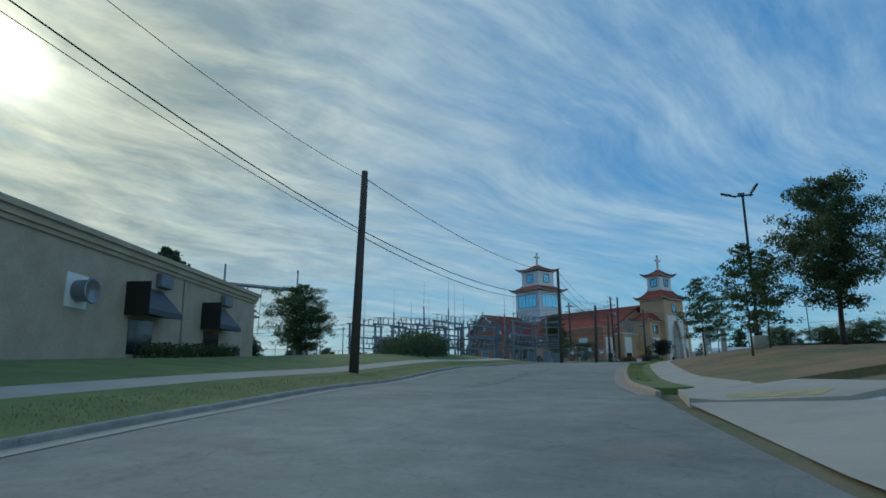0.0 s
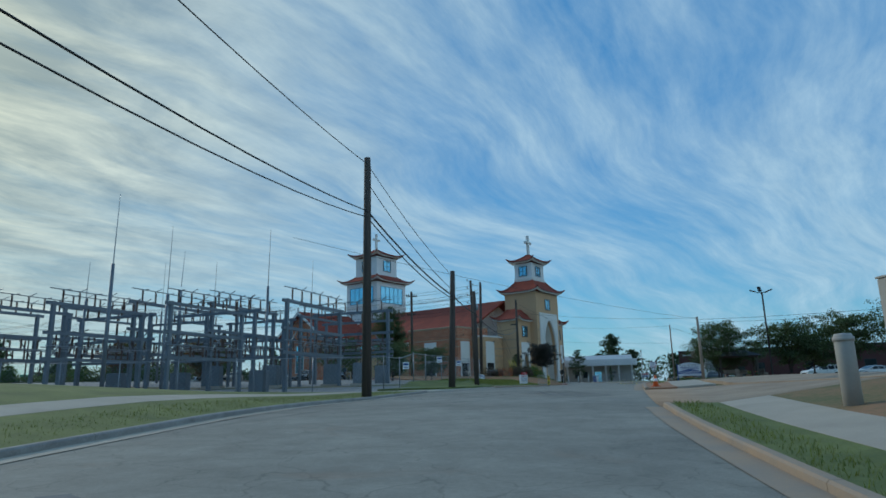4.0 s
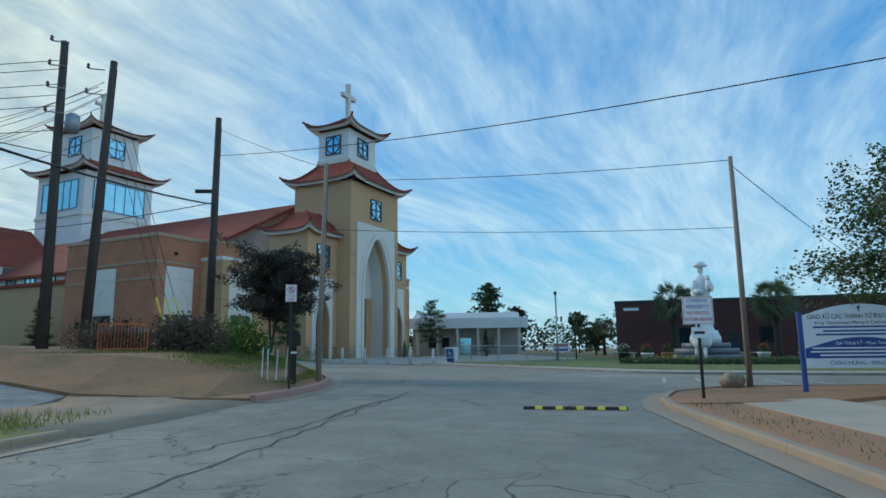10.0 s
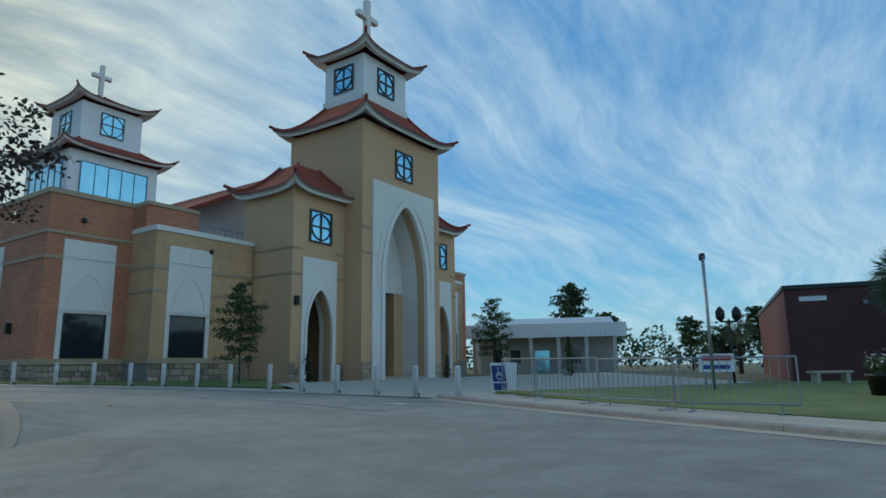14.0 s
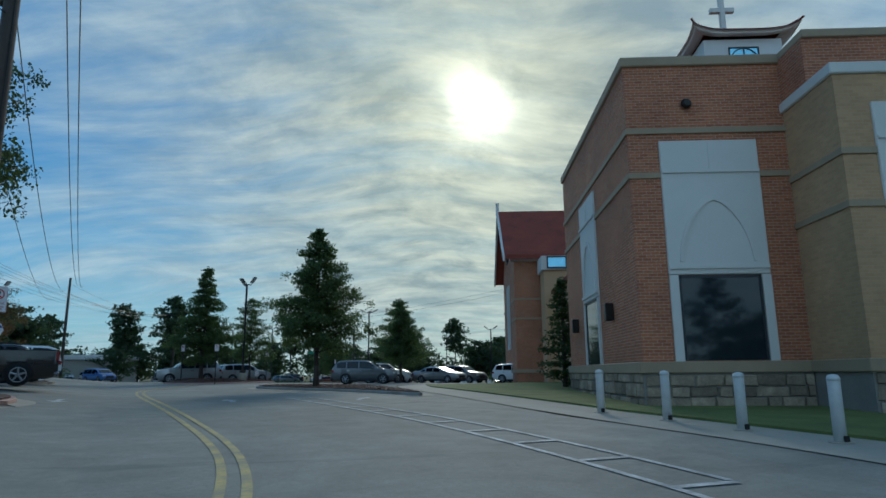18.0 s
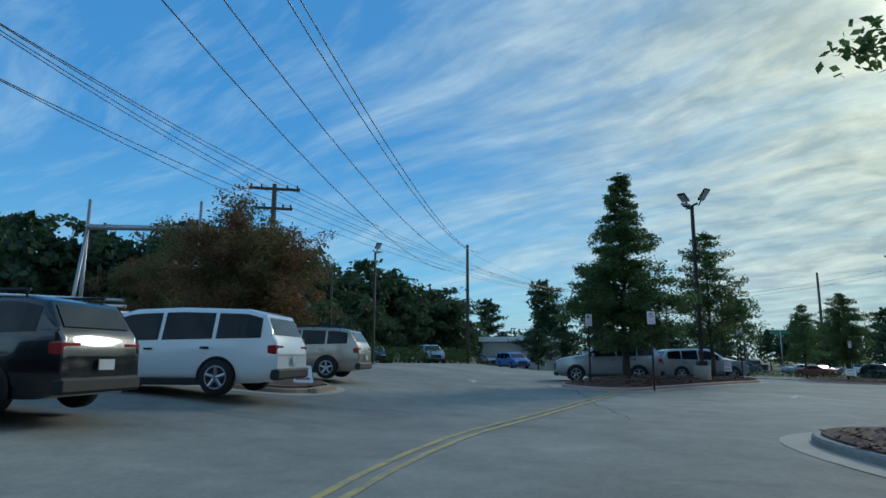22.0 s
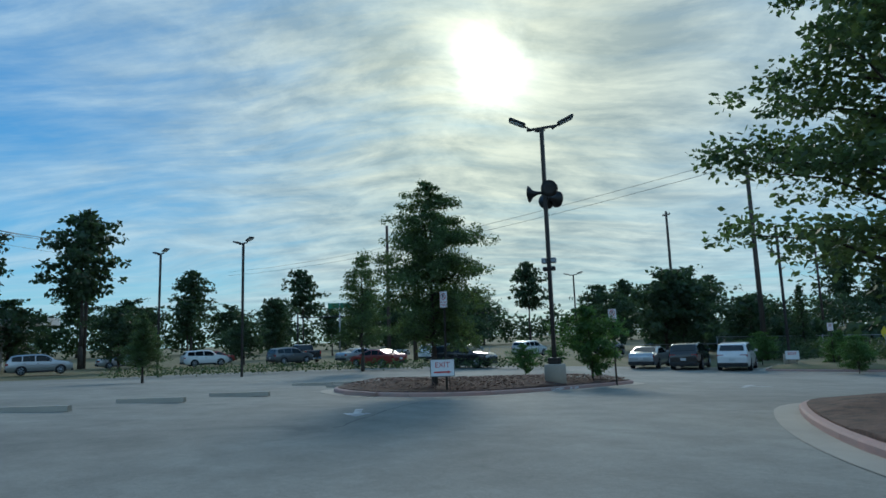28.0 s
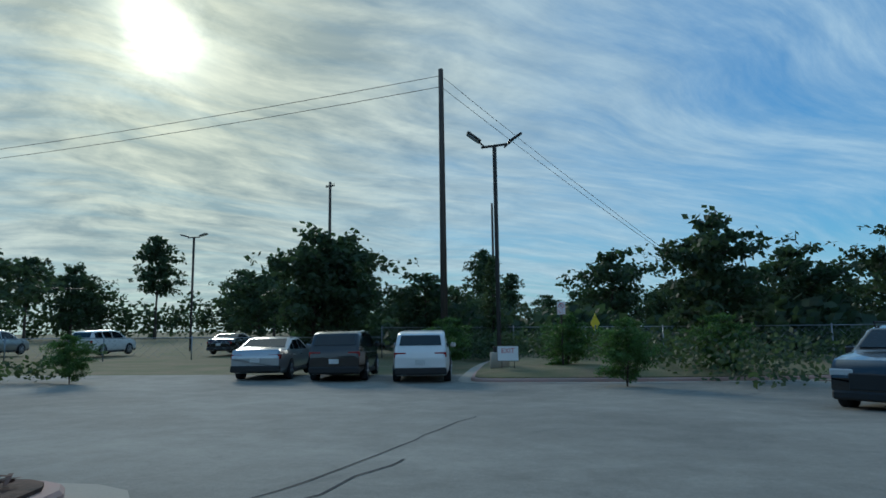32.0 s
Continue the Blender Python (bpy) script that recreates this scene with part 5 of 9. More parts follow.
def make_tree(name, seed, h, r, trunk_r, clear, form, leaf, leaves=5200, size=0.17, limbs=34, stems=1, label="", category="tree", rise=(0.05, 0.55)):
    """A tapered trunk with limbs and a ragged crown. form(s): the crown's half-width from its foot (0) to its tip (1)."""
    rnd = random.Random(seed)
    top = thing(name, 0, 0, 0, 0, label, category)
    wood, crown = bmesh.new(), bmesh.new()
    ends = []
    for st in range(stems):
        lean = Vector((rnd.uniform(-0.25, 0.25), rnd.uniform(-0.25, 0.25), 0)) * (2.2 if stems > 1 else 0.35)
        pts = [Vector((0, 0, -0.25))]
        for i in range(1, 8):
            s = i / 7
            pts.append(Vector((lean.x * s * h * 0.25 + rnd.uniform(-0.05, 0.05) * h * 0.1, lean.y * s * h * 0.25 + rnd.uniform(-0.05, 0.05) * h * 0.1, h * 0.95 * s)))
        for i, (p, q) in enumerate(zip(pts, pts[1:])):
            tube(wood, p, q, trunk_r * (1.25 if i == 0 else 1 - i / 7.5) / (stems ** 0.5), trunk_r * (1 - (i + 1) / 7.5) / (stems ** 0.5), 8)
        for k in range(limbs // stems):
            s = (k + rnd.random()) / (limbs // stems)
            zz = clear + (h - clear) * s * 0.97
            f = zz / (h * 0.95) * 7
            i = min(6, int(f))
            base = pts[i].lerp(pts[i + 1], f - i)
            a = k * 2.4 + rnd.uniform(-0.5, 0.5)
            reach = r * form(s) * rnd.choice((0.62, 0.8, 0.95, 1.05, 1.22)) * rnd.uniform(0.92, 1.08)
            up = reach * rnd.uniform(*rise)
            tip = base + Vector((math.cos(a) * reach, math.sin(a) * reach, up))
            mid = base.lerp(tip, 0.5) + Vector((0, 0, reach * 0.10))
            br = max(0.012, trunk_r * 0.28 * (1 - s * 0.6))
            tube(wood, base, mid, br, br * 0.6, 5)
            tube(wood, mid, tip, br * 0.6, br * 0.2, 5)
            for u in (0.35, 0.55, 0.7, 0.82, 0.92, 1.02):
                p = base.lerp(mid, u * 2) if u < 0.5 else mid.lerp(tip, u * 2 - 1)
                ends.append((p + Vector((rnd.gauss(0, 1), rnd.gauss(0, 1), rnd.gauss(0, 0.6))) * reach * 0.09, 0.155 * reach * (1.5 - 0.85 * u) + 0.10))
        ends.append((pts[-1] + Vector((0, 0, 0.1)), 0.25))
        ends.append((pts[-1] + Vector((0, 0, h * 0.04)), 0.12))
    per = max(3, leaves // len(ends))
    leaf_cloud(crown, ends, rnd, per, size, 0.66)
    leaf_cloud(crown, [(c.lerp(Vector((0, 0, c.z)), 0.35), q * 0.8) for c, q in ends], rnd, max(2, per // 6), size * 1.3, 0.7)
    part("trunk", wood, "bark", top)
    part("crown", crown, leaf, top)
    return top


def cone(s):
    return 0.12 + 0.92 * (1 - s) ** 0.9 if s > 0.12 else 0.72 + 1.6 * s


def egg(s):
    return 0.45 + 0.6 * math.sin(math.pi * min(1, s * 0.9 + 0.08)) - 0.28 * s


def vase(s):
    return 0.45 + 0.6 * math.sin(math.pi * (0.15 + 0.72 * s))


def dome(s):
    return 0.35 + 0.72 * math.sqrt(max(0.0, 1 - (1.3 * s - 0.35) ** 2))


def place(ob, x, y, yaw=0.0, k=1.0, dz=0.0, label=""):
    ob.matrix_world = pose(x, y, gz(x, y) + dz, 0, 0, yaw) @ Matrix.Scale(k, 4)
    if label:
        ob["label"] = label
    return ob


def again(ob, x, y, yaw, k=1.0, dz=0.0, kz=None, label=""):
    c = copy_thing(ob, pose(0, 0, 0))
    c.matrix_basis = pose(x, y, gz(x, y) + dz, 0, 0, yaw) @ Matrix.Diagonal((k, k, kz or k, 1))
    if label:
        c["label"] = label
    return c


oak = make_tree("oak_tree", 3, 8.2, 2.45, 0.15, 1.7, cone, "leaf_oak", 34000, 0.112, 104, label="young oak with a dark green cone-shaped crown in a bed")
place(oak, -39.0, 38.8, 20, 0.97, 0.1)
oak2 = make_tree("oak_tree", 9, 9.2, 2.5, 0.16, 1.15, cone, "leaf_oak", 46000, 0.11, 116, rise=(-0.28, 0.35), label="full oak with low dark branches over a mulch bed")
place(oak2, -61.6, 36.0, 80, 0.98, 0.3)
open_oak = make_tree("oak_tree", 27, 8.0, 2.6, 0.12, 1.6, cone, "leaf_oak", 17000, 0.115, 62, label="slender open oak beside a lamp post")
place(open_oak, -66.9, 40.6, 140, 0.92, 0.25)
again(open_oak, -73.6, 58.0, 150, 1.30, kz=1.20, label="broad open oak beside parked cars")
droop = make_tree("oak_tree", 15, 7.9, 2.3, 0.12, 1.5, egg, "leaf_oak", 44000, 0.10, 96, rise=(-0.30, 0.30), label="drooping young oak with gaps in its crown in an island")
droop.matrix_world = pose(-85.6, 54.1, gz(-85.6, 54.1) + 0.25, 0, 0, 200) @ Matrix.Diagonal((0.74, 0.74, 0.82, 1))
again(oak, -58.7, 51.7, 10, 0.86, label="small oak beside the church walk")
again(oak, -78.5, 90, 10, 0.8)
again(oak, -105, 46, 40, 0.45)
again(open_oak, -111, 60.1, 80, 1.05)
sap = make_tree("young_tree", 21, 5.0, 1.35, 0.05, 1.1, egg, "leaf_dark", 5200, 0.11, 36, label="thin young tree with sparse leaves by the church wall")
place(sap, -11.0, 43.0, 0, 0.98)
again(sap, 0.9, 70, 60, 1.35, label="small dark tree beside the church")
again(sap, 0.6, -68.0, 30, 1.05, label="small street tree on the dry slope")
again(sap, 2.6, -79.5, 100, 1.1)
again(sap, 4.0, -72.5, 170, 1.15)
again(sap, 1.6, -61.0, 240, 0.8)
maple = make_tree("maple_tree", 31, 7.6, 3.1, 0.16, 1.6, egg, "leaf_dark", 30000, 0.12, 80, label="dark green maple in a kerbed island")
maple.matrix_world = pose(-28.9, 24.6, gz(-28.9, 24.6) + 0.25) @ Matrix.Diagonal((0.95, 0.95, 1.36, 1))
again(maple, 7.6, -72.5, 70, 1.0, kz=1.25, label="tall dark tree on the slope")
again(maple, 11.5, -79, 130, 1.1)
again(maple, -36.3, -59.7, 10, 1.1, dz=-1.1, label="dark broadleaf tree beside the substation")
red = make_tree("crape_myrtle", 41, 5.6, 3.0, 0.12, 0.7, dome, "leaf_red", 46000, 0.11, 92, stems=3, label="crape myrtle with reddening leaves in an island")
red.matrix_world = pose(-56.8, 21.0, gz(-56.8, 21.0)) @ Matrix.Diagonal((0.98, 0.98, 1.0, 1))
again(red, -63.5, 12.5, 120, 0.9)
plum = make_tree("purple_plum", 51, 4.8, 2.3, 0.10, 1.3, vase, "leaf_purple", 26000, 0.12, 76, stems=2, label="dark purple-leaved tree at the corner bed")
place(plum, -6.9, 19.9, 0, 0.78, 0.85)
myrtle = make_tree("myrtle_tree", 61, 5.2, 3.1, 0.13, 1.2, vase, "leaf_dark", 12500, 0.16, 64, stems=3, label="spreading dark green myrtle beside the gravel lot")
place(myrtle, 23.0, 9.5, 0, 0.9)
big_myrtle = make_tree("myrtle_tree", 64, 6.3, 3.5, 0.13, 0.8, dome, "leaf_dark", 34000, 0.125, 96, stems=4, label="rounded crape myrtle with pale blossoms by the gazebo")
rb = random.Random(8)
bloom = bmesh.new()
for _ in range(700):
    a, e = rb.uniform(0, 6.283), rb.uniform(0.0, 1.4)
    c = Vector((math.cos(a) * math.cos(e) * 3.5, math.sin(a) * math.cos(e) * 3.5, 3.0 + math.sin(e) * 3.2)) * rb.uniform(0.9, 1.02)
    for _k in range(3):
        d = Vector((rb.uniform(-1, 1), rb.uniform(-1, 1), rb.uniform(-1, 1))) * 0.07
        bloom.faces.new([bloom.verts.new(c + d + Vector(o) * 0.05) for o in ((1, 0, 0.3), (0, 1, -0.2), (-1, 0, 0.2), (0, -1, 0.4))])
tagged(part("blossom", bloom, "flower_white", big_myrtle, "pale blossoms strewn over the crown"), kind="stuff")
place(big_myrtle, 12.7, 7.7, 0, 0.88)
again(myrtle, 19.5, 6.5, 70, 1.0)
again(myrtle, 24.5, 3.5, 130, 1.05)
again(myrtle, 30, 0.5, 200, 1.1)
again(myrtle, 37, -2.0, 20, 1.1)
for i, (x, y, k) in enumerate(((-24.5, 7.5, 0.75), (-20.5, 11.5, 0.7), (-33, 12, 0.85), (-28, 23, 0.7))):
    again(myrtle, x, y, 50 * i, k, label="dark shrub-like tree behind the chain-link fence")
birch = make_tree("dogwood", 71, 3.6, 1.7, 0.05, 0.25, egg, "leaf_fresh", 9000, 0.13, 48, stems=3, label="bushy young tree with fresh green leaves in a bed")
birch.matrix_world = pose(-86.9, 61.2, gz(-86.9, 61.2) + 0.25) @ Matrix.Diagonal((0.70, 0.70, 0.74, 1))
for i, (x, y, k) in enumerate(((-99, 66, 0.7), (-103, 71, 0.6), (-88.6, 80, 0.8), (-92.2, 84, 0.9), (-96, 80, 0.7), (-87, 85.5, 0.9), (-99, 86, 0.9), (-72, 3, 0.9), (-66.5, 8, 0.8), (-83, 13, 0.9))):
    again(birch, x, y, 40 * i, k * 0.68, label="scrubby green bush along the car park's edge")
cypress = make_tree("juniper", 81, 5.4, 1.0, 0.10, 0.2, cone, "leaf_dark", 6000, 0.115, 70, label="narrow dark evergreen tree by the car park")
place(cypress, -100.5, 93, 0, 1.1)
again(cypress, -33.8, 49.8, 0, 1.25, kz=1.02, label="narrow dark evergreen against the church wall")
again(cypress, -25.9, 50.5, 30, 0.95, label="narrow dark evergreen against the church wall")
again(cypress, 6.5, 62, 40, 0.55)
again(cypress, -9.6, 49.3, 40, 0.35, label="small evergreen beside the side arch")
again(cypress, -2.2, 56.2, 90, 0.3)
pine = make_tree("pine_tree", 91, 15, 4.2, 0.24, 6.0, egg, "leaf_pine", 2800, 0.58, 44, label="tall dark pine in the wood behind the car park")
place(pine, -95, -6, 0, 1.0)
wood = make_tree("broadleaf_tree", 95, 9, 4.6, 0.22, 1.2, egg, "leaf_pine", 2500, 0.52, 44, label="dark broadleaf tree at the edge of the wood")
place(wood, -84, 9, 0, 0.9)
rnd = random.Random(12)
far = []
for i in range(26):
    far.append((pine, -100 - i * 5.2 + rnd.uniform(-2, 2), -22 + i * 1.0 + rnd.uniform(-6, 6), rnd.uniform(0.75, 1.15)))
for i in range(16):
    far.append((pine, -70 - i * 4 + rnd.uniform(-2, 2), -40 + rnd.uniform(-8, 4), rnd.uniform(0.9, 1.2)))
for i in range(12):
    far.append((wood, -96 - i * 7 + rnd.uniform(-2, 2), 6 + i * 0.8 + rnd.uniform(-3, 3), rnd.uniform(0.5, 0.85)))
for i in range(30):
    far.append((wood if i % 3 else pine, -228 + rnd.uniform(-14, 14) + i * 2.2, 10 + i * 8 + rnd.uniform(-4, 4), rnd.uniform(0.9, 1.35)))
for i in range(22):
    far.append((wood, -150 + i * 6 + rnd.uniform(-3, 3), 215 + rnd.uniform(-16, 16) - i * 3, rnd.uniform(0.8, 1.2)))
for x, y, k in ((-112, 92, 0.95), (-120, 100, 0.9), (-133, 103, 0.75), (-108, 100, 0.6), (-126, 76, 0.85), (-137, 72, 0.7), (-119, 73, 0.5), (-126, 30, 0.55), (-134, 44, 0.6), (-140, 56, 0.55), (-86, 104, 0.72), (-92, 108, 0.6), (-76, 108, 0.7), (-60, 112, 0.8)):
    far.append((wood, x, y, k))
for x, y, k in ((12, 108, 0.75), (18, 112, 0.6), (26, 98, 0.5), (34, 96, 0.55), (42, 88, 0.5), (9, 116, 0.6)):
    far.append((pine, x, y, k))
for x, y, k in ((22, 74, 0.5), (28, 70, 0.45), (34, 72, 0.5), (60, 20, 0.8), (58, 8, 0.8), (55, -8, 0.8), (52, -26, 0.9), (40, -60, 0.8), (36, -85, 0.9), (30, -100, 1.0), (48, -45, 0.8), (-60, -85, 0.8), (-70, -70, 0.9), (-84, -55, 1.0)):
    far.append((wood, x, y, k))
for i in range(17):
    far.append((wood, -86 - i * 3.4 + rnd.uniform(-2, 2), -16 + i * 1.9 + rnd.uniform(-3, 3), rnd.uniform(1.25, 1.6)))
for x, y, k in ((-89.3, 96.8, 0.78), (-112, 90, 0.8), (-106, 94, 0.62), (-70, 100, 0.9), (-80, 110, 0.8), (-100, 112, 0.8)):
    far.append((wood, x, y, k))
for i in range(14):
    far.append((pine if i % 2 else wood, -138 - i * 3.2 + rnd.uniform(-3, 3), 26 + i * 5.0 + rnd.uniform(-4, 4), rnd.uniform(0.95, 1.3) * (0.85 if i < 4 else 0.5)))
for ob, x, y, k in far:
    again(ob, x, y, rnd.uniform(0, 360), k, kz=k * rnd.uniform(0.85, 1.15))


def far_woods(name, line, high, n, label, seed):
    """A distant belt of wood: clumped sprays of leaves over a line, with an uneven top."""
    rnd = random.Random(seed)
    bm = bmesh.new()
    pts = strip_points(line, 5.0)
    tops = [high * rnd.uniform(0.6, 1.1) for _ in pts]
    for _ in range(n):
        k = rnd.randrange(len(pts))
        a, q = rnd.uniform(0, 6.283), rnd.random() ** 0.5
        crown = tops[k] * (1 - 0.55 * q * q)
        x, y = pts[k][0] + math.cos(a) * q * 4.2, pts[k][1] + math.sin(a) * q * 4.2
        p = Vector((x, y, gz(x, y) + crown * rnd.random() ** 0.6))
        d = Vector((rnd.uniform(-1, 1), rnd.uniform(-1, 1), rnd.uniform(-0.5, 0.8))).normalized()
        u = d.orthogonal().normalized()
        l = rnd.uniform(0.5, 1.1)
        bm.faces.new([bm.verts.new(v) for v in (p, p + d * l * 0.5 + u * l * 0.4, p + d * l, p + d * l * 0.5 - u * l * 0.4)])
    return tagged(link(name, bm, "leaf_pine"), label, "woods", kind="stuff")


far_woods("distant_woods", [(-175, -60), (-215, 0), (-225, 60), (-215, 120), (-190, 165), (-150, 205), (-100, 230), (-60, 235)], 10.5, 34000, "distant belt of dark mixed woods", 41)
far_woods("distant_woods", [(-60, 150), (-20, 150), (20, 140), (60, 120)], 8.0, 7000, "distant belt of dark trees behind the halls", 42)
far_woods("near_scrub", [(-80, 100), (-92, 104), (-106, 100), (-118, 108), (-132, 112)], 3.6, 9000, "dark overgrown scrub beyond the exit", 43)


def make_palm():
    top = thing("palm_tree", 0, 0, 0, 0, "cabbage palm with a shaggy trunk and grey-green fans", "palm")
    rnd = random.Random(7)
    part("trunk", lathe(bmesh.new(), ((0.26, -0.2), (0.22, 1.0), (0.24, 3.0), (0.34, 3.7), (0.2, 4.2)), 10), "bark", top)
    fans = bmesh.new()
    for i in range(54):
        a, e = rnd.uniform(0, 6.283), rnd.uniform(-0.75, 1.25)
        d = Vector((math.cos(a) * math.cos(e), math.sin(a) * math.cos(e), math.sin(e)))
        stem = Vector((0, 0, 4.0)) + d * rnd.uniform(0.7, 1.0)
        tube(fans, (0, 0, 4.0), stem, 0.025, 0.012, 4)
        side = d.orthogonal().normalized()
        for k in range(13):
            b = (k - 6) / 6 * 1.25
            w = (d * math.cos(b) + side * math.sin(b)).normalized()
            tip = stem + w * rnd.uniform(0.75, 1.0) + Vector((0, 0, -0.30 * abs(math.sin(b)) - 0.15))
            n = w.cross(d.cross(side)).normalized() * 0.035
            fans.faces.new([fans.verts.new(v) for v in (stem - n * 0.3, stem.lerp(tip, 0.5) - n, tip, stem.lerp(tip, 0.5) + n)])
    part("frond_crown", fans, "leaf_palm", top)
    return top


palm = make_palm()
palm["group"] = "palms behind the statue"
place(palm, 19.6, 42.9, 0, 1.15)
again(palm, 27.0, 41.3, 70, 1.15)
again(palm, 22.5, 72, 30, 0.9)


def hedge(name, pts, w, h, leaf, n, label, size=0.10, seed=3, kind=""):
    rnd = random.Random(seed)
    bm = bmesh.new()
    pts = strip_points(pts, 0.5)
    for i in range(n):
        x, y = pts[rnd.randrange(len(pts))]
        a, rr = rnd.uniform(0, 6.283), math.sqrt(rnd.random())
        px, py = x + math.cos(a) * rr * w / 2, y + math.sin(a) * rr * w / 2
        z = gz(px, py) + 0.1 + rnd.random() * h * math.sqrt(max(0.05, 1 - rr * rr * 0.7))
        d = Vector((rnd.uniform(-1, 1), rnd.uniform(-1, 1), rnd.uniform(-0.4, 1))).normalized()
        s = d.orthogonal().normalized()
        k = size * rnd.uniform(0.6, 1.4)
        bm.faces.new([bm.verts.new(v) for v in (Vector((px, py, z)), Vector((px, py, z)) + d * k * 0.5 + s * k * 0.35, Vector((px, py, z)) + d * k, Vector((px, py, z)) + d * k * 0.5 - s * k * 0.35)])
    return tagged(link(name, bm, leaf), label, "hedge" if "hedge" in name else "plant", kind=kind)


hedge("box_hedge", [(11.5, 30.5), (14, 28.6), (17.5, 27.4), (22, 26.2)], 0.9, 0.42, "leaf_dark", 6000, "low clipped dark hedge before the statue")
hedge("flower_bed", [(13.5, 31.0), (16, 30.2)], 1.1, 0.5, "flower_yellow", 500, "bed of yellow flowers at the statue", 0.09, 4)
hedge("green_bed", [(12.8, 31.2), (16.2, 30.4), (22, 30)], 1.3, 0.42, "leaf_fresh", 3500, "low green planting at the statue", 0.10, 5)
hedge("corner_shrub", [(-7.4, 18.6), (-8.4, 19.4)], 1.7, 1.9, "leaf_fresh", 4600, "green and yellow shrub under the purple tree", 0.11, 6)
hedge("corner_bush", [(-8.8, 17.6), (-10.6, 18.2)], 1.6, 1.9, "leaf_dusk", 5200, "dull purple shrub in the corner bed", 0.12, 16)
hedge("corner_bush", [(-12.2, 19.2), (-14.5, 19.9)], 1.6, 1.7, "leaf_dusk", 3800, "dull purple shrub in the corner bed", 0.10, 7)
hedge("corner_bush", [(-8.0, 21.0), (-9.6, 22.6)], 1.5, 1.2, "leaf_dark", 3000, "dark shrub under the purple tree", 0.10, 8)
hedge("yellow_blossom", [(-7.2, 18.3), (-7.8, 18.8)], 0.9, 1.8, "flower_yellow", 260, "yellow blossoms on the corner shrub", 0.09, 9)
hedge("fence_hedge", [(-45, -3), (-52, 5), (-58, 8), (-70, 12)], 2.4, 2.0, "leaf_dark", 7000, "dark overgrown hedge behind the car park", 0.2, 10)
hedge("fence_hedge", [(-74, 14), (-84, 18), (-98, 24)], 2.2, 1.5, "leaf_dark", 5000, "low scrub along the car park's edge", 0.2, 11)
hedge("street_hedge", [(-117, 44), (-114, 58), (-104, 71)], 1.2, 0.7, "leaf_dark", 3000, "low shrubs along the road", 0.16, 12)
hedge("scrub", [(-84, 82), (-90, 88), (-97, 90), (-104, 94), (-80, 92)], 4.0, 1.6, "leaf_dark", 9000, "dark scrub behind the exit sign", 0.18, 13)
hedge("scrub", [(-22, -66), (-23, -58), (-28, -50), (-34, -46)], 3.6, 2.1, "leaf_pine", 14000, "dark scrub beside the substation", 0.18, 14)
hedge("shrub_row", [(-24, -90), (-27.5, -80)], 1.0, 0.8, "leaf_dark", 2500, "low shrubs along the beige building", 0.14, 15)


def grass_tufts(name, line, w, n, h, label, seed, dz=0.09):
    rnd = random.Random(seed)
    bm = bmesh.new()
    pts = strip_points(line, 0.4)
    for i in range(n):
        x, y = pts[rnd.randrange(len(pts))]
        x, y = x + rnd.uniform(-w, w) / 2, y + rnd.uniform(-w, w) / 2
        z = gz(x, y) + dz
        a, k = rnd.uniform(0, 6.283), h * rnd.uniform(0.4, 1.3)
        d = Vector((math.cos(a), math.sin(a), 0))
        p = Vector((x, y, z))
        bm.faces.new([bm.verts.new(v) for v in (p - d * 0.012, p + d * 0.012, p + Vector((d.y * k * 0.5, -d.x * k * 0.5, k)))])
    return tagged(link(name, bm, "grass_blade"), label, "grass", kind="stuff")


grass_tufts("tall_grass", offset_line(stretch(street_l, -20, 4), -3.0), 4.6, 26000, 0.15, "rough tufts of tall green grass on the verge", 1)
grass_tufts("verge_tufts", offset_line(stretch(street_l, -118, -33), -1.1), 1.6, 16000, 0.08, "blades of the mown verge", 2)
grass_tufts("verge_tufts", offset_line(stretch(street_r, -88, -48), 0.6), 0.8, 4500, 0.10, "blades of the grass strip", 3)
grass_tufts("clay_tufts", offset_line(stretch(street_r, -30, 7), 0.8), 0.8, 1800, 0.08, "sparse grass in the clay strip", 4)
grass_tufts("corner_tufts", [(-5.1, 12.6), (-4.9, 15.5), (-5.6, 18.6), (-7.4, 22)], 1.3, 9000, 0.10, "thin dry grass along the red kerb", 6, 0.30)
grass_tufts("corner_tufts", [(-7, 12.5), (-6.3, 16), (-7.5, 19.5), (-12, 15)], 2.2, 9000, 0.12, "sparse grass on the red clay", 5, 0.48)


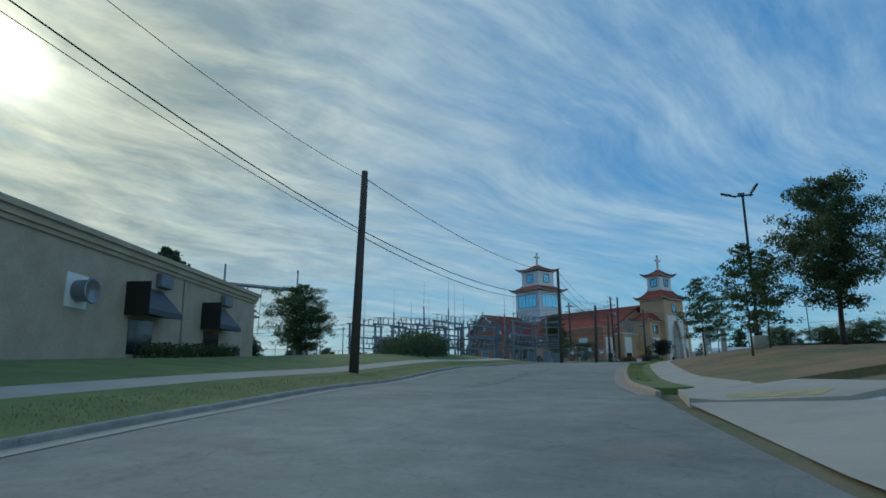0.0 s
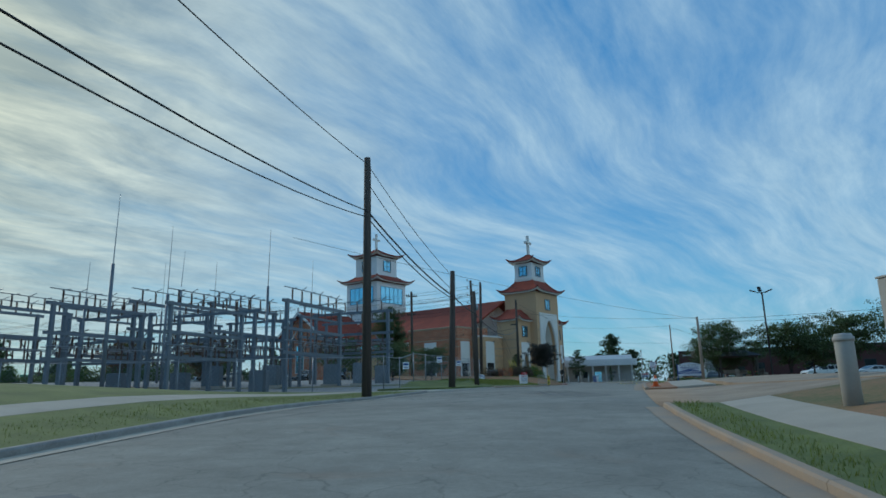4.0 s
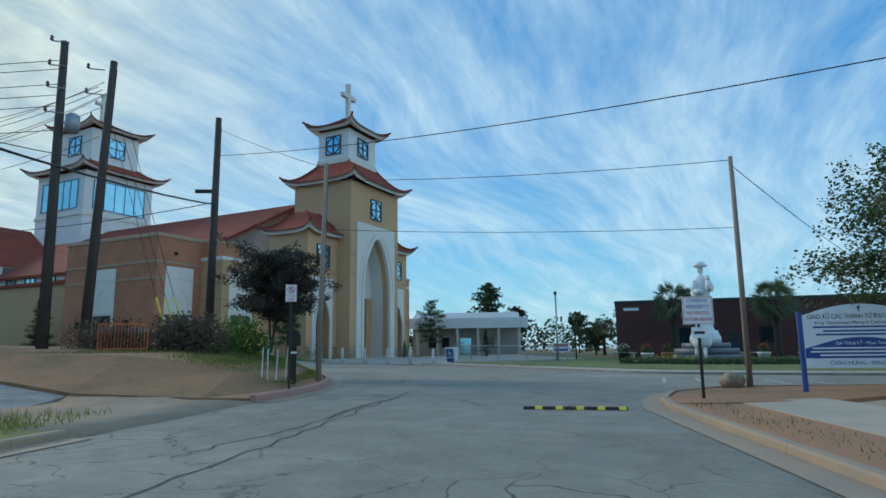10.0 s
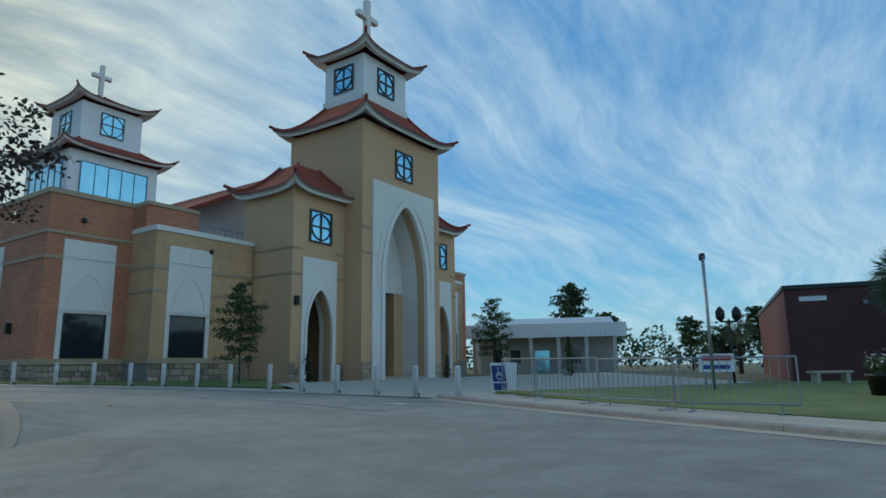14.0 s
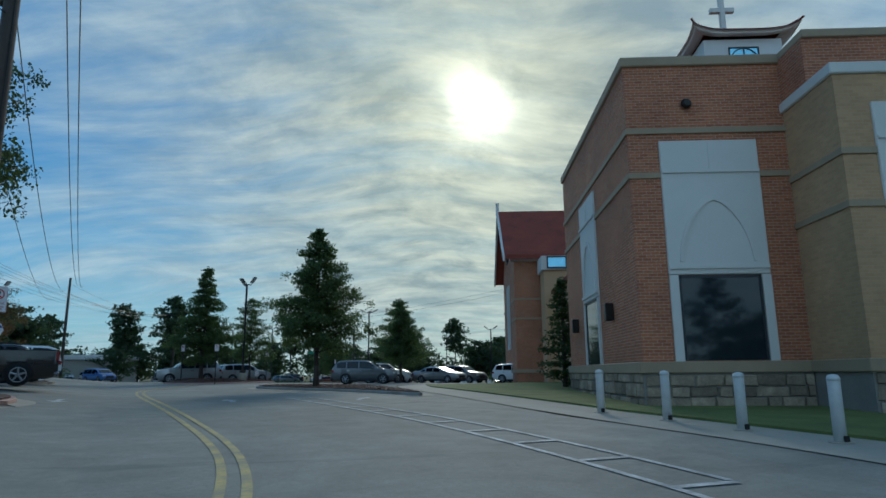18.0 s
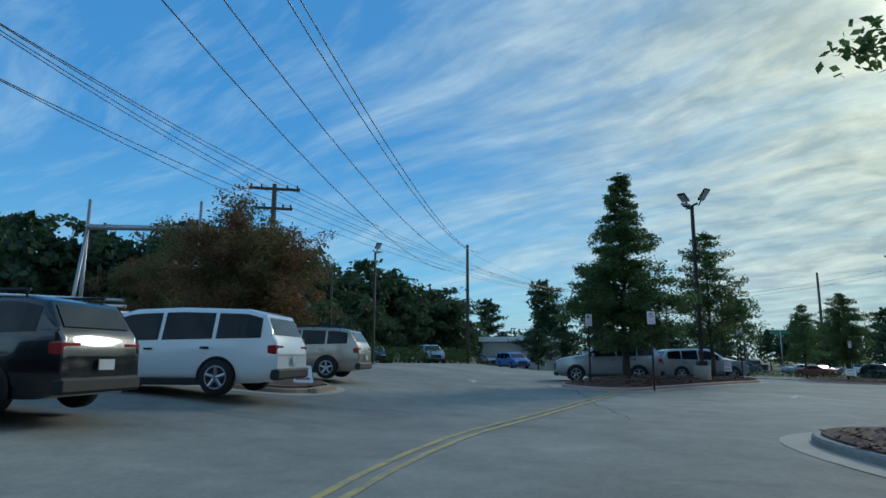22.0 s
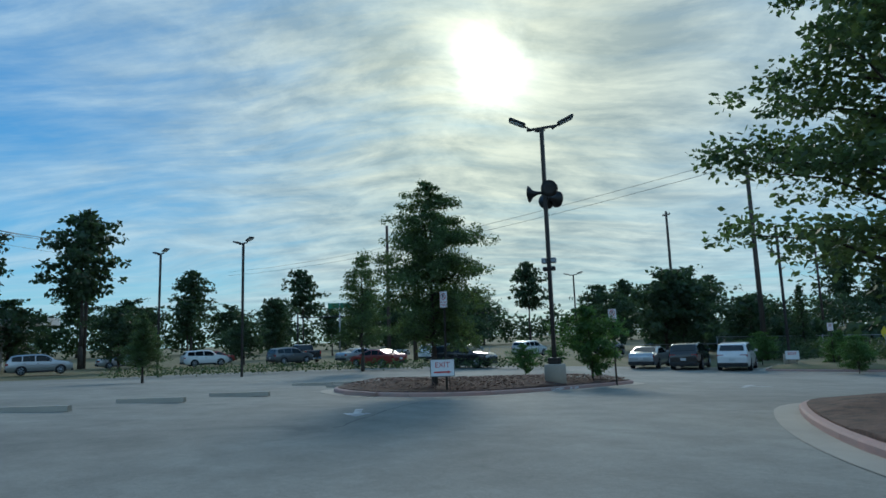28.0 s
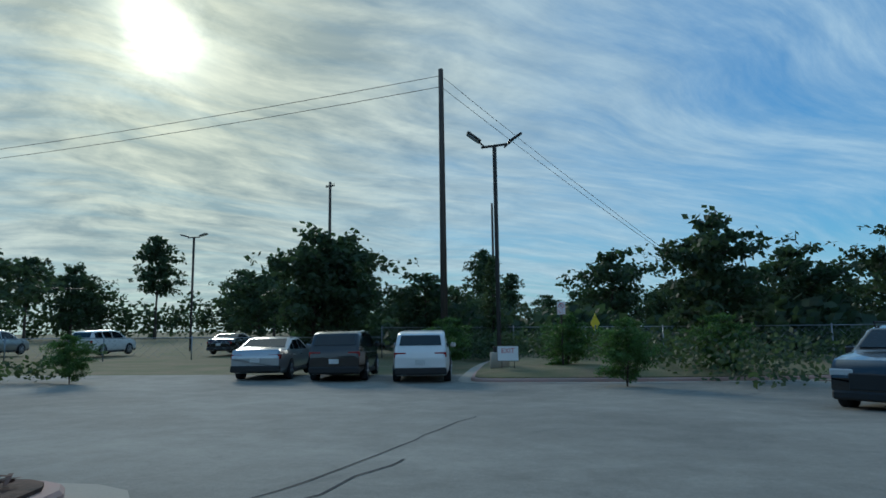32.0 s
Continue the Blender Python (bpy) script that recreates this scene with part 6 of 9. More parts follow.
def chips(name, outline_name, n, seed):
    """Loose bark chips strewn over a bed."""
    outline = ISLANDS[outline_name][0]
    rnd = random.Random(seed)
    cx, cy = sum(p[0] for p in outline) / len(outline), sum(p[1] for p in outline) / len(outline)
    rim = strip_points(smooth_line(list(outline) + [outline[0], outline[1]]), 0.6)
    bm = bmesh.new()
    for i in range(n):
        k = rnd.randrange(len(outline))
        (xa, ya), (xb, yb) = outline[k], outline[(k + 1) % len(outline)]
        u, v = rnd.random(), math.sqrt(rnd.random()) * 0.93
        x, y = cx + (xa + (xb - xa) * u - cx) * v, cy + (ya + (yb - ya) * u - cy) * v
        a, l = rnd.uniform(0, 3.14), rnd.uniform(0.03, 0.09)
        deep = min(math.hypot(x - px, y - py) for px, py in rim)
        p = Vector((x, y, gz(x, y) + 0.165 + FLAT.get(outline_name, 0.24) * min(1.0, max(0.0, deep - 0.15) / 1.3) + rnd.uniform(0, 0.03)))
        d, s = Vector((math.cos(a) * l, math.sin(a) * l, rnd.uniform(-0.02, 0.03))), Vector((-math.sin(a), math.cos(a), rnd.uniform(-0.4, 0.4))) * 0.016
        bm.faces.new([bm.verts.new(q) for q in (p - d - s, p + d - s, p + d + s, p - d + s)])
    tagged(link(name, bm, "mulch_chip"), "loose bark chips in the planting bed", "mulch", kind="stuff")


chips("bark_chips", "first_island", 9000, 1)
chips("bark_chips", "second_island", 5000, 2)
chips("bark_chips", "tree_island", 3500, 3)


# ---- vehicles ----
SHAPES = {  # length, width, height, contour (place along, height share), cabin glass from, to, beltline share, wheel radius, wheelbase share
    "sedan": (4.85, 1.84, 1.45, ((-1, .52), (-.985, .66), (-.93, .72), (-.66, .75), (-.32, .975), (-.05, 1.0), (.12, .985), (.50, .72), (.86, .63), (.97, .54), (1, .42)), -.62, .46, .66, .33, .58),
    "suv": (4.65, 1.86, 1.70, ((-1, .48), (-.985, .62), (-.95, .70), (-.84, .93), (-.70, .975), (-.2, 1.0), (.08, .985), (.20, .95), (.46, .69), (.88, .60), (.97, .52), (1, .40)), -.86, .42, .63, .36, .58),
    "minivan": (5.15, 2.0, 1.74, ((-1, .46), (-.985, .60), (-.96, .66), (-.88, .92), (-.74, .975), (-.2, 1.0), (.2, .98), (.34, .92), (.62, .64), (.9, .56), (.97, .48), (1, .38)), -.9, .58, .60, .35, .58),
    "pickup": (5.85, 2.05, 1.92, ((-1, .58), (-.995, .655), (-.30, .655), (-.27, .68), (-.22, .95), (-.1, .99), (.12, 1.0), (.20, .97), (.40, .67), (.90, .62), (.975, .55), (1, .40)), -.27, .36, .66, .41, .62),
}


def make_car(kind, paint, label, category="car", rails=False, scale=(1, 1, 1)):
    L, W, H, contour, g0, g1, belt, wr, wb = SHAPES[kind]
    L, W, H = L * scale[0], W * scale[1], H * scale[2]
    car = thing({"pickup": "pickup_truck", "minivan": "minivan", "suv": "sport_utility_car", "sedan": "sedan_car"}[kind], 0, 0, 0, 0, label, category)
    cy, cz = [c[0] for c in contour], [c[1] * H for c in contour]

    def top(s):
        return float(np.interp(s, cy, cz))

    def waist(s):
        return H * belt * (1 - 0.05 * s)

    def half(s):
        return W / 2 * (1 - 0.13 * max(0.0, abs(s) - 0.72) / 0.28 * 1.0)

    def side_x(s, z):
        w, b, t = half(s), min(waist(s), top(s)), top(s)
        if z <= b:
            return w * (0.965 + 0.035 * min(1.0, max(0.0, (z - 0.25) / 0.3))) * (1 - 0.02 * max(0.0, (z - 0.7 * b) / (0.3 * b)))
        return w * (0.98 - 0.20 * (z - b) / max(0.05, H - H * belt))

    stations = sorted(set([-1 + i / 16 for i in range(33)] + cy))
    bm = bmesh.new()
    rings = []
    for s in stations:
        t, b = top(s), min(waist(s), top(s) - 0.02)
        lift = 0.10 * max(0.0, (abs(s) - 0.86) / 0.14)
        zs = (0.24 + lift, 0.42 + lift * 0.6, 0.62 * b, b, b + (t - b) * 0.55, t - 0.035)
        half_ring = [(side_x(s, z) if i else side_x(s, z) * 0.93, z) for i, z in enumerate(zs)]
        half_ring.append((half_ring[-1][0] - 0.09, t))
        ring = [(-x, z) for x, z in half_ring] + [(x, z) for x, z in half_ring[::-1]]
        rings.append([bm.verts.new((x, s * L / 2, z)) for x, z in ring])
    for a, b in zip(rings, rings[1:]):
        for i in range(len(a) - 1):
            fc = bm.faces.new((a[i], b[i], b[i + 1], a[i + 1]))
            fc.smooth = True
        bm.faces.new((a[-1], b[-1], b[0], a[0]))
    bm.faces.new(rings[0])
    bm.faces.new(rings[-1][::-1])
    bmesh.ops.recalc_face_normals(bm, faces=bm.faces)
    body = part("body", bm, paint, car)
    # side glass, split by pillars
    cuts = {"sedan": (-.58, -.36, -.04, .40), "suv": (-.84, -.52, -.14, .36), "minivan": (-.88, -.50, -.06, .50), "pickup": (-.24, -.02, .31)}[kind]
    for sx in (-1, 1):
        for p, q in zip(cuts, cuts[1:]):
            g = bmesh.new()
            lo, hi = [], []
            for i in range(7):
                s = p + 0.015 + (q - p - 0.03) * i / 6
                zb = waist(s) + 0.03
                zt = max(zb + 0.02, top(s) - 0.10)
                lo.append(g.verts.new((sx * (side_x(s, zb) + 0.006), s * L / 2, zb)))
                hi.append(g.verts.new((sx * (side_x(s, zt) + 0.006), s * L / 2, zt)))
            for i in range(6):
                g.faces.new((lo[i], lo[i + 1], hi[i + 1], hi[i]))
            bmesh.ops.solidify(g, geom=g.faces[:], thickness=0.004)
            part("side_window", g, "glass_dark", car)
        m = bmesh.new()
        s = cuts[-1] - 0.06
        box(m, *sorted((sx * (half(s) + 0.01), sx * (half(s) + 0.20))), s * L / 2 - 0.06, s * L / 2 + 0.06, waist(s) + 0.02, waist(s) + 0.19, bevel=0.03)
        part("wing_mirror", m, paint, car)
        for p, q in zip(cuts[:-1], cuts[1:]):
            s = p + (q - p) * 0.15
            if kind == "pickup" or p > -0.6:
                hd = bmesh.new()
                x = side_x(s, waist(s) - 0.14)
                box(hd, *sorted((sx * (x - 0.01), sx * (x + 0.03))), s * L / 2 - 0.09, s * L / 2 + 0.09, waist(s) - 0.16, waist(s) - 0.12)
                part("door_handle", hd, "chrome", car)
        # lower cladding
        cl = bmesh.new()
        box(cl, *sorted((sx * (W / 2 - 0.06), sx * (W / 2 + 0.004))), -wb * L / 2 + wr * 1.15, wb * L / 2 - wr * 1.15, 0.20, 0.34, bevel=0.02)
        part("sill", cl, "trim_black", car)

    def slope_glass(name, s0, s1):
        g = bmesh.new()
        pts = []
        for s in (s0, s0 + (s1 - s0) * 0.5, s1):
            x = max(0.3, side_x(s, top(s) - 0.03) - 0.12)
            n = 0.012
            pts.append([g.verts.new((k * x, s * L / 2 + (n if s0 > 0 else -n), top(s) + n)) for k in (-1, -0.5, 0, 0.5, 1)])
        for a, b in zip(pts, pts[1:]):
            for i in range(4):
                g.faces.new((a[i], a[i + 1], b[i + 1], b[i]))
        bmesh.ops.recalc_face_normals(g, faces=g.faces)
        bmesh.ops.solidify(g, geom=g.faces[:], thickness=0.004)
        part(name, g, "glass_dark", car)

    slope_glass("windscreen", *{"sedan": (.15, .47), "suv": (.22, .43), "minivan": (.36, .59), "pickup": (.22, .38)}[kind])
    slope_glass("rear_window", *{"sedan": (-.63, -.36), "suv": (-.945, -.855), "minivan": (-.955, -.895), "pickup": (-.268, -.225)}[kind])
    r = -L / 2
    for sx in (-1, 1):
        zl = H * belt
        tl = bmesh.new()
        w = half(-0.97)
        if kind in ("suv", "minivan", "sedan"):
            box(tl, *sorted((sx * (w - 0.38), sx * (w + 0.015))), r - 0.01 + 0.03, r + 0.22, zl - 0.24, zl - 0.06, bevel=0.02)
        else:
            box(tl, *sorted((sx * (w - 0.16), sx * (w + 0.012))), r - 0.01, r + 0.10, zl - 0.42, zl - 0.06, bevel=0.02)
        part("tail_light", tl, "lamp_red", car)
        hl = bmesh.new()
        box(hl, *sorted((sx * (half(.95) - 0.42), sx * (half(.95) - 0.0))), L / 2 - 0.30, L / 2 - 0.015, 0.42 * H, 0.50 * H, bevel=0.02)
        part("headlight", hl, "lamp_clear", car)
    part("bumper", boxbm(-W / 2 * 0.90, W / 2 * 0.90, r - 0.05, r + 0.14, 0.30, 0.52, bevel=0.04), "chrome" if kind == "pickup" else "trim_black", car)
    part("bumper", boxbm(-W / 2 * 0.86, W / 2 * 0.86, L / 2 - 0.14, L / 2 + 0.04, 0.26, 0.44, bevel=0.04), "trim_black", car)
    part("grille", boxbm(-W * 0.26, W * 0.26, L / 2 - 0.05, L / 2 + 0.015, 0.46, 0.40 * H + 0.1, bevel=0.02), "trim_black", car)
    part("number_plate", boxbm(-0.16, 0.16, r - 0.065, r - 0.045, 0.62 if kind != "pickup" else 0.40, 0.77 if kind != "pickup" else 0.52), "plate", car)
    if kind == "pickup":
        bed = bmesh.new()
        y0, y1 = r + 0.10, -0.30 * L / 2 - 0.05
        box(bed, -W / 2 + 0.13, W / 2 - 0.13, y0, y1, H * .655 + 0.002, H * .655 + 0.012)
        part("bed_cover", bed, "trim_black", car)
    if rails:
        for sx in (-1, 1):
            t = bmesh.new()
            x = sx * (side_x(-.1, H) + 0.02)
            tube(t, (x, -.72 * L / 2, H + 0.03), (x, .05 * L / 2, H + 0.05), 0.022, n=6)
            for s in (-.70, -.3, .04):
                tube(t, (x, s * L / 2, top(s) - 0.05), (x, s * L / 2, H + 0.04), 0.018, n=5)
            part("roof_rail", t, "trim_black", car)
    for sx in (-1, 1):
        for sy in (-1, 1):
            wx, wy = sx * (W / 2 - 0.10), sy * wb * L / 2 + 0.02 * L
            a = bmesh.new()
            n = 18
            for i in range(n):
                b0, b1 = math.pi * (-0.06 + 1.12 * i / n), math.pi * (-0.06 + 1.12 * (i + 1) / n)
                for ra, rb in ((wr * 0.3, wr * 1.17),):
                    q = [(ra, b0), (rb, b0), (rb, b1), (ra, b1)]
                    a.faces.new([a.verts.new((sx * (W / 2 + 0.006), wy + rr * math.cos(bb), wr + rr * math.sin(bb))) for rr, bb in q])
            bmesh.ops.solidify(a, geom=a.faces[:], thickness=0.01)
            part("wheel_arch", a, "trim_black", car)
            wheel = new("wheel")
            wheel.parent = car
            wheel.matrix_local = pose(wx, wy, wr, 0, 90 if sx > 0 else -90, 0)
            tyre = lathe(bmesh.new(), ((wr * 0.62, -0.11), (wr * 0.95, -0.10), (wr, -0.06), (wr, 0.09), (wr * 0.95, 0.125), (wr * 0.64, 0.13)), 22)
            part("tyre", tyre, "rubber", wheel)
            rim = bmesh.new()
            lathe(rim, ((wr * 0.62, 0.05), (wr * 0.66, 0.132), (wr * 0.58, 0.136), (wr * 0.56, 0.07)), 20)
            for k in range(5):
                b = 2 * math.pi * k / 5
                d = Vector((math.cos(b), math.sin(b), 0))
                tube(rim, d * wr * 0.10 + Vector((0, 0, 0.11)), d * wr * 0.60 + Vector((0, 0, 0.12)), 0.045, 0.035, 6)
            lathe(rim, ((wr * 0.16, 0.06), (wr * 0.16, 0.135), (0.01, 0.14)), 12)
            part("rim", rim, "rim", wheel)
    return car


def park(car, x, y, yaw, k=1.0):
    car.matrix_world = pose(x, y, gz(x, y) + 0.005, 0, 0, yaw) @ Matrix.Scale(k, 4)
    return car


# yaw: where the bonnet points, anticlockwise from +y
pickup = park(make_car("pickup", "car_black", "black crew-cab pickup truck parked nose-in", "truck", scale=(1.0, 1.0, 1.04)), -36.6, 25.2, 188, 1.0)
park(make_car("suv", "car_blue", "dark blue crossover car parked facing the aisle"), -32.9, 23.7, 2, 1.0)
dark_suv = park(make_car("suv", "car_black", "black sport utility car parked nose-in", rails=True), -41.75, 24.65, 181, 0.97)
van = park(make_car("minivan", "car_white", "white minivan parked beside an island"), -46.5, 24.95, 184, 1.03)
lexus = park(make_car("suv", "car_champagne", "champagne sport utility car parked nose-in", rails=True), -53.65, 24.75, 183, 0.96)
fourr = park(make_car("suv", "car_silver", "silver sport utility car behind the mulch island", rails=True, scale=(1.03, 1.0, 1.04)), -66.35, 35.5, 183, 1.06)
hilander = park(make_car("suv", "car_silver", "silver crossover car parked behind a lamp post", scale=(1.03, 1, 1.0)), -71.1, 40.75, 12, 1.02)
rav = park(make_car("suv", "car_grey", "grey crossover car parked by the church walk"), -52.75, 46.3, -28)


def car_again(src, x, y, yaw, label=""):
    c = copy_thing(src, pose(x, y, gz(x, y) + 0.005, 0, 0, yaw))
    if label:
        c["label"] = label
    return c


camry = park(make_car("sedan", "car_silver", "silver sedan parked at the far kerb"), -100.8, 77.2, 33)
park(make_car("suv", "car_black", "black crossover car parked at the far kerb"), -98.3, 78.3, 33)
white_suv = park(make_car("suv", "car_white", "white crossover car parked at the far kerb"), -95.7, 79.5, 33)
park(make_car("suv", "car_black", "black sport utility car parked under the oak", rails=True), -65.7, 52.9, -30, 1.02)
wsuv = car_again(white_suv, -60.6, 51.0, -30, "white sedan-like crossover beside the oak")
car_again(dark_suv, -68.7, 55.2, -30, "black sport utility car beside the island")
car_again(camry, -63.1, 52.0, -30, "silver sedan parked beside the aisle")
red_car = park(make_car("sedan", "car_red", "dull red sedan waiting on the far side"), -116, 63, 118)
park(make_car("suv", "car_black", "black sport utility car by the road"), -109.2, 67.3, -55)
black_sedan = park(make_car("sedan", "car_black", "black sedan parked by the hedge"), -86, 17.5, -68)
car_again(hilander, -93, 21, -65, "silver crossover by the hedge")
park(make_car("minivan", "car_brightblue", "bright blue van parked far off", "van"), -104, 28, -60)
for i, (src, x, y, yaw) in enumerate(((rav, -63, 60, -62), (camry, -60, 56, -60), (white_suv, -56, 62, -60), (rav, -61, 66, -60), (black_sedan, -56, 70, -60), (camry, -66, 74, -60), (white_suv, -62, 79, -60), (hilander, -58, 76, -60),
                                      (white_suv, -123, 72, 20), (camry, -130, 66, 20), (rav, -135, 60, 20), (white_suv, -126, 84, 25), (hilander, -133, 80, 30), (camry, -142, 74, 20), (black_sedan, -120, 90, 30), (white_suv, -140, 52, 10), (rav, -146, 62, 10), (camry, -144, 44, 10), (hilander, -132, 38, 10), (red_car, -150, 54, 10), (white_suv, -128, 26, -70), (camry, -136, 22, -70), (rav, -144, 20, -70), (pickup, -138, 62, 100), (white_suv, 28, 20, 100), (camry, 33, 18, 100))):
    car_again(src, x, y, yaw)
# cars at the right edge of the exit lane
car_again(dark_suv, -81.7, 77.4, 160, "black sport utility car beside the exit lane")
car_again(rav, -77.6, 80.0, 120, "grey crossover beside the exit lane")


# ---- poles, lamps and cables ----
def wire(p, q, sag, r=0.016, label="thin black overhead power cable", category="cable"):
    p, q = Vector(p), Vector(q)
    curve = bpy.data.curves.new("cable", "CURVE")
    curve.dimensions, curve.bevel_depth, curve.bevel_resolution = "3D", r, 1
    sp = curve.splines.new("POLY")
    n = 16
    sp.points.add(n)
    for i in range(n + 1):
        s = i / n
        c = p.lerp(q, s) - Vector((0, 0, sag * 4 * s * (1 - s)))
        sp.points[i].co = (*c, 1)
    curve.materials.append(MATS["black_metal"])
    ob = new("overhead_cable", curve)
    return tagged(ob, label, category, "overhead cables")


def wood_pole(x, y, z1, r=0.15, lean=(0, 0), arms=(), mat="wood_pole", label="dark weathered wooden utility pole", can=False, turn=0):
    z0 = gz(x, y)
    top = thing("utility_pole", x, y, z0, turn, label, "pole", "utility poles")
    h = z1 - z0
    part("shaft", tubebm((0, 0, -0.3), (lean[0], lean[1], h), r * 1.18, r * 0.78, 12), mat, top)
    for az, half in arms:
        arm = part("crossarm", boxbm(-half, half, -0.07, 0.07, az - z0 - 0.08, az - z0 + 0.08, bevel=0.02), mat, top)
        for k in (-0.9, -0.5, 0.5, 0.9):
            part("insulator", lathe(bmesh.new(), ((0.03, az - z0 + 0.08), (0.07, az - z0 + 0.13), (0.05, az - z0 + 0.18), (0.07, az - z0 + 0.22), (0.02, az - z0 + 0.30)), 8), "insulator", arm).location = (k * half, 0, 0)
    if can:
        c = part("transformer", lathe(bmesh.new(), ((0.20, 0), (0.28, 0.04), (0.28, 0.72), (0.22, 0.80), (0.1, 0.86)), 14), "galvanised", top, "grey pole transformer")
        c.location = (0.42, 0, h - 4.2)
        part("bracket", boxbm(0.05, 0.42, -0.04, 0.04, h - 3.8, h - 3.7), "galvanised", top)
    part("ground_wire", tubebm((r * 1.1, 0, 0), (r * 0.85 + lean[0], lean[1], h - 0.4), 0.012, 0.012, 4), "black_metal", top)
    return top


wood_pole(-14.5, -86.9, gz(-14.5, -86.9) + 9.8, 0.20, lean=(0.35, 0.1))
wood_pole(-14.6, -39.5, 10.8, 0.19)
wood_pole(-12.9, -24.8, 7.9, 0.20, lean=(0.25, 0))
wood_pole(-11.8, -19.1, 7.3, 0.16)
pC = wood_pole(-15.8, 19.3, 14.7, 0.20, can=True, lean=(-0.3, 0.2))
pD = wood_pole(-15.2, 21.2, 14.7, 0.20, lean=(0.3, 0.2))
for pl, hs in ((pC, (14.0, 12.9, 11.9, 10.8)), (pD, (13.6, 12.4))):
    for hh in hs:
        part("side_arm", tubebm((0, 0, hh - 0.4), (-0.75, 0, hh - 0.32), 0.03, 0.03, 5), "galvanised", pl)
        part("insulator", lathe(bmesh.new(), ((0.03, 0), (0.08, 0.05), (0.05, 0.12), (0.08, 0.18), (0.02, 0.26)), 8), "insulator", pl).location = (-0.75, 0, hh - 0.32)
pE = wood_pole(-10.0, 21.5, 12.0, 0.17)
part("service_box", boxbm(-0.9, -0.1, -0.06, 0.06, 7.55, 7.72, bevel=0.02), "black_metal", pE)
wood_pole(-26.1, 27.1, 14.7, 0.20, arms=((14.0, 0.9), (11.2, 0.7)), turn=30, mat="wood_pole")
wood_pole(-4.15, 14.8, 7.9, 0.085, lean=(0.1, 0.35), mat="wood_pale", label="thin leaning pale wooden pole at the kerb")
wood_pole(8.3, 10.7, 6.75, 0.075, mat="wood_pale", label="thin pale wooden pole beside the church sign")
wood_pole(9.8, 3.7, 6.9, 0.14, mat="wood_pale", label="stout pale wooden pole beside the gravel lot")
pT = wood_pole(-67.8, 16.6, 12.5, 0.17, arms=((12.2, 1.5), (11.0, 1.1)), turn=113)
part("conduit", tubebm((0.2, 0.05, 0), (0.17, 0.05, 7.0), 0.06, 0.06, 8), "galvanised", pT)
wood_pole(-96.6, 24.1, 13.6, 0.17)
pV = wood_pole(-53.7, 9.4, 13.6, 0.22, mat="galvanised", label="grey steel pole with a tall lightning rod")
part("lightning_rod", tubebm((0, 0, 12.4), (0.1, 0.2, 17.2), 0.05, 0.02, 6), "galvanised", pV)
wood_pole(-129.3, 69.0, 14.1, 0.18)
wood_pole(-127.3, 71.1, 10.6, 0.20)
wood_pole(-102.9, 91.5, 17.0, 0.19)
wood_pole(-141.0, 121.0, 21.0, 0.22, arms=((20.4, 0.8),))
wood_pole(-110.0, 110, 12.5, 0.12)
wood_pole(-82, 8, 11.5, 0.14)
wood_pole(-90, 12, 11.0, 0.14)
wood_pole(-150, 40, 15, 0.18, arms=((14.4, 1.2), (13.0, 1.2), (11.6, 1.2)))
Z0 = gz(-14.5, -86.9) + 9.8
for (p, q, sag, r) in (((-12, -135, 17.5), (-14.2, -86.9, Z0 - 0.3), 3.35, 0.012), ((-12, -135, 13.0), (-14.2, -86.9, Z0 - 3.0), 1.7, 0.022), ((-12, -135, 12.3), (-14.2, -86.9, Z0 - 3.2), 1.7, 0.012),
                       ((-14.2, -86.9, Z0 - 0.3), (-14.6, -39.5, 10.5), 1.1, 0.018), ((-14.2, -86.9, Z0 - 3.0), (-14.6, -39.5, 8.2), 1.3, 0.024), ((-14.2, -86.9, Z0 - 3.3), (-14.6, -39.5, 7.9), 1.5, 0.02),
                       ((-14.6, -39.5, 10.5), (-12.7, -24.8, 7.6), 0.3, 0.018), ((-14.6, -39.5, 8.2), (-12.7, -24.8, 6.2), 0.3, 0.045), ((-14.6, -39.5, 7.9), (-12.7, -24.8, 6.0), 0.4, 0.03), ((-14.6, -39.5, 9.6), (-12.7, -24.8, 6.6), 0.4, 0.02),
                       ((-23.5, -26.6, 10.5), (9.7, 3.7, 6.7), 0.5, 0.012),
                       ((-12.7, -24.8, 6.2), (-11.8, -19.1, 5.6), 0.1, 0.04), ((-11.8, -19.1, 5.6), (-10.0, 21.5, 7.9), 1.2, 0.035), ((-11.8, -19.1, 5.3), (-15.5, 19.3, 9.5), 1.2, 0.02),
                       ((-10.0, 21.5, 11.5), (-3.85, 14.9, 7.6), 0.1, 0.012), ((-10.0, 21.5, 10.2), (9.7, 3.7, 6.8), 0.4, 0.014), ((-3.87, 14.9, 7.2), (8.3, 10.7, 6.65), 0.15, 0.010), ((8.3, 10.7, 4.65), (-3.87, 14.9, 5.45), 0.12, 0.009), ((9.7, 3.7, 6.6), (60, -6, 9.0), 0.8, 0.016), ((9.7, 3.7, 6.3), (60, -7, 8.2), 0.9, 0.014),
                       ((8.3, 10.7, 6.5), (20, 20, 4.0), 0.2, 0.012), ((-26.1, 27.1, 7.6), (-9.9, 21.4, 8.0), 0.3, 0.02)):
    wire(p, q, sag, r)
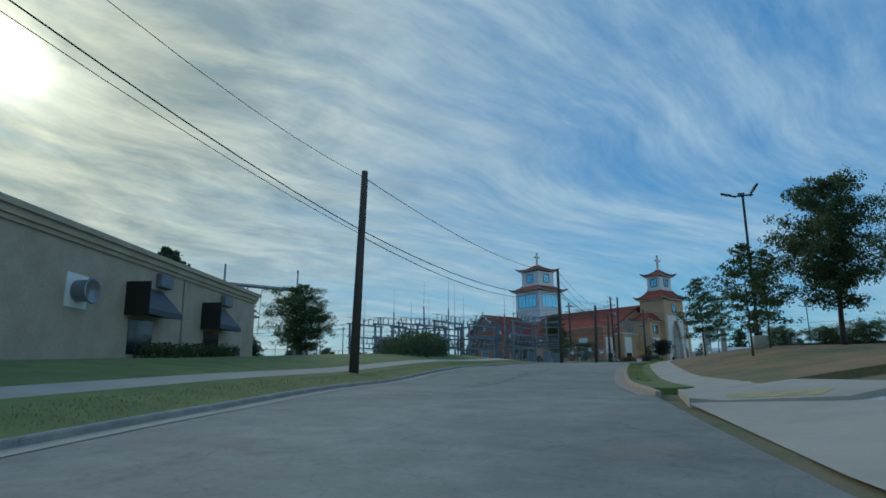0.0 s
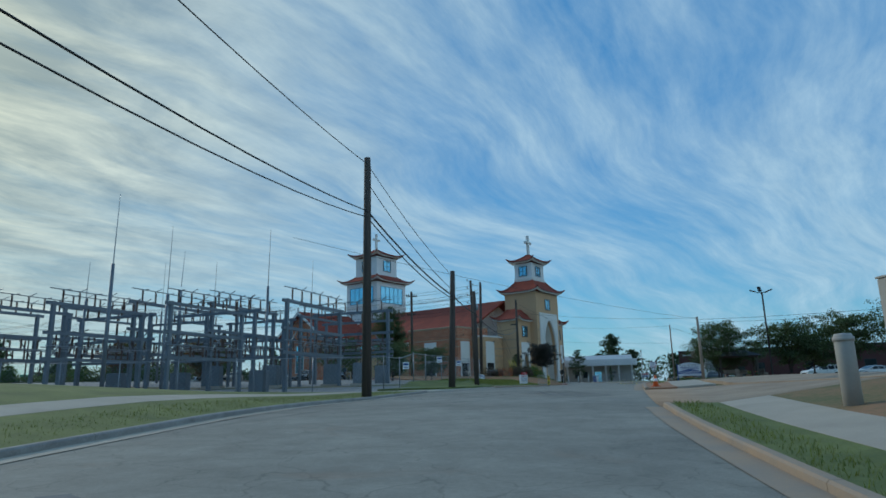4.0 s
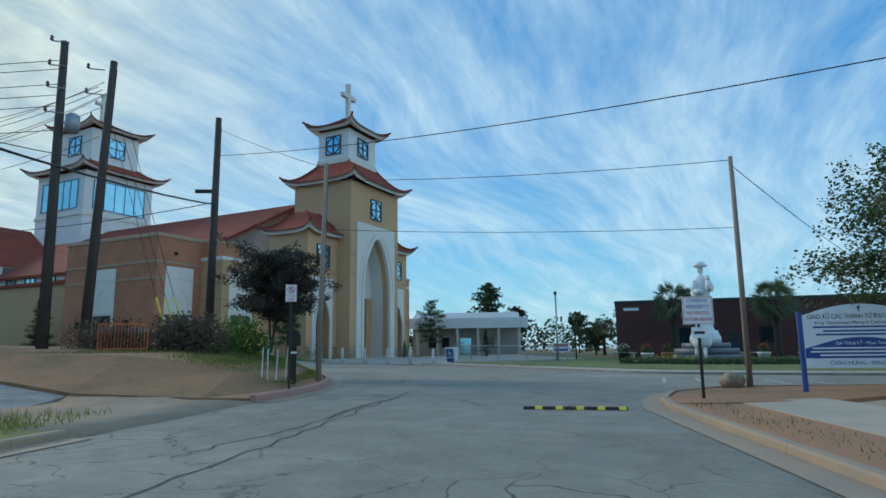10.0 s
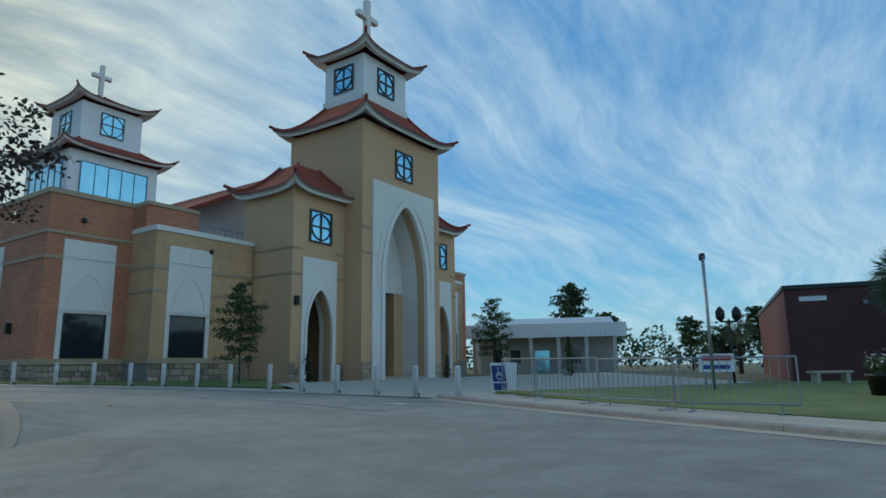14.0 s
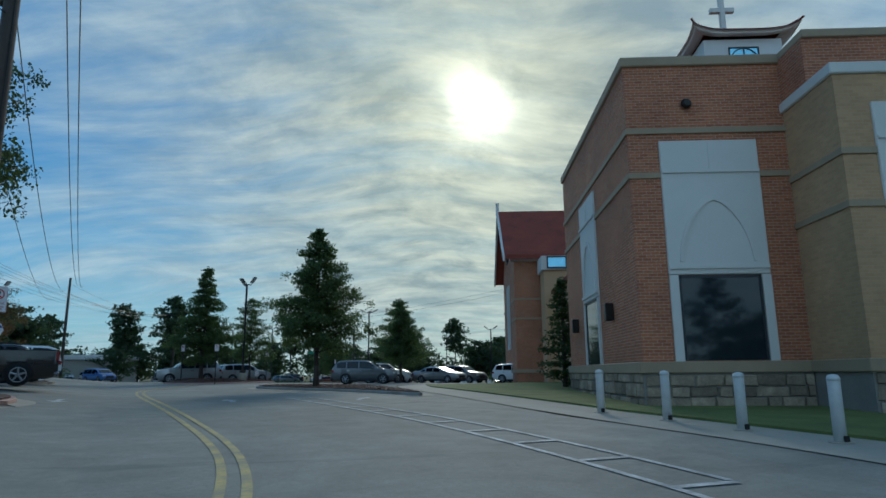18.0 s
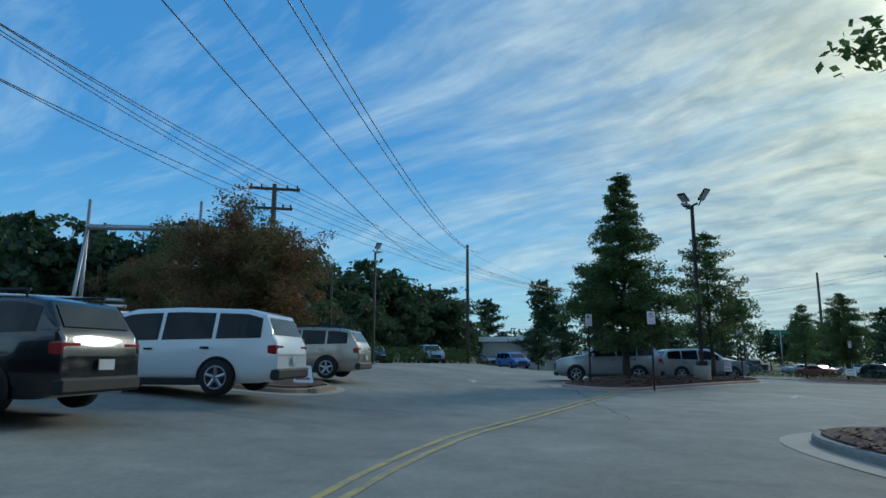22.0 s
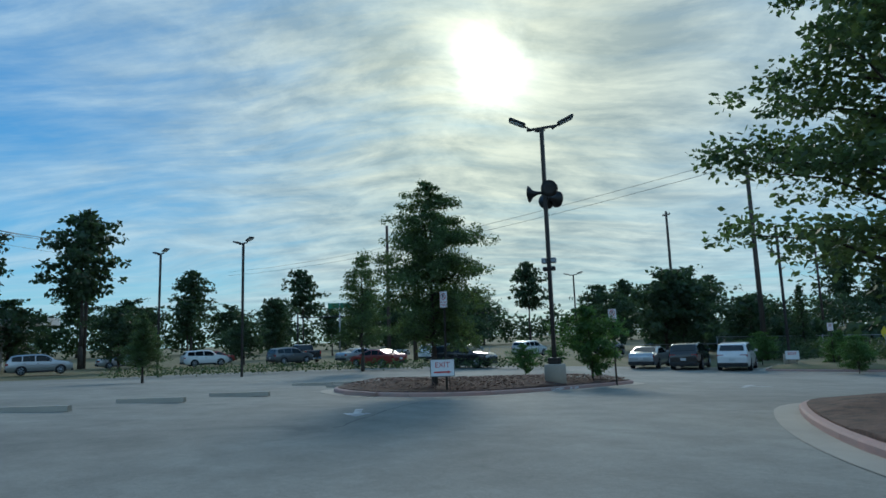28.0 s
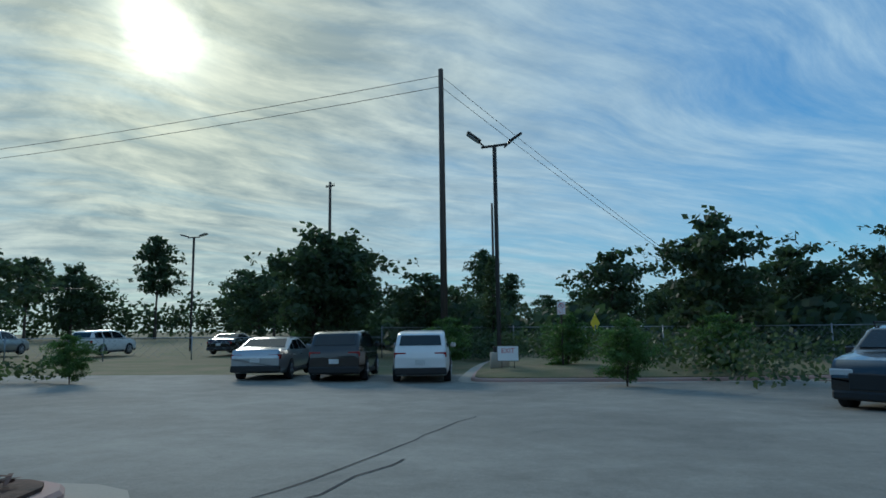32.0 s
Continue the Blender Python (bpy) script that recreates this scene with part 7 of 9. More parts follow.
for hh in (13.6, 12.4, 11.0):
    wire((-15.2, 21.2, hh), (-26.1, 27.1, hh - 0.4), 0.25, 0.014)
for near, far_y, far_z in ((-1.4, -1.5, 11.0), (-0.3, -0.3, 12.2), (1.0, 1.1, 12.9), (1.35, 1.4, 12.7)):
    wire((-96.6, 24.1 + far_y, far_z), (-26.1, 27.1 + near, 12.9), 3.0, 0.018)
    wire((-26.1, 27.1 + near, 12.9), (-15.2, 21.2 + near * 0.3, 13.2), 0.3, 0.016)
for dx, hh, end in ((-1.3, 12.6, 14.0), (-0.6, 12.6, 13.6), (0.6, 12.6, 12.9), (1.3, 12.6, 12.4), (-0.8, 11.4, 11.9), (0.8, 11.4, 10.8)):
    wire((-67.8 - dx * 0.39, 16.6 + dx * 0.92, hh - 0.2), (-16.3, 19.8, end), 1.3, 0.016)
    wire((-67.8 - dx * 0.39, 16.6 + dx * 0.92, hh - 0.2), (-150, 40, 14.4), 2.2, 0.014)
for y, hh in ((0.0, 12.9), (0.3, 11.8)):
    wire((-96.6, 24.1, hh), (-150, 40 + y, hh + 1), 1.2, 0.014)
for hh in (16.6, 15.9):
    wire((-102.9, 91.5, hh), (-190, 60, hh - 1), 1.5, 0.018)
    wire((-102.9, 91.5, hh), (-90, 118, 2.0), 0.4, 0.014, "slack guy wire of a pole")


def lamp_post(x, y, ztop, heads, label, base=True, turn=0, speakers=False):
    z0 = gz(x, y) + (0.12 if base else 0.0)
    top = thing("lamp_post", x, y, z0, turn, label, "lamp post", "car park lamps")
    h = ztop - z0
    b = 0.0
    if base:
        b = 0.74
        part("concrete_base", lathe(bmesh.new(), ((0.37, -0.2), (0.37, b - 0.04), (0.34, b)), 18), "concrete", top, "round concrete footing")
        part("base_plate", boxbm(-0.2, 0.2, -0.2, 0.2, b, b + 0.22, bevel=0.03), "bronze_pole", top)
    part("shaft", boxbm(-0.065, 0.065, -0.065, 0.065, b, h), "bronze_pole", top)
    part("yoke", boxbm(-0.55, 0.55, -0.04, 0.04, h - 0.02, h + 0.06), "bronze_pole", top)
    for k, a in heads:
        hd = new("lamp_head")
        hd.parent = top
        hd.matrix_local = pose(0.45 * math.cos(radians(a)), 0.45 * math.sin(radians(a)), h + 0.06, 0, 0, a) @ pose(0, 0, 0, 0, -k, 0)
        part("arm", tubebm((-0.1, 0, -0.05), (0.25, 0, 0), 0.035, 0.035, 6), "bronze_pole", hd)
        part("housing", boxbm(0.15, 0.80, -0.19, 0.19, -0.03, 0.07, bevel=0.03), "black_metal", hd)
        part("diffuser", boxbm(0.22, 0.74, -0.15, 0.15, -0.045, -0.032), "lamp_clear", hd)
    if speakers:
        for i, a in enumerate((-60, 60, 180, 100)):
            s = new("horn_loudspeaker")
            s.parent = top
            s.matrix_local = pose(0, 0, 6.9 - z0 + (0.12 if i % 2 else 0.32), 0, 0, a) @ pose(0.12, 0, 0, 0, 90, 0)
            part("horn", lathe(bmesh.new(), ((0.05, 0.0), (0.07, 0.18), (0.14, 0.34), (0.30, 0.46), (0.31, 0.48), (0.10, 0.40)), 16), "black_metal", s)
            part("driver", lathe(bmesh.new(), ((0.08, -0.12), (0.09, 0.0), (0.05, 0.04)), 12), "black_metal", s)
        for k in (-1, 1):
            part("camera_box", boxbm(*sorted((k * 0.07, k * 0.26)), -0.08, 0.08, 4.25, 4.45, bevel=0.03), "galvanised", top)
            part("camera_eye", boxbm(*sorted((k * 0.07, k * 0.22)), -0.12, 0.06, 3.98, 4.14, bevel=0.03), "black_metal", top)
    return top


lamp_post(-64.75, 39.65, 9.45, ((25, 170), (45, 20), (25, -50)), "dark square lamp post with three heads on a concrete footing", turn=15)
lamp_post(-86.05, 58.9, 9.6, ((25, 200), (25, 20), (20, 110)), "dark lamp post with lamp heads and horn loudspeakers on a footing", turn=40, speakers=True)
lamp_post(-94.3, 82.5, 8.5, ((35, 210), (35, 30)), "dark lamp post with two tilted heads", turn=10)
lamp_post(-76.7, 20.3, 9.7, ((30, 30), (10, 180)), "dark lamp post beside the hedge", base=False)
lamp_post(16.9, 4.4, 9.3, ((20, 20), (20, 160), (60, 90)), "dark lamp post with three heads by the gravel lot", base=False)
lamp_post(3.4, -73.1, 7.1 + 1.2, ((20, 160), (55, 20), (30, 90)), "dark lamp post with floodlights on the slope", turn=0)
for x, y, z in ((-112, 52, 9.0), (-120, 47, 9.2), (-70, 80, 8.5), (-60, 92, 8.5), (-128, 92, 9)):
    lamp_post(x, y, z, ((15, 0), (15, 180)), "distant dark lamp post with two heads", base=False, turn=20)
grey = thing("steel_post", 8.7, 36.5, gz(8.7, 36.5), 0, "grey steel post with a camera by the fence", "post")
part("shaft", tubebm((0, 0, -0.2), (0, 0, 4.8), 0.06, 0.06, 10), "galvanised", grey)
part("camera_box", boxbm(-0.09, 0.09, -0.05, 0.16, 4.65, 4.9, bevel=0.03), "black_metal", grey)
park_lamp = thing("garden_lamp", 11.5, 42.5, gz(11.5, 42.5), 0, "black garden lamp with round globes", "lamp")
part("shaft", tubebm((0, 0, -0.1), (0, 0, 2.9), 0.06, 0.045, 10), "black_metal", park_lamp)
for k in (-0.35, 0.35):
    part("lantern", lathe(bmesh.new(), ((0.08, 2.8), (0.2, 2.95), (0.2, 3.25), (0.05, 3.45)), 10), "black_metal", park_lamp).location = (k, 0, 0)
part("arm", boxbm(-0.37, 0.37, -0.03, 0.03, 2.75, 2.82), "black_metal", park_lamp)


# ---- lettering and signs ----
def lettering(text, size, parent, m, mat, width=None, align="CENTER"):
    """Words in the built-in font, set flat on a board; m: where, with the letters facing the board's -y."""
    curve = bpy.data.curves.new("lettering", "FONT")
    curve.body, curve.size, curve.align_x, curve.align_y, curve.extrude = text, size, align, "CENTER", 0.002
    curve.materials.append(MATS[mat])
    ob = new("lettering", curve)
    ob.parent = parent
    ob.matrix_local = m @ pose(0, 0, 0, 90, 0, 0)
    if width:
        bpy.context.view_layer.update()
        w = ob.dimensions.x
        if w > width:
            ob.matrix_local = ob.matrix_local @ Matrix.Diagonal((width / w, 1, 1, 1))
    return ob


def bar_line(parent, x0, x1, z, h, mat, y=-0.03):
    return part("text_bar", boxbm(x0, x1, y - 0.004, y, z - h / 2, z + h / 2), mat, parent)


def no_parking(x, y, yaw, post_h=2.55, group="fire lane signs", dz=0.0, grow=1.0):
    """Yaw: the way the sign's face looks is local -y."""
    top = thing("no_parking_sign", x, y, gz(x, y) + dz, yaw, "white no-parking sign on a dark steel post", "sign", group)
    part("post", boxbm(-0.03, 0.03, -0.018, 0.018, -0.2, post_h), "bronze_pole", top)
    b = part("board", boxbm(-0.155, 0.155, -0.030, -0.022, post_h - 0.48, post_h, bevel=0.004), "sign_white", top)
    ring = bmesh.new()
    cz = post_h - 0.15
    for i in range(28):
        a0, a1 = 2 * math.pi * i / 28, 2 * math.pi * (i + 1) / 28
        q = [(0.085, a0), (0.105, a0), (0.105, a1), (0.085, a1)]
        ring.faces.new([ring.verts.new((r * math.cos(a), -0.033, cz + r * math.sin(a))) for r, a in q])
    d = 0.066
    ring.faces.new([ring.verts.new((px, -0.0335, cz + pz)) for px, pz in ((-d - 0.008, d - 0.008), (-d + 0.008, d + 0.008), (d + 0.008, -d + 0.008), (d - 0.008, -d - 0.008))])
    part("prohibition_ring", ring, "sign_red", b)
    lettering("P", 0.17, b, pose(0, -0.032, cz), "sign_black")
    lettering("FIRE LANE", 0.055, b, pose(0, -0.032, post_h - 0.32), "sign_red", 0.26)
    for k, z in ((0.11, 0.385), (0.09, 0.425)):
        bar_line(b, -k, k, post_h - z, 0.014, "sign_red")
    edge = bmesh.new()
    for x0, x1, z0, z1 in ((-0.145, 0.145, -0.012, -0.007), (-0.145, 0.145, -0.473, -0.468), (-0.148, -0.143, -0.47, -0.008), (0.143, 0.148, -0.47, -0.008)):
        box(edge, x0, x1, -0.033, -0.030, post_h + z0, post_h + z1)
    part("border", edge, "sign_red", b)
    if grow != 1.0:
        b.matrix_local = pose(0, -0.012, post_h) @ Matrix.Diagonal((grow, 1, grow, 1)) @ pose(0, 0, -post_h)
    return top


# words stencilled on the kerb of the second island
ring = strip_points(RINGS["second_island"], 0.1)
for wd, spot in (("NO PARKING", (-85.25, 58.45)), ("FIRE LANE", (-85.5, 59.35))):
    k = min(range(3, len(ring) - 3), key=lambda i: math.hypot(ring[i][0] - spot[0], ring[i][1] - spot[1]))
    (xa, ya), (xb, yb), (xm, ym) = ring[k - 3], ring[k + 3], ring[k]
    turn = math.degrees(math.atan2(yb - ya, xb - xa))
    turn = turn if math.cos(radians(turn - 102)) > 0 else turn + 180
    lettering(wd, 0.12, bpy.data.objects["second_island_kerb"], pose(xm, ym, gz(xm, ym) + 0.048, 0, 0, turn) @ pose(0, -0.010, 0), "sign_white", 0.78)


no_parking(-59.75, 34.4, 122, 2.7, dz=0.2)
no_parking(-58.15, 36.6, 102, 2.7, dz=0.2)
no_parking(-69.5, 42.6, 80, 2.8, dz=0.1)
no_parking(-86.55, 62.0, 62, 2.75, dz=0.1)
no_parking(-84.55, 54.0, 20, 2.95, dz=0.1)
no_parking(-92.1, 83.4, 32, 2.6, dz=0.15)
no_parking(-4.35, 11.1, 4, 2.75, dz=0.3)
no_parking(-28.35, 27.25, 110, 2.85, dz=0.1, grow=1.4)
guard = thing("security_notice", -28.35, 27.25, gz(-28.35, 27.25) + 0.1, 110, "white octagonal security notice with a blue roof on a signpost", "sign")
part("board", tubebm((0, -0.040, 1.72), (0, -0.024, 1.72), 0.22, 0.22, 8), "sign_white", guard)
part("panel", prism(bmesh.new(), [(-0.20, 1.77), (0.20, 1.77), (0.09, 1.90), (-0.09, 1.90)], "y", -0.046, -0.041), "sign_blue", guard)
for zz in (1.70, 1.64, 1.58):
    part("text_bar", boxbm(-0.14, 0.14, -0.046, -0.041, zz, zz + 0.03), "sign_blue", guard)
blue_sign = thing("accessible_sign", -32.6, 24.6, gz(-32.6, 24.6), 110, "blue and white round-topped parking sign on a post", "sign")
part("post", boxbm(-0.03, 0.03, -0.018, 0.018, -0.2, 1.75), "bronze_pole", blue_sign)
bb = bmesh.new()
tube(bb, (0, -0.034, 1.55), (0, -0.022, 1.55), 0.19, 0.19, 20)
part("board", bb, "sign_white", blue_sign)
part("panel", boxbm(-0.14, 0.14, -0.038, -0.034, 1.56, 1.66), "sign_blue", blue_sign)


def exit_sign(x, y, yaw, dz=0.1, w=0.62, h=0.46, low=0.42, arrow=True):
    top = thing("exit_sign", x, y, gz(x, y) + dz, yaw, "white yard sign with a red EXIT and arrow on wire legs", "sign", "exit signs")
    for k in (-1, 1):
        part("wire_leg", tubebm((k * w * 0.3, 0, -0.15), (k * w * 0.3, 0, low + 0.1), 0.012, 0.012, 5), "black_metal", top)
    b = part("board", boxbm(-w / 2, w / 2, -0.012, 0.0, low, low + h), "sign_white", top)
    fr = bmesh.new()
    for x0, x1, z0, z1 in ((-w / 2 - 0.012, w / 2 + 0.012, low - 0.012, low), (-w / 2 - 0.012, w / 2 + 0.012, low + h, low + h + 0.012), (-w / 2 - 0.012, -w / 2, low, low + h), (w / 2, w / 2 + 0.012, low, low + h)):
        box(fr, x0, x1, -0.018, 0.006, z0, z1)
    part("frame", fr, "black_metal", top)
    lettering("EXIT", h * 0.46, b, pose(0, -0.015, low + h * 0.67), "sign_red", w * 0.7)
    if arrow:
        a = bmesh.new()
        z = low + h * 0.24
        box(a, -w * 0.36, w * 0.22, -0.016, -0.013, z - h * 0.045, z + h * 0.045)
        a.faces.new([a.verts.new(p) for p in ((w * 0.22, -0.016, z - h * 0.10), (w * 0.38, -0.016, z), (w * 0.22, -0.016, z + h * 0.10))])
        part("arrow", a, "sign_red", b)
    return top


exit_sign(-66.6, 41.2, 68, dz=0.25, w=0.34, h=0.46, low=0.34)
exit_sign(-84.5, 53.85, 66, w=0.68, h=0.47, low=0.48)
exit_sign(-93.4, 81.5, 30, w=0.75, h=0.52, low=0.5, arrow=False)
tilt = exit_sign(-50.4, 26.3, 125, w=0.55, h=0.6, low=0.05)
tilt.rotation_euler[0] = radians(-38)


def a_frame(x, y, yaw, label, paint, w=0.62, h=1.05, dz=0.0):
    top = thing("folding_sign", x, y, gz(x, y) + dz, yaw, label, "sign")
    for k in (-1, 1):
        leaf = new("leaf")
        leaf.parent = top
        leaf.matrix_local = pose(0, k * 0.26, 0, -k * 13.5, 0, 0)
        part("board", boxbm(-w / 2, w / 2, -0.015, 0.015, 0, h, bevel=0.01), "white_plastic", leaf)
        paint(leaf, k)
    return top


def paint_no_parking(leaf, k):
    if k < 0:
        part("red_panel", boxbm(-0.27, 0.27, -0.019, -0.016, 0.76, 1.0), "sign_red", leaf)
        lettering("NO", 0.20, leaf, pose(0, -0.021, 0.88), "sign_white")
        lettering("PARKING", 0.13, leaf, pose(0, -0.021, 0.64), "sign_red", 0.5)
        lettering("ANYTIME", 0.15, leaf, pose(0, -0.021, 0.44), "sign_blue", 0.52)
        lettering("THANK YOU", 0.10, leaf, pose(0, -0.021, 0.25), "sign_blue", 0.5)


def paint_access(leaf, k):
    if k < 0:
        part("blue_panel", boxbm(-0.26, 0.26, -0.019, -0.016, 0.42, 1.0), "sign_blue", leaf)
        w = bmesh.new()
        for i in range(16):
            a0, a1 = 2 * math.pi * i / 16, 2 * math.pi * (i + 1) / 16
            w.faces.new([w.verts.new((0.02 + r * math.cos(a), -0.021, 0.62 + r * math.sin(a))) for r, a in ((0.10, a0), (0.13, a0), (0.13, a1), (0.10, a1))])
        for x0, x1, z0, z1 in ((-0.03, 0.01, 0.64, 0.84), (-0.03, 0.12, 0.64, 0.675), (0.10, 0.14, 0.54, 0.66), (-0.04, 0.02, 0.87, 0.93)):
            box(w, x0, x1, -0.022, -0.020, z0, z1)
        part("wheelchair_mark", w, "sign_white", leaf)
        part("blue_panel", boxbm(-0.26, 0.26, -0.019, -0.016, 0.10, 0.36), "sign_blue", leaf)


a_frame(-8.6, -9.6, 12, "white folding board reading no parking anytime, on the grass verge", paint_no_parking, w=0.60, h=0.80, dz=0.28)
a_frame(1.5, 37.2, -25, "blue and white folding sign with a wheelchair mark", paint_access, w=0.62, h=1.1)


def big_sign():
    top = thing("church_sign", 9.35, 7.6, gz(9.35, 7.6) + 0.05, -13, "white and blue notice board with an arched top on posts", "sign")
    z0, w = 0.55, 2.45
    for k in (-1, 1):
        part("post", boxbm(k * (w / 2 + 0.04) - 0.05, k * (w / 2 + 0.04) + 0.05, -0.05, 0.05, -0.4, 1.85, bevel=0.01), "sign_blue", top)
    pts = [(-w / 2, z0), (w / 2, z0), (w / 2, z0 + 1.2)] + [(w / 2 - w * i / 14, z0 + 1.2 + 0.26 * math.sin(math.pi * i / 14)) for i in range(1, 14)] + [(-w / 2, z0 + 1.2)]
    b = part("board", prism(bmesh.new(), pts, "y", -0.04, 0.04), "sign_white", top)
    blue = [(-w / 2 + 0.02, z0 + 0.22), (w / 2 - 0.02, z0 + 0.22), (w / 2 - 0.02, z0 + 0.44)] + [(w / 2 - 0.02 - (w - 0.04) * i / 14, z0 + 0.44 + 0.26 * math.sin(math.pi * i / 14)) for i in range(1, 14)] + [(-w / 2 + 0.02, z0 + 0.44)]
    part("blue_field", prism(bmesh.new(), blue, "y", -0.046, -0.041), "sign_blue", b)
    part("small_cross", box(boxbm(-0.015, 0.015, -0.046, -0.041, z0 + 1.28, z0 + 1.42), -0.04, 0.04, -0.0465, -0.0412, z0 + 1.36, z0 + 1.385), "sign_blue", b)
    lettering("GIÁO XỨ CÁC THÁNH TỬ ĐẠO VIỆT NAM", 0.15, b, pose(0, -0.044, z0 + 1.17), "sign_black", 2.2)
    lettering("Holy Vietnamese Martyrs Catholic Church", 0.11, b, pose(0, -0.044, z0 + 1.03), "sign_black", 2.1)
    for k, z in ((1.0, 0.93), (0.8, 0.84), (0.95, 0.76)):
        bar_line(b, -k, k, z0 + z, 0.04, "sign_blue", -0.041)
    lettering("Giờ Thánh Lễ - Mass Times", 0.10, b, pose(0, -0.049, z0 + 0.56), "sign_white", 1.5)
    for k, z in ((1.05, 0.45), (1.1, 0.37), (0.9, 0.29)):
        bar_line(b, -k, k, z0 + z, 0.035, "sign_white", -0.046)
    lettering("CHÀO MỪNG - WELCOME", 0.12, b, pose(0, -0.044, z0 + 0.11), "sign_blue", 1.8)


big_sign()
prop = thing("church_property_sign", 5.4, 7.2, gz(5.4, 7.2) + 0.05, -4, "white sign with blue words on a black post", "sign")
part("post", boxbm(-0.03, 0.03, -0.018, 0.018, -0.2, 2.3), "black_metal", prop)
pb = part("board", boxbm(-0.34, 0.34, -0.030, -0.021, 1.68, 2.3, bevel=0.006), "sign_white", prop)
for i, (wd, col, wide) in enumerate((("CHURCH", "sign_blue", 0.42), ("PROPERTY", "sign_blue", 0.50), ("NO TRUCKS", "sign_red", 0.50), ("NO TURN AROUND", "sign_red", 0.58))):
    lettering(wd, 0.11, pb, pose(0, -0.033, 2.205 - i * 0.138), col, wide)
for x0, x1, z0, z1 in ((-0.325, 0.325, 2.278, 2.288), (-0.325, 0.325, 1.692, 1.702), (-0.325, -0.315, 1.702, 2.278), (0.315, 0.325, 1.702, 2.278)):
    part("border", boxbm(x0, x1, -0.034, -0.0305, z0, z1), "sign_red", pb)
part("small_board", boxbm(-0.17, 0.17, -0.028, -0.021, 1.38, 1.62), "sign_white", prop)
part("text_bar", boxbm(-0.12, 0.12, -0.032, -0.029, 1.47, 1.53), "sign_black", prop)
ys = thing("yellow_warning_sign", -6.3, -0.9, gz(-6.3, -0.9), 8, "narrow yellow walker warning board on a stake", "sign")
part("stake", boxbm(-0.02, 0.02, 0, 0.03, -0.2, 0.5), "black_metal", ys)
part("board", boxbm(-0.12, 0.12, -0.02, 0.0, 0.16, 1.05, bevel=0.005), "sign_yellow", ys)
part("roundel", tubebm((0, -0.028, 0.72), (0, -0.021, 0.72), 0.085, 0.085, 18), "sign_red", ys)
part("symbol", boxbm(-0.05, 0.05, -0.026, -0.021, 0.24, 0.52), "sign_black", ys)
part("symbol", boxbm(-0.08, 0.08, -0.026, -0.021, 0.90, 0.98), "sign_black", ys)
dia = thing("yellow_diamond_sign", -94.2, 92.5, gz(-94.2, 92.5), -150, "tall narrow yellow warning diamond on a post", "sign")
part("post", boxbm(-0.03, 0.03, 0, 0.03, -0.2, 1.9), "galvanised", dia)
part("board", prism(bmesh.new(), [(0, 1.5), (0.24, 2.0), (0, 2.5), (-0.24, 2.0)], "y", -0.02, 0.0), "sign_yellow", dia)
for x, y, yaw, z, w, h in ((-137, 66, -110, 6.5, 2.6, 0.6), (-141, 82, -125, 6.2, 2.2, 0.55)):
    st = thing("street_name_sign", x, y, gz(x, y), yaw, "green street name sign on a mast", "sign")
    part("mast", tubebm((0, 0.1, 0), (0, 0.1, z), 0.1, 0.07, 8), "galvanised", st)
    part("board", boxbm(-w / 2, w / 2, -0.03, 0.0, z - h, z), "sign_green", st)
    part("text_bar", boxbm(-w * 0.35, w * 0.35, -0.036, -0.031, z - h * 0.65, z - h * 0.35), "sign_white", st)
for i in range(5):
    x, y = -146 + i * 0.8, 70 + i * 3.2
    tl = thing("traffic_light", x, y, 5.2, -110, "dark traffic light hung over the road", "traffic light", "traffic lights")
    part("housing", boxbm(-0.17, 0.17, -0.1, 0.1, -1.0, 0.0, bevel=0.03), "black_metal", tl)
    for k, c in ((0.2, "lamp_red"), (0.5, "sign_yellow"), (0.8, "sign_green")):
        part("lens", tubebm((0, -0.13, -k), (0, -0.1, -k), 0.11, 0.11, 10), c, tl)
span_post = thing("signal_mast", -147.6, 63.6, gz(-147.6, 63.6), 0, "dark steel mast that carries the traffic lights", "mast")
part("mast", tubebm((0, 0, -0.3), (0, 0, 6.0), 0.14, 0.10, 10), "black_metal", span_post)
part("mast_arm", tubebm((0, 0, 5.3), (6.6, 26.4, 5.35), 0.07, 0.05, 8), "black_metal", span_post)


# ---- road paint ----
def paint_line(pts, w, mat, dz=0.012, name="road_marking", label="worn painted road line", cols=1):
    pts = strip_points(pts, 0.8)
    return band(name, offset_line(pts, -w / 2), offset_line(pts, w / 2), dz, mat, label, "road marking", cols=cols)


YEL = smooth_line([(-7.2, 27.4), (-8.0, 28.2), (-9.2, 29.2), (-11.2, 30.2), (-13.6, 30.95), (-15.9, 31.45), (-18.5, 31.7), (-22.9, 31.6), (-27.2, 31.45), (-36.5, 31.0), (-43.4, 31.3), (-48.2, 32.8), (-52.1, 33.9), (-56.3, 35.1)])
for o in (-0.13, 0.13):
    paint_line(offset_line(YEL, o), 0.11, "line_yellow", 0.016, label="worn double yellow centre line")
HAT = smooth_line([(-1.6, 28.9), (-2.57, 29.8), (-3.73, 30.75), (-4.94, 31.8), (-6.2, 32.65), (-9.0, 34.1), (-12, 35.0), (-16, 35.55), (-20.9, 35.85), (-25, 35.7), (-31, 35.5)])
paint_line(HAT, 0.10, "line_white", 0.016, label="white edge line of a painted walkway")
paint_line([p for p in offset_line(HAT, 0.80) if p[0] < -13], 0.10, "line_white", 0.016, label="white edge line of a painted walkway")
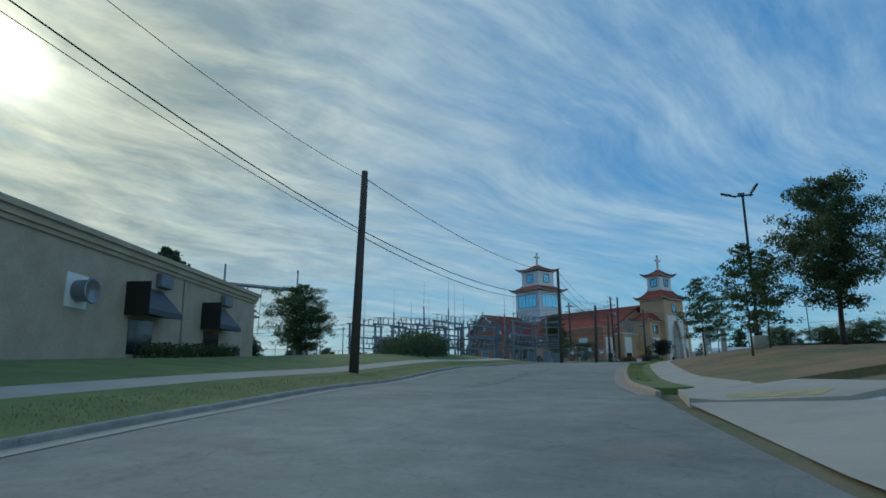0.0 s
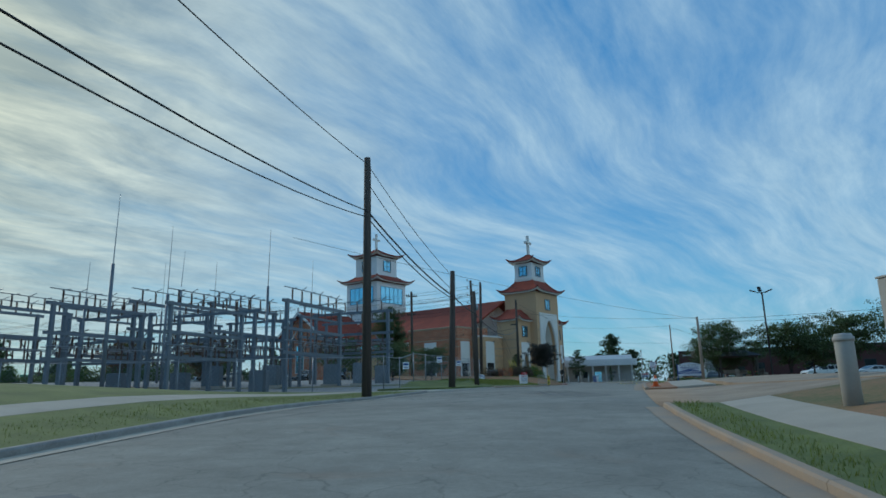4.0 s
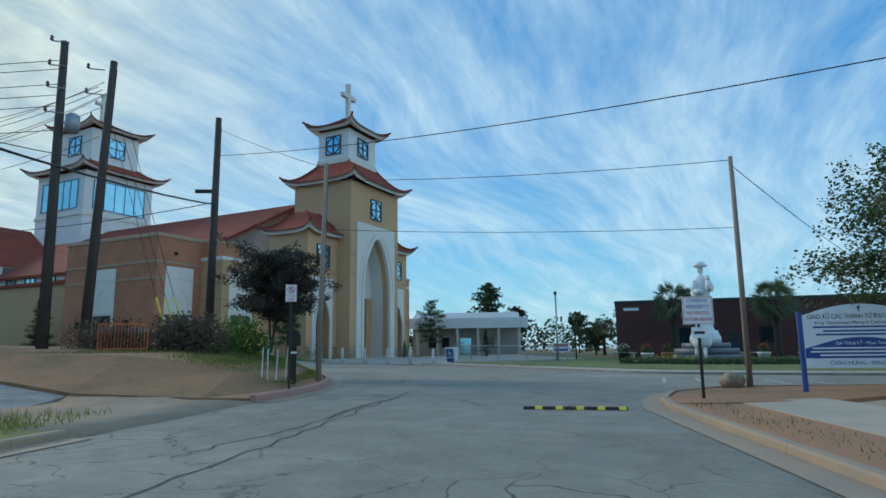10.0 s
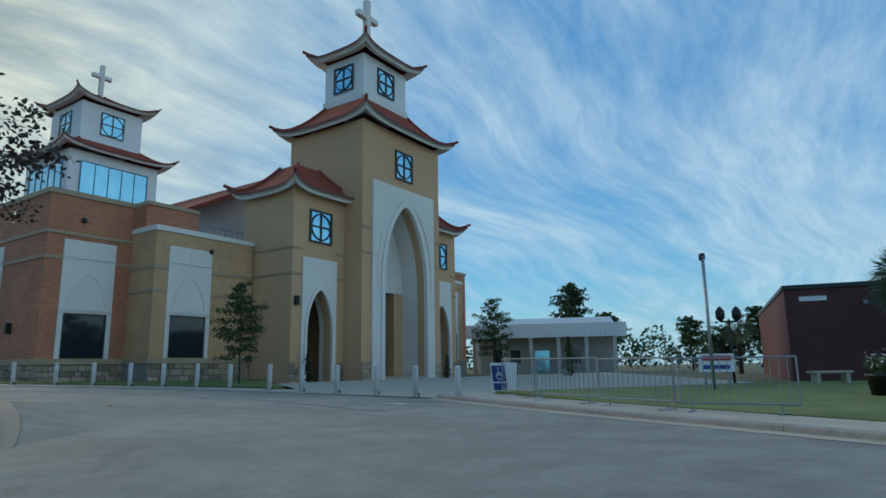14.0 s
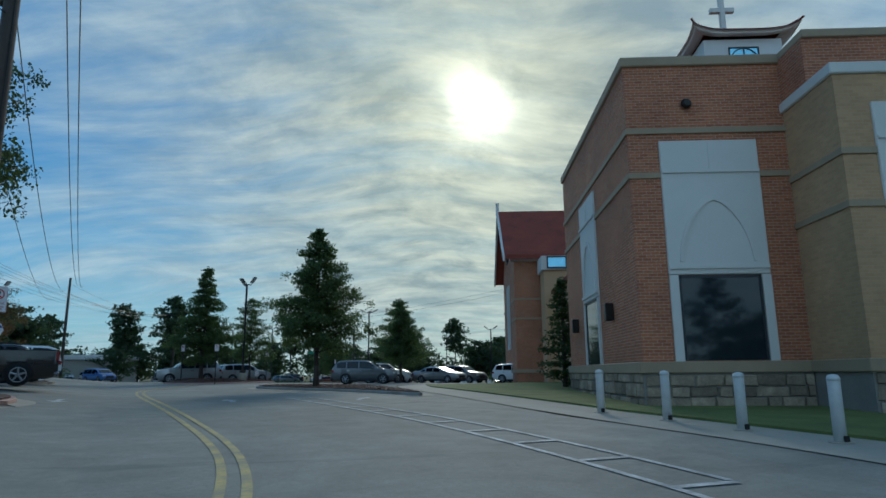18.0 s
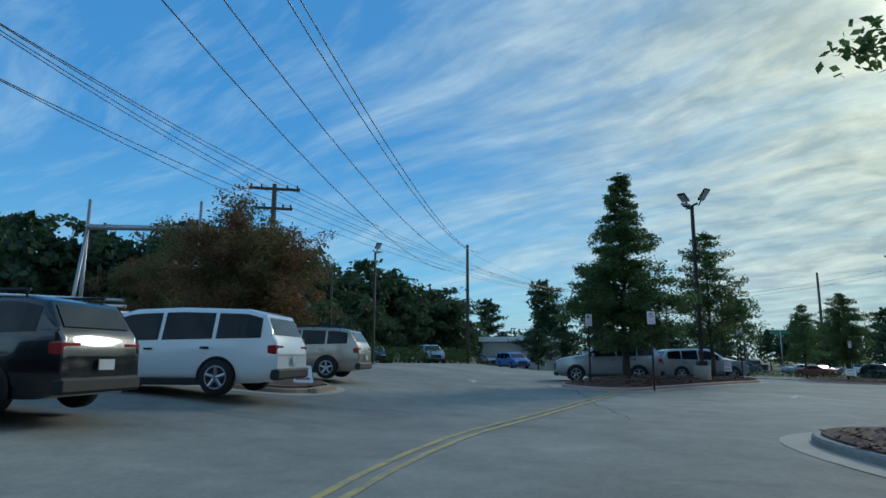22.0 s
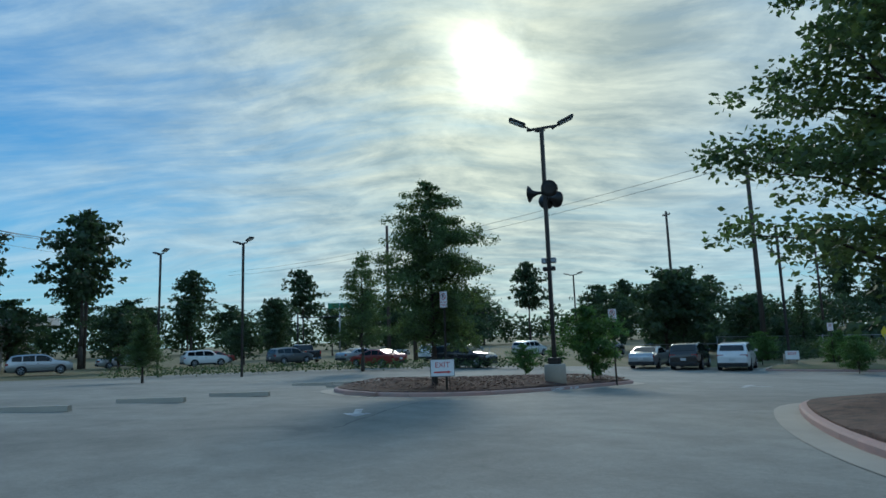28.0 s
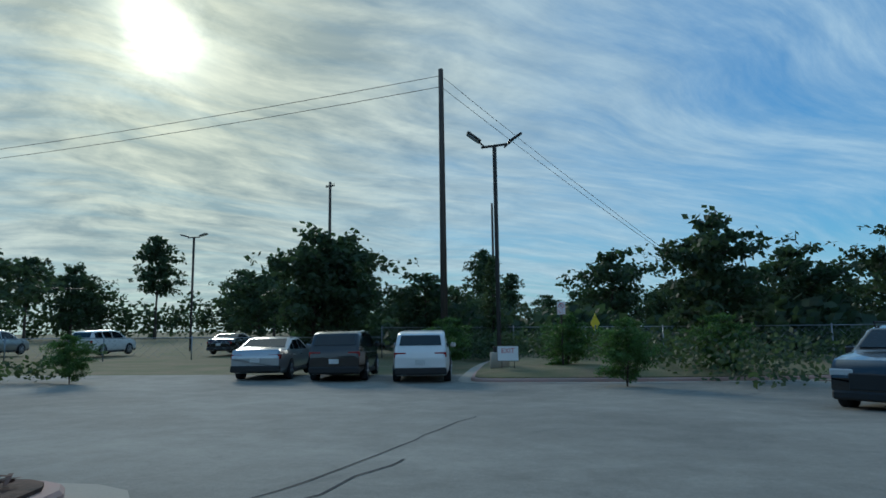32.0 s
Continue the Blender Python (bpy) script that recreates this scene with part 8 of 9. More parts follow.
hp = [HAT[0]]
for p in strip_points(HAT, 0.1):
    if math.hypot(p[0] - hp[-1][0], p[1] - hp[-1][1]) > 1.65:
        hp.append(p)
for (a, b) in zip(hp, offset_line(hp, 0.80)):
    b = b if a[0] < -13 else ((a[0] + b[0]) / 2, (a[1] + b[1]) / 2)
    paint_line([a, b], 0.13, "line_white", 0.018, label="white rung of a painted walkway")


def road_arrow(x, y, yaw, k=1.0, turn=False):
    m = pose(x, y, 0, 0, 0, yaw)
    bm = bmesh.new()
    quads = [((-0.08, -0.9), (0.08, -0.9), (0.08, 0.2), (-0.08, 0.2)), ((-0.30, 0.2), (0.30, 0.2), (0.0, 0.95))]
    if turn:
        quads += [((0.08, -0.5), (0.5, -0.15), (0.5, 0.05), (0.08, -0.25)), ((0.45, -0.3), (0.8, -0.02), (0.45, 0.2))]
    for q in quads:
        vs = []
        for px, py in q:
            p = m @ Vector((px * k, py * k, 0))
            vs.append(bm.verts.new((p.x, p.y, gz(p.x, p.y) + 0.014)))
        bm.faces.new(vs)
    bmesh.ops.recalc_face_normals(bm, faces=bm.faces)
    if sum(fc.normal.z for fc in bm.faces) < 0:
        bmesh.ops.reverse_faces(bm, faces=bm.faces)
    tagged(link("lane_arrow", bm, "line_white"), "worn white lane arrow", "road marking", kind="structure")


for x, y, yaw, tr in ((-30.0, 33.5, 88, False), (-30.6, 28.7, -92, False), (-29.1, 37.6, 60, False), (-1.0, 30.9, 70, False), (-56.3, 40.7, 66, False), (-62, 29.4, 100, False), (-83.0, 64.6, 30, True), (-80.5, 50.0, -110, False)):
    road_arrow(x, y, yaw, 1.0, tr)
for i in range(7):
    paint_line([(3.0 + i * 0.1, -97.5 - i * 0.9), (9.5, -95.8 - i * 0.9)], 0.35, "line_white", 0.02, label="white bar of a zebra crossing")
for i in range(5):
    paint_line([(8.6 + i * 1.0, 17.6 - i * 0.5), (7.4 + i * 1.2, 14.5 - i * 0.4)], 0.1, "line_white", 0.012, label="white parking bay line")
for i in range(8):
    x, y = -73.5 - i * 2.4, 39.2 - i * 1.5 + 2.5
    paint_line([(x, y), (x - 2.6, y + 4.4)], 0.1, "line_white", 0.012, label="white parking bay line") if i > 1 else None
for i in range(10):
    paint_line([(-60.8 - i * 1.3, 47.6 + i * 2.5), (-56.4 - i * 1.3, 45.3 + i * 2.5)], 0.1, "line_white", 0.012, label="white parking bay line")


def wheel_stop(x, y, yaw):
    top = thing("wheel_stop", x, y, gz(x, y), yaw, "grey concrete wheel stop on the asphalt", "wheel stop", "wheel stops")
    part("block", prism(bmesh.new(), [(-0.09, 0), (0.09, 0), (0.06, 0.12), (-0.06, 0.12)], "x", -0.9, 0.9), "concrete", top)
    for k in (-0.6, 0.6):
        part("pin", lathe(bmesh.new(), ((0.02, 0.11), (0.02, 0.128)), 6), "galvanised", top).location = (k, 0, 0)


for i in range(6):
    wheel_stop(-79.5 - i * 1.6, 36.6 + i * 2.4, 60)
for i in range(5):
    wheel_stop(-91.6 - i * 0.9, 53.2 + i * 2.0, 58)
for i in range(4):
    wheel_stop(-94.5 - i * 0.8, 52.5 + i * 2.0, 58)


def speed_bump():
    p, q, n = Vector((1.4, 6.9, 0)), Vector((3.45, 6.4, 0)), 10
    top = thing("speed_bump", 0, 0, 0, 0, "black and yellow rubber speed bump across half the street", "speed bump")
    d = (q - p) / n
    yaw = math.degrees(math.atan2(d.y, d.x))
    for i in range(n):
        c = p + d * (i + 0.5)
        bm = bmesh.new()
        prism(bm, [(-0.15, 0), (0.15, 0), (0.08, 0.05), (-0.08, 0.05)], "x", -d.length / 2 + 0.004, d.length / 2 - 0.004)
        part("bump_segment", bm, "rubber", top).matrix_local = pose(c.x, c.y, gz(c.x, c.y) + 0.004, 0, 0, yaw)
        if i % 2:
            chev = prism(bmesh.new(), [(-0.152, 0.004), (-0.148, 0.004), (-0.078, 0.0535), (0.078, 0.0535), (0.148, 0.004), (0.152, 0.004), (0.082, 0.055), (-0.082, 0.055)], "x", -0.075, 0.075)
            part("reflector", chev, "sign_yellow", top, "yellow stripe").matrix_local = pose(c.x, c.y, gz(c.x, c.y) + 0.004, 0, 0, yaw)


speed_bump()

# ---- bollards, barriers and fences ----
boll = thing("bollard", 0, 0, 0, 0, "pale grey painted steel bollard with a domed cap on the walk", "bollard", "church bollards")
part("shaft", lathe(bmesh.new(), ((0.09, -0.1), (0.09, 0.90), (0.085, 0.92)), 16), "bollard_paint", boll)
part("cap", lathe(bmesh.new(), ((0.096, 0.90), (0.096, 0.94), (0.07, 0.98), (0.01, 0.995)), 16), "bollard_paint", boll)
part("lock", boxbm(0.08, 0.13, -0.04, 0.04, 0.02, 0.11, bevel=0.01), "black_metal", boll)
part("collar", lathe(bmesh.new(), ((0.17, 0.0), (0.17, 0.012), (0.1, 0.02)), 16), "concrete", boll)
BOL = ((-20.3, 40.3), (-18.2, 40.2), (-16.3, 40.0), (-14.5, 39.8), (-12.9, 39.6), (-11.3, 39.4), (-9.6, 38.8), (-7.6, 37.9), (-6.0, 36.9), (-4.4, 35.9), (-2.85, 35.2), (-1.35, 34.1), (0.1, 32.9))
for i, (x, y) in enumerate(BOL):
    (place(boll, x, y, -20, 1, 0.02) if i == 0 else again(boll, x, y, -20 + i * 3, 1, 0.02))


def crowd_barrier(x, y, yaw, mat="galvanised", label="grey steel crowd barrier standing by the kerb", w=2.3, h=1.08, dz=0.02, solid=False):
    top = thing("crowd_barrier", x, y, gz(x, y) + dz, yaw, label, "barrier", "crowd barriers")
    fr = bmesh.new()
    for p, q in (((-w / 2, 0, 0.18), (-w / 2, 0, h)), ((w / 2, 0, 0.18), (w / 2, 0, h)), ((-w / 2, 0, h), (w / 2, 0, h)), ((-w / 2, 0, 0.18), (w / 2, 0, 0.18))):
        tube(fr, p, q, 0.02, 0.02, 6)
    part("frame", fr, mat, top)
    for i in range(1, 15):
        k = -w / 2 + w * i / 15
        part("bar", tubebm((k, 0, 0.18), (k, 0, h), 0.009, 0.009, 5), mat, top)
    for k in (-0.36, 0.36):
        part("foot", tube(tubebm((k * w, -0.3, 0.01), (k * w, 0.3, 0.01), 0.018, 0.018, 5), (k * w, 0, 0.01), (k * w, 0, 0.2), 0.018, 0.018, 5), mat, top)
    return top


for x, y, yaw in ((3.0, 30.2, -52), (4.4, 28.3, -54), (6.0, 26.9, -30), (1.9, 32.6, -66)):
    crowd_barrier(x, y, yaw, dz=0.13)
crowd_barrier(-6.9, -2.2, 62, dz=0.0, label="grey steel crowd barrier on the grass verge", w=1.9)
crowd_barrier(-11.6, 17.0, 8, "orange_plastic", "orange barrier on the clay bank", w=1.7, dz=0.45)
crowd_barrier(-50.4, 25.2, 84, "orange_plastic", "orange barrier in the kerbed island", w=2.2, dz=0.15)


def chain_fence(pts, h, label, step=3.0, mesh_step=0.24):
    top = thing("chain_link_fence", 0, 0, 0, 0, label, "fence")
    pp = strip_points(pts, step)
    for x, y in pp:
        z = gz(x, y)
        part("post", tubebm((x, y, z - 0.2), (x, y, z + h + 0.1), 0.035, 0.035, 7), "galvanised", top)
    for (xa, ya), (xb, yb) in zip(pp, pp[1:]):
        za, zb = gz(xa, ya), gz(xb, yb)
        part("rail", tubebm((xa, ya, za + h), (xb, yb, zb + h), 0.022, 0.022, 5), "galvanised", top)
        net = bmesh.new()
        l = math.hypot(xb - xa, yb - ya)
        n = int((l + h) / mesh_step)
        def at(u, v):
            return Vector((xa + (xb - xa) * u / l, ya + (yb - ya) * u / l, za + (zb - za) * u / l + v))
        for i in range(n):
            for s in (1, -1):
                u0, v0 = i * mesh_step - h, 0.05
                u1, v1 = u0 + h, h
                if u0 < 0:
                    v0 += -u0 * (h - 0.05) / h
                    u0 = 0
                if u1 > l:
                    v1 -= (u1 - l) * (h - 0.05) / h
                    u1 = l
                if u1 <= u0:
                    continue
                a, b = (at(u0, v0), at(u1, v1)) if s > 0 else (at(l - u0, v0), at(l - u1, v1))
                d = Vector((0, 0, 0.006))
                net.faces.new([net.verts.new(c) for c in (a - d, b - d, b + d, a + d)])
        part("wire_mesh", net, "galvanised", top)
    return top


chain_fence([(-17.6, -24.5), (-16.6, -14), (-13.4, 0.2), (-13.8, 2.0), (-20, 4.5)], 2.3, "tall chain-link fence of the substation")
chain_fence([(-17.6, -24.5), (-26, -29), (-40, -32), (-60, -36)], 2.3, "tall chain-link fence of the substation", 3.5, 0.3)
chain_fence([(-13.8, 2.0), (-13.6, 8), (-17.5, 17.0)], 1.2, "low chain-link fence along the gravel yard")
chain_fence([(-6.9, 19.6), (-8.4, 22.6), (-11.5, 24.4)], 1.05, "low galvanised railing round the corner bed")
chain_fence([(-80, 96), (-92, 97), (-108, 92)], 1.8, "chain-link fence behind the scrub", 3.5, 0.3)
chain_fence([(-108, 92), (-116, 84), (-123, 72)], 1.2, "galvanised guard fence by the road", 4.0, 0.5)
for x, y, yaw, z in ((-14.8, -6.2, 14, 1.55), (-17.0, -20.0, 6, 1.4), (-13.6, 3.6, 8, 0.75), (-13.6, 5.2, 8, 0.75), (-15.8, -11.6, 14, 1.7)):
    s = thing("fence_notice", x, y, gz(x, y) + z, yaw, "small white notice wired to the fence", "sign", "fence notices")
    part("board", boxbm(-0.23, 0.23, -0.06, -0.05, 0, 0.5), "sign_white", s)
    part("panel", boxbm(-0.19, 0.19, -0.064, -0.061, 0.28, 0.42), "sign_blue", s)
    part("text_bar", boxbm(-0.15, 0.15, -0.064, -0.061, 0.1, 0.14), "sign_black", s)


# ---- small street things ----
def traffic_cone(x, y):
    top = thing("traffic_cone", x, y, gz(x, y) + 0.11, 15, "orange traffic cone with a white collar on the clay", "traffic cone")
    part("base", boxbm(-0.19, 0.19, -0.19, 0.19, 0, 0.035, bevel=0.01), "orange_plastic", top)
    part("cone", lathe(bmesh.new(), ((0.14, 0.03), (0.045, 0.50), (0.03, 0.52)), 16), "orange_plastic", top)
    part("collar", lathe(bmesh.new(), ((0.098, 0.24), (0.074, 0.37)), 16), "sign_white", top)


traffic_cone(-1.65, -35.0)


def hydrant(x, y):
    top = thing("fire_hydrant", x, y, gz(x, y) + 0.1, 0, "white fire hydrant on the dry slope", "hydrant")
    part("barrel", lathe(bmesh.new(), ((0.15, -0.1), (0.15, 0.05), (0.11, 0.07), (0.11, 0.50), (0.15, 0.52), (0.15, 0.56), (0.11, 0.62), (0.03, 0.70)), 16), "white_plastic", top)
    for a in (0, 90, 180):
        t = part("outlet", tubebm((0, 0, 0.40), (0.19, 0, 0.40), 0.055, 0.055, 10), "white_plastic", top)
        t.rotation_euler[2] = radians(a)


hydrant(1.0, -57.3)
for x, y, h, w in ((0.9, -51.6, 2.3, 0.34), (2.3, -51.0, 1.9, 0.24)):
    c = thing("utility_cabinet", x, y, gz(x, y) + 0.1, 12, "pale grey utility cabinet beside the pavement", "cabinet", "utility cabinets")
    part("cabinet_body", boxbm(-w, w * 0.9, -w * 0.6, w * 0.6, -0.1, h, bevel=0.03), "shed_wall", c)
    part("cabinet_door", boxbm(-w * 0.85, w * 0.75, -w * 0.6 - 0.02, -w * 0.6, 0.15, h - 0.12, bevel=0.008), "shed_wall", c)
    part("lid", boxbm(-w * 1.05, w * 0.95, -w * 0.65, w * 0.65, h, h + 0.05, bevel=0.01), "shed_wall", c)
pipe = thing("pipe_marker", -1.2, -53.4, gz(-1.2, -53.4) + 0.1, 0, "pale capped plastic pipe standing beside the pavement", "pipe")
part("pipe", lathe(bmesh.new(), ((0.17, -0.1), (0.17, 1.30), (0.15, 1.36), (0.02, 1.38)), 16), "shed_wall", pipe)
part("collar", lathe(bmesh.new(), ((0.19, 1.22), (0.19, 1.30), (0.172, 1.30)), 16), "shed_wall", pipe)
mb = thing("mailbox", -4.5, 12.4, gz(-4.5, 12.4) + 0.35, 10, "large black mailbox on a thick post at the kerb", "mailbox")
part("post", boxbm(-0.09, 0.09, -0.09, 0.09, -0.1, 1.05, bevel=0.01), "black_metal", mb)
part("box", prism(bmesh.new(), [(-0.2, 1.0)] + [(0.2 * -math.cos(math.pi * i / 8), 1.26 + 0.2 * math.sin(math.pi * i / 8)) for i in range(9)] + [(0.2, 1.0)], "y", -0.35, 0.3), "black_metal", mb)
part("number_panel", boxbm(-0.15, 0.15, -0.1, -0.092, 0.74, 0.86), "sign_black", mb)
part("text_bar", boxbm(-0.11, 0.11, -0.106, -0.101, 0.77, 0.83), "sign_white", mb)
for i, (x, y) in enumerate(((-5.2, 12.2), (-5.4, 12.35), (-5.0, 12.4), (-4.75, 12.5))):
    s = thing("marker_stake", x, y, gz(x, y) + 0.4, 0, "thin white marker stake in the clay", "stake", "marker stakes")
    part("stake", tubebm((0, 0, -0.1), (0.02 * i, 0, 0.85), 0.02, 0.02, 6), "white_plastic", s)
tank = thing("air_unit", -13.2, 20.6, gz(-13.2, 20.6) + 0.1, 30, "grey green utility box behind the corner shrubs", "utility box")
part("unit_body", boxbm(-1.0, 1.0, -0.5, 0.5, -0.1, 1.3, bevel=0.04), "steel_grey", tank)
part("unit_grille", boxbm(-0.85, 0.85, -0.53, -0.5, 0.2, 1.1), "black_metal", tank)


rock = bmesh.new()
bmesh.ops.create_icosphere(rock, subdivisions=3, radius=0.36)
rr = random.Random(77)
bumps = [Vector((rr.uniform(-1, 1), rr.uniform(-1, 1), rr.uniform(-1, 1))).normalized() for _ in range(14)]
for v in rock.verts:
    n = v.co.normalized()
    v.co *= 0.86 + 0.14 * max(0.0, max(n.dot(b) for b in bumps[:7])) - 0.10 * max(0.0, max(n.dot(b) for b in bumps[7:])) ** 4
    v.co.z *= 0.72
rock_ob = link("boulder", rock, "stone_a")
rock_ob.matrix_world = pose(7.75, 10.6, gz(7.75, 10.6) + 0.30)
tagged(rock_ob, "rounded brown boulder at the foot of a thin pole", "rock")
for k in range(3):
    x0, y0 = -10.4 + 0.35 * k, 18.6
    guard = thing("guy_wire_guard", x0, y0, gz(x0, y0) + 0.45, 0, "yellow plastic guard on a slanting guy wire", "guy wire", "guy wire guards")
    part("sleeve", tubebm((0, 0, -0.1), (-0.85, 0.25, 2.2), 0.045, 0.04, 8), "sign_yellow", guard)
    part("guy_wire", tubebm((-0.85, 0.25, 2.2), (-3.6, 1.4, 9.6), 0.012, 0.012, 5), "black_metal", guard)
inlet = thing("storm_inlet", -3.95, -67.6, gz(-3.95, -67.6), 5, "concrete kerb inlet with a dark drain slot", "storm drain")
part("inlet_slab", boxbm(-0.30, 0.55, -1.5, 1.5, 0.135, 0.22, bevel=0.02), "concrete", inlet)
# no hollow here: a near-black block paints the shade of the drain opening
part("inlet_slot", boxbm(-0.27, 0.2, -1.45, 1.45, -0.02, 0.13), "arch_dark", inlet)
for k in (-1, 1):
    part("inlet_cheek", boxbm(-0.30, 0.25, *sorted((k * 1.45, k * 1.7)), -0.1, 0.133, bevel=0.01), "concrete", inlet)


# ---- statue and its garden ----
def make_statue():
    ped = thing("stone_pedestal", 18.0, 34.2, gz(18.0, 34.2) + 0.1, -15, "dark stepped base with a white drum below the statue", "pedestal")
    for i, (r, z0, z1) in enumerate(((2.6, -0.1, 0.45), (2.0, 0.45, 0.85), (1.5, 0.85, 1.2))):
        part("step", lathe(bmesh.new(), ((r, z0), (r, z1 - 0.03), (r - 0.05, z1)), 24), "steel_grey", ped)
    part("drum", lathe(bmesh.new(), ((0.95, 1.2), (0.98, 1.5), (0.85, 1.8), (0.8, 2.0)), 24), "white_marble", ped)
    bm = bmesh.new()
    prof = ((0.70, 1.98), (0.66, 2.1), (0.58, 2.2), (0.60, 2.4), (0.63, 2.75), (0.59, 3.05), (0.54, 3.7), (0.53, 4.3), (0.60, 4.9), (0.55, 5.3), (0.32, 5.58), (0.14, 5.66), (0.12, 5.74), (0.20, 5.84), (0.23, 6.02), (0.21, 6.18), (0.44, 6.20), (0.52, 6.28), (0.44, 6.42), (0.27, 6.54), (0.05, 6.58))
    n = 28
    rings = []
    for r, z in prof:
        fold = 0.06 if 2.0 < z < 5.2 else 0.0
        rings.append([bm.verts.new(((r + fold * math.sin(a * 9 + z)) * math.cos(a) * 1.08, (r + fold * math.sin(a * 7)) * math.sin(a) * 0.82, z)) for a in (2 * math.pi * i / n for i in range(n))])
    for a, b in zip(rings, rings[1:]):
        for i in range(n):
            bm.faces.new((a[i], a[(i + 1) % n], b[(i + 1) % n], b[i])).smooth = True
    bm.faces.new(rings[-1])
    for p, q, r0, r1 in (((-0.55, -0.1, 5.25), (-0.72, -0.35, 4.55), 0.2, 0.2), ((-0.72, -0.35, 4.55), (0.05, -0.62, 4.5), 0.22, 0.15), ((0.55, -0.1, 5.25), (0.72, -0.38, 4.7), 0.2, 0.2), ((0.72, -0.38, 4.7), (0.2, -0.62, 4.65), 0.2, 0.15), ((0.40, -0.55, 4.6), (0.42, -0.5, 5.25), 0.24, 0.18), ((0.42, -0.5, 5.25), (0.43, -0.5, 5.6), 0.17, 0.15), ((-0.72, -0.3, 4.6), (-0.66, -0.3, 3.5), 0.22, 0.05)):
        tube(bm, p, q, r0, r1, 10)
    for v in bm.verts:  # slim the figure
        v.co.x *= 0.80
        v.co.y *= 0.90
    st = link("statue", bm, "white_marble")
    st.matrix_world = pose(18.0, 34.2, gz(18.0, 34.2) + 0.1, 0, 0, -15)
    tagged(st, "tall white stone statue of a robed figure in a hat", "statue")
    urn = thing("stone_urn", 16.9, 32.3, gz(16.9, 32.3) + 0.1, 0, "big white stone incense urn on legs", "urn")
    part("bowl", lathe(bmesh.new(), ((0.30, 0.85), (0.52, 1.0), (0.60, 1.3), (0.52, 1.45), (0.62, 1.55), (0.55, 1.57), (0.45, 1.35)), 20), "white_marble", urn)
    for a in (30, 150, 270):
        part("leg", tubebm((0.3 * math.cos(radians(a)), 0.3 * math.sin(radians(a)), 0.95), (0.42 * math.cos(radians(a)), 0.42 * math.sin(radians(a)), 0.2), 0.12, 0.10, 8), "white_marble", urn)
    part("plinth", boxbm(-0.6, 0.6, -0.6, 0.6, -0.1, 0.2, bevel=0.03), "white_marble", urn)
    rnd = random.Random(3)
    for i, (x, y, pm, fl) in enumerate(((13.2, 31.8, "white_plastic", "flower_red"), (15.0, 33.2, "clay_pot", "flower_red"), (20.4, 31.6, "white_plastic", "flower_red"), (22.6, 31.0, "clay_pot", "flower_yellow"), (12.0, 32.6, "black_metal", "flower_white"), (23.8, 30.8, "clay_pot", "flower_red"))):
        p = thing("flower_pot", x, y, gz(x, y) + 0.12, 0, "flower pot with blossoms before the statue", "flower pot", "flower pots")
        part("pot", lathe(bmesh.new(), ((0.28, 0), (0.36, 0.5), (0.40, 0.52), (0.40, 0.6), (0.34, 0.6)), 14), pm, p)
        lv, fb = bmesh.new(), bmesh.new()
        leaf_cloud(lv, [((0, 0, 0.85), 0.35)], rnd, 220, 0.13, 0.7, 0.7)
        leaf_cloud(fb, [((0, 0, 1.0), 0.35)], rnd, 60, 0.10, 0.7, 0.6)
        part("foliage", lv, "leaf_dark", p)
        part("blossom", fb, fl, p)
    for x, y, yaw in ((15.0, 41.5, 10), (23.5, 38.5, -20)):
        b = thing("stone_bench", x, y, gz(x, y) + 0.12, yaw, "pale stone bench on the lawn", "bench", "stone benches")
        part("seat", boxbm(-0.9, 0.9, -0.22, 0.22, 0.42, 0.52, bevel=0.02), "concrete", b)
        for k in (-0.65, 0.65):
            part("leg", boxbm(k - 0.1, k + 0.1, -0.18, 0.18, -0.05, 0.42, bevel=0.01), "concrete", b)
    nb = thing("notice_board", 9.2, 37.6, gz(9.2, 37.6) + 0.1, -10, "white notice board with red and blue words on the lawn", "sign")
    for k in (-0.4, 0.4):
        part("leg", boxbm(k - 0.03, k + 0.03, -0.02, 0.02, -0.1, 0.7), "galvanised", nb)
    part("board", boxbm(-0.6, 0.6, -0.03, 0.0, 0.6, 1.25), "sign_white", nb)
    part("text_bar", boxbm(-0.5, 0.5, -0.036, -0.031, 1.0, 1.18), "sign_red", nb)
    part("text_bar", boxbm(-0.45, 0.45, -0.036, -0.031, 0.7, 0.85), "sign_blue", nb)


make_statue()


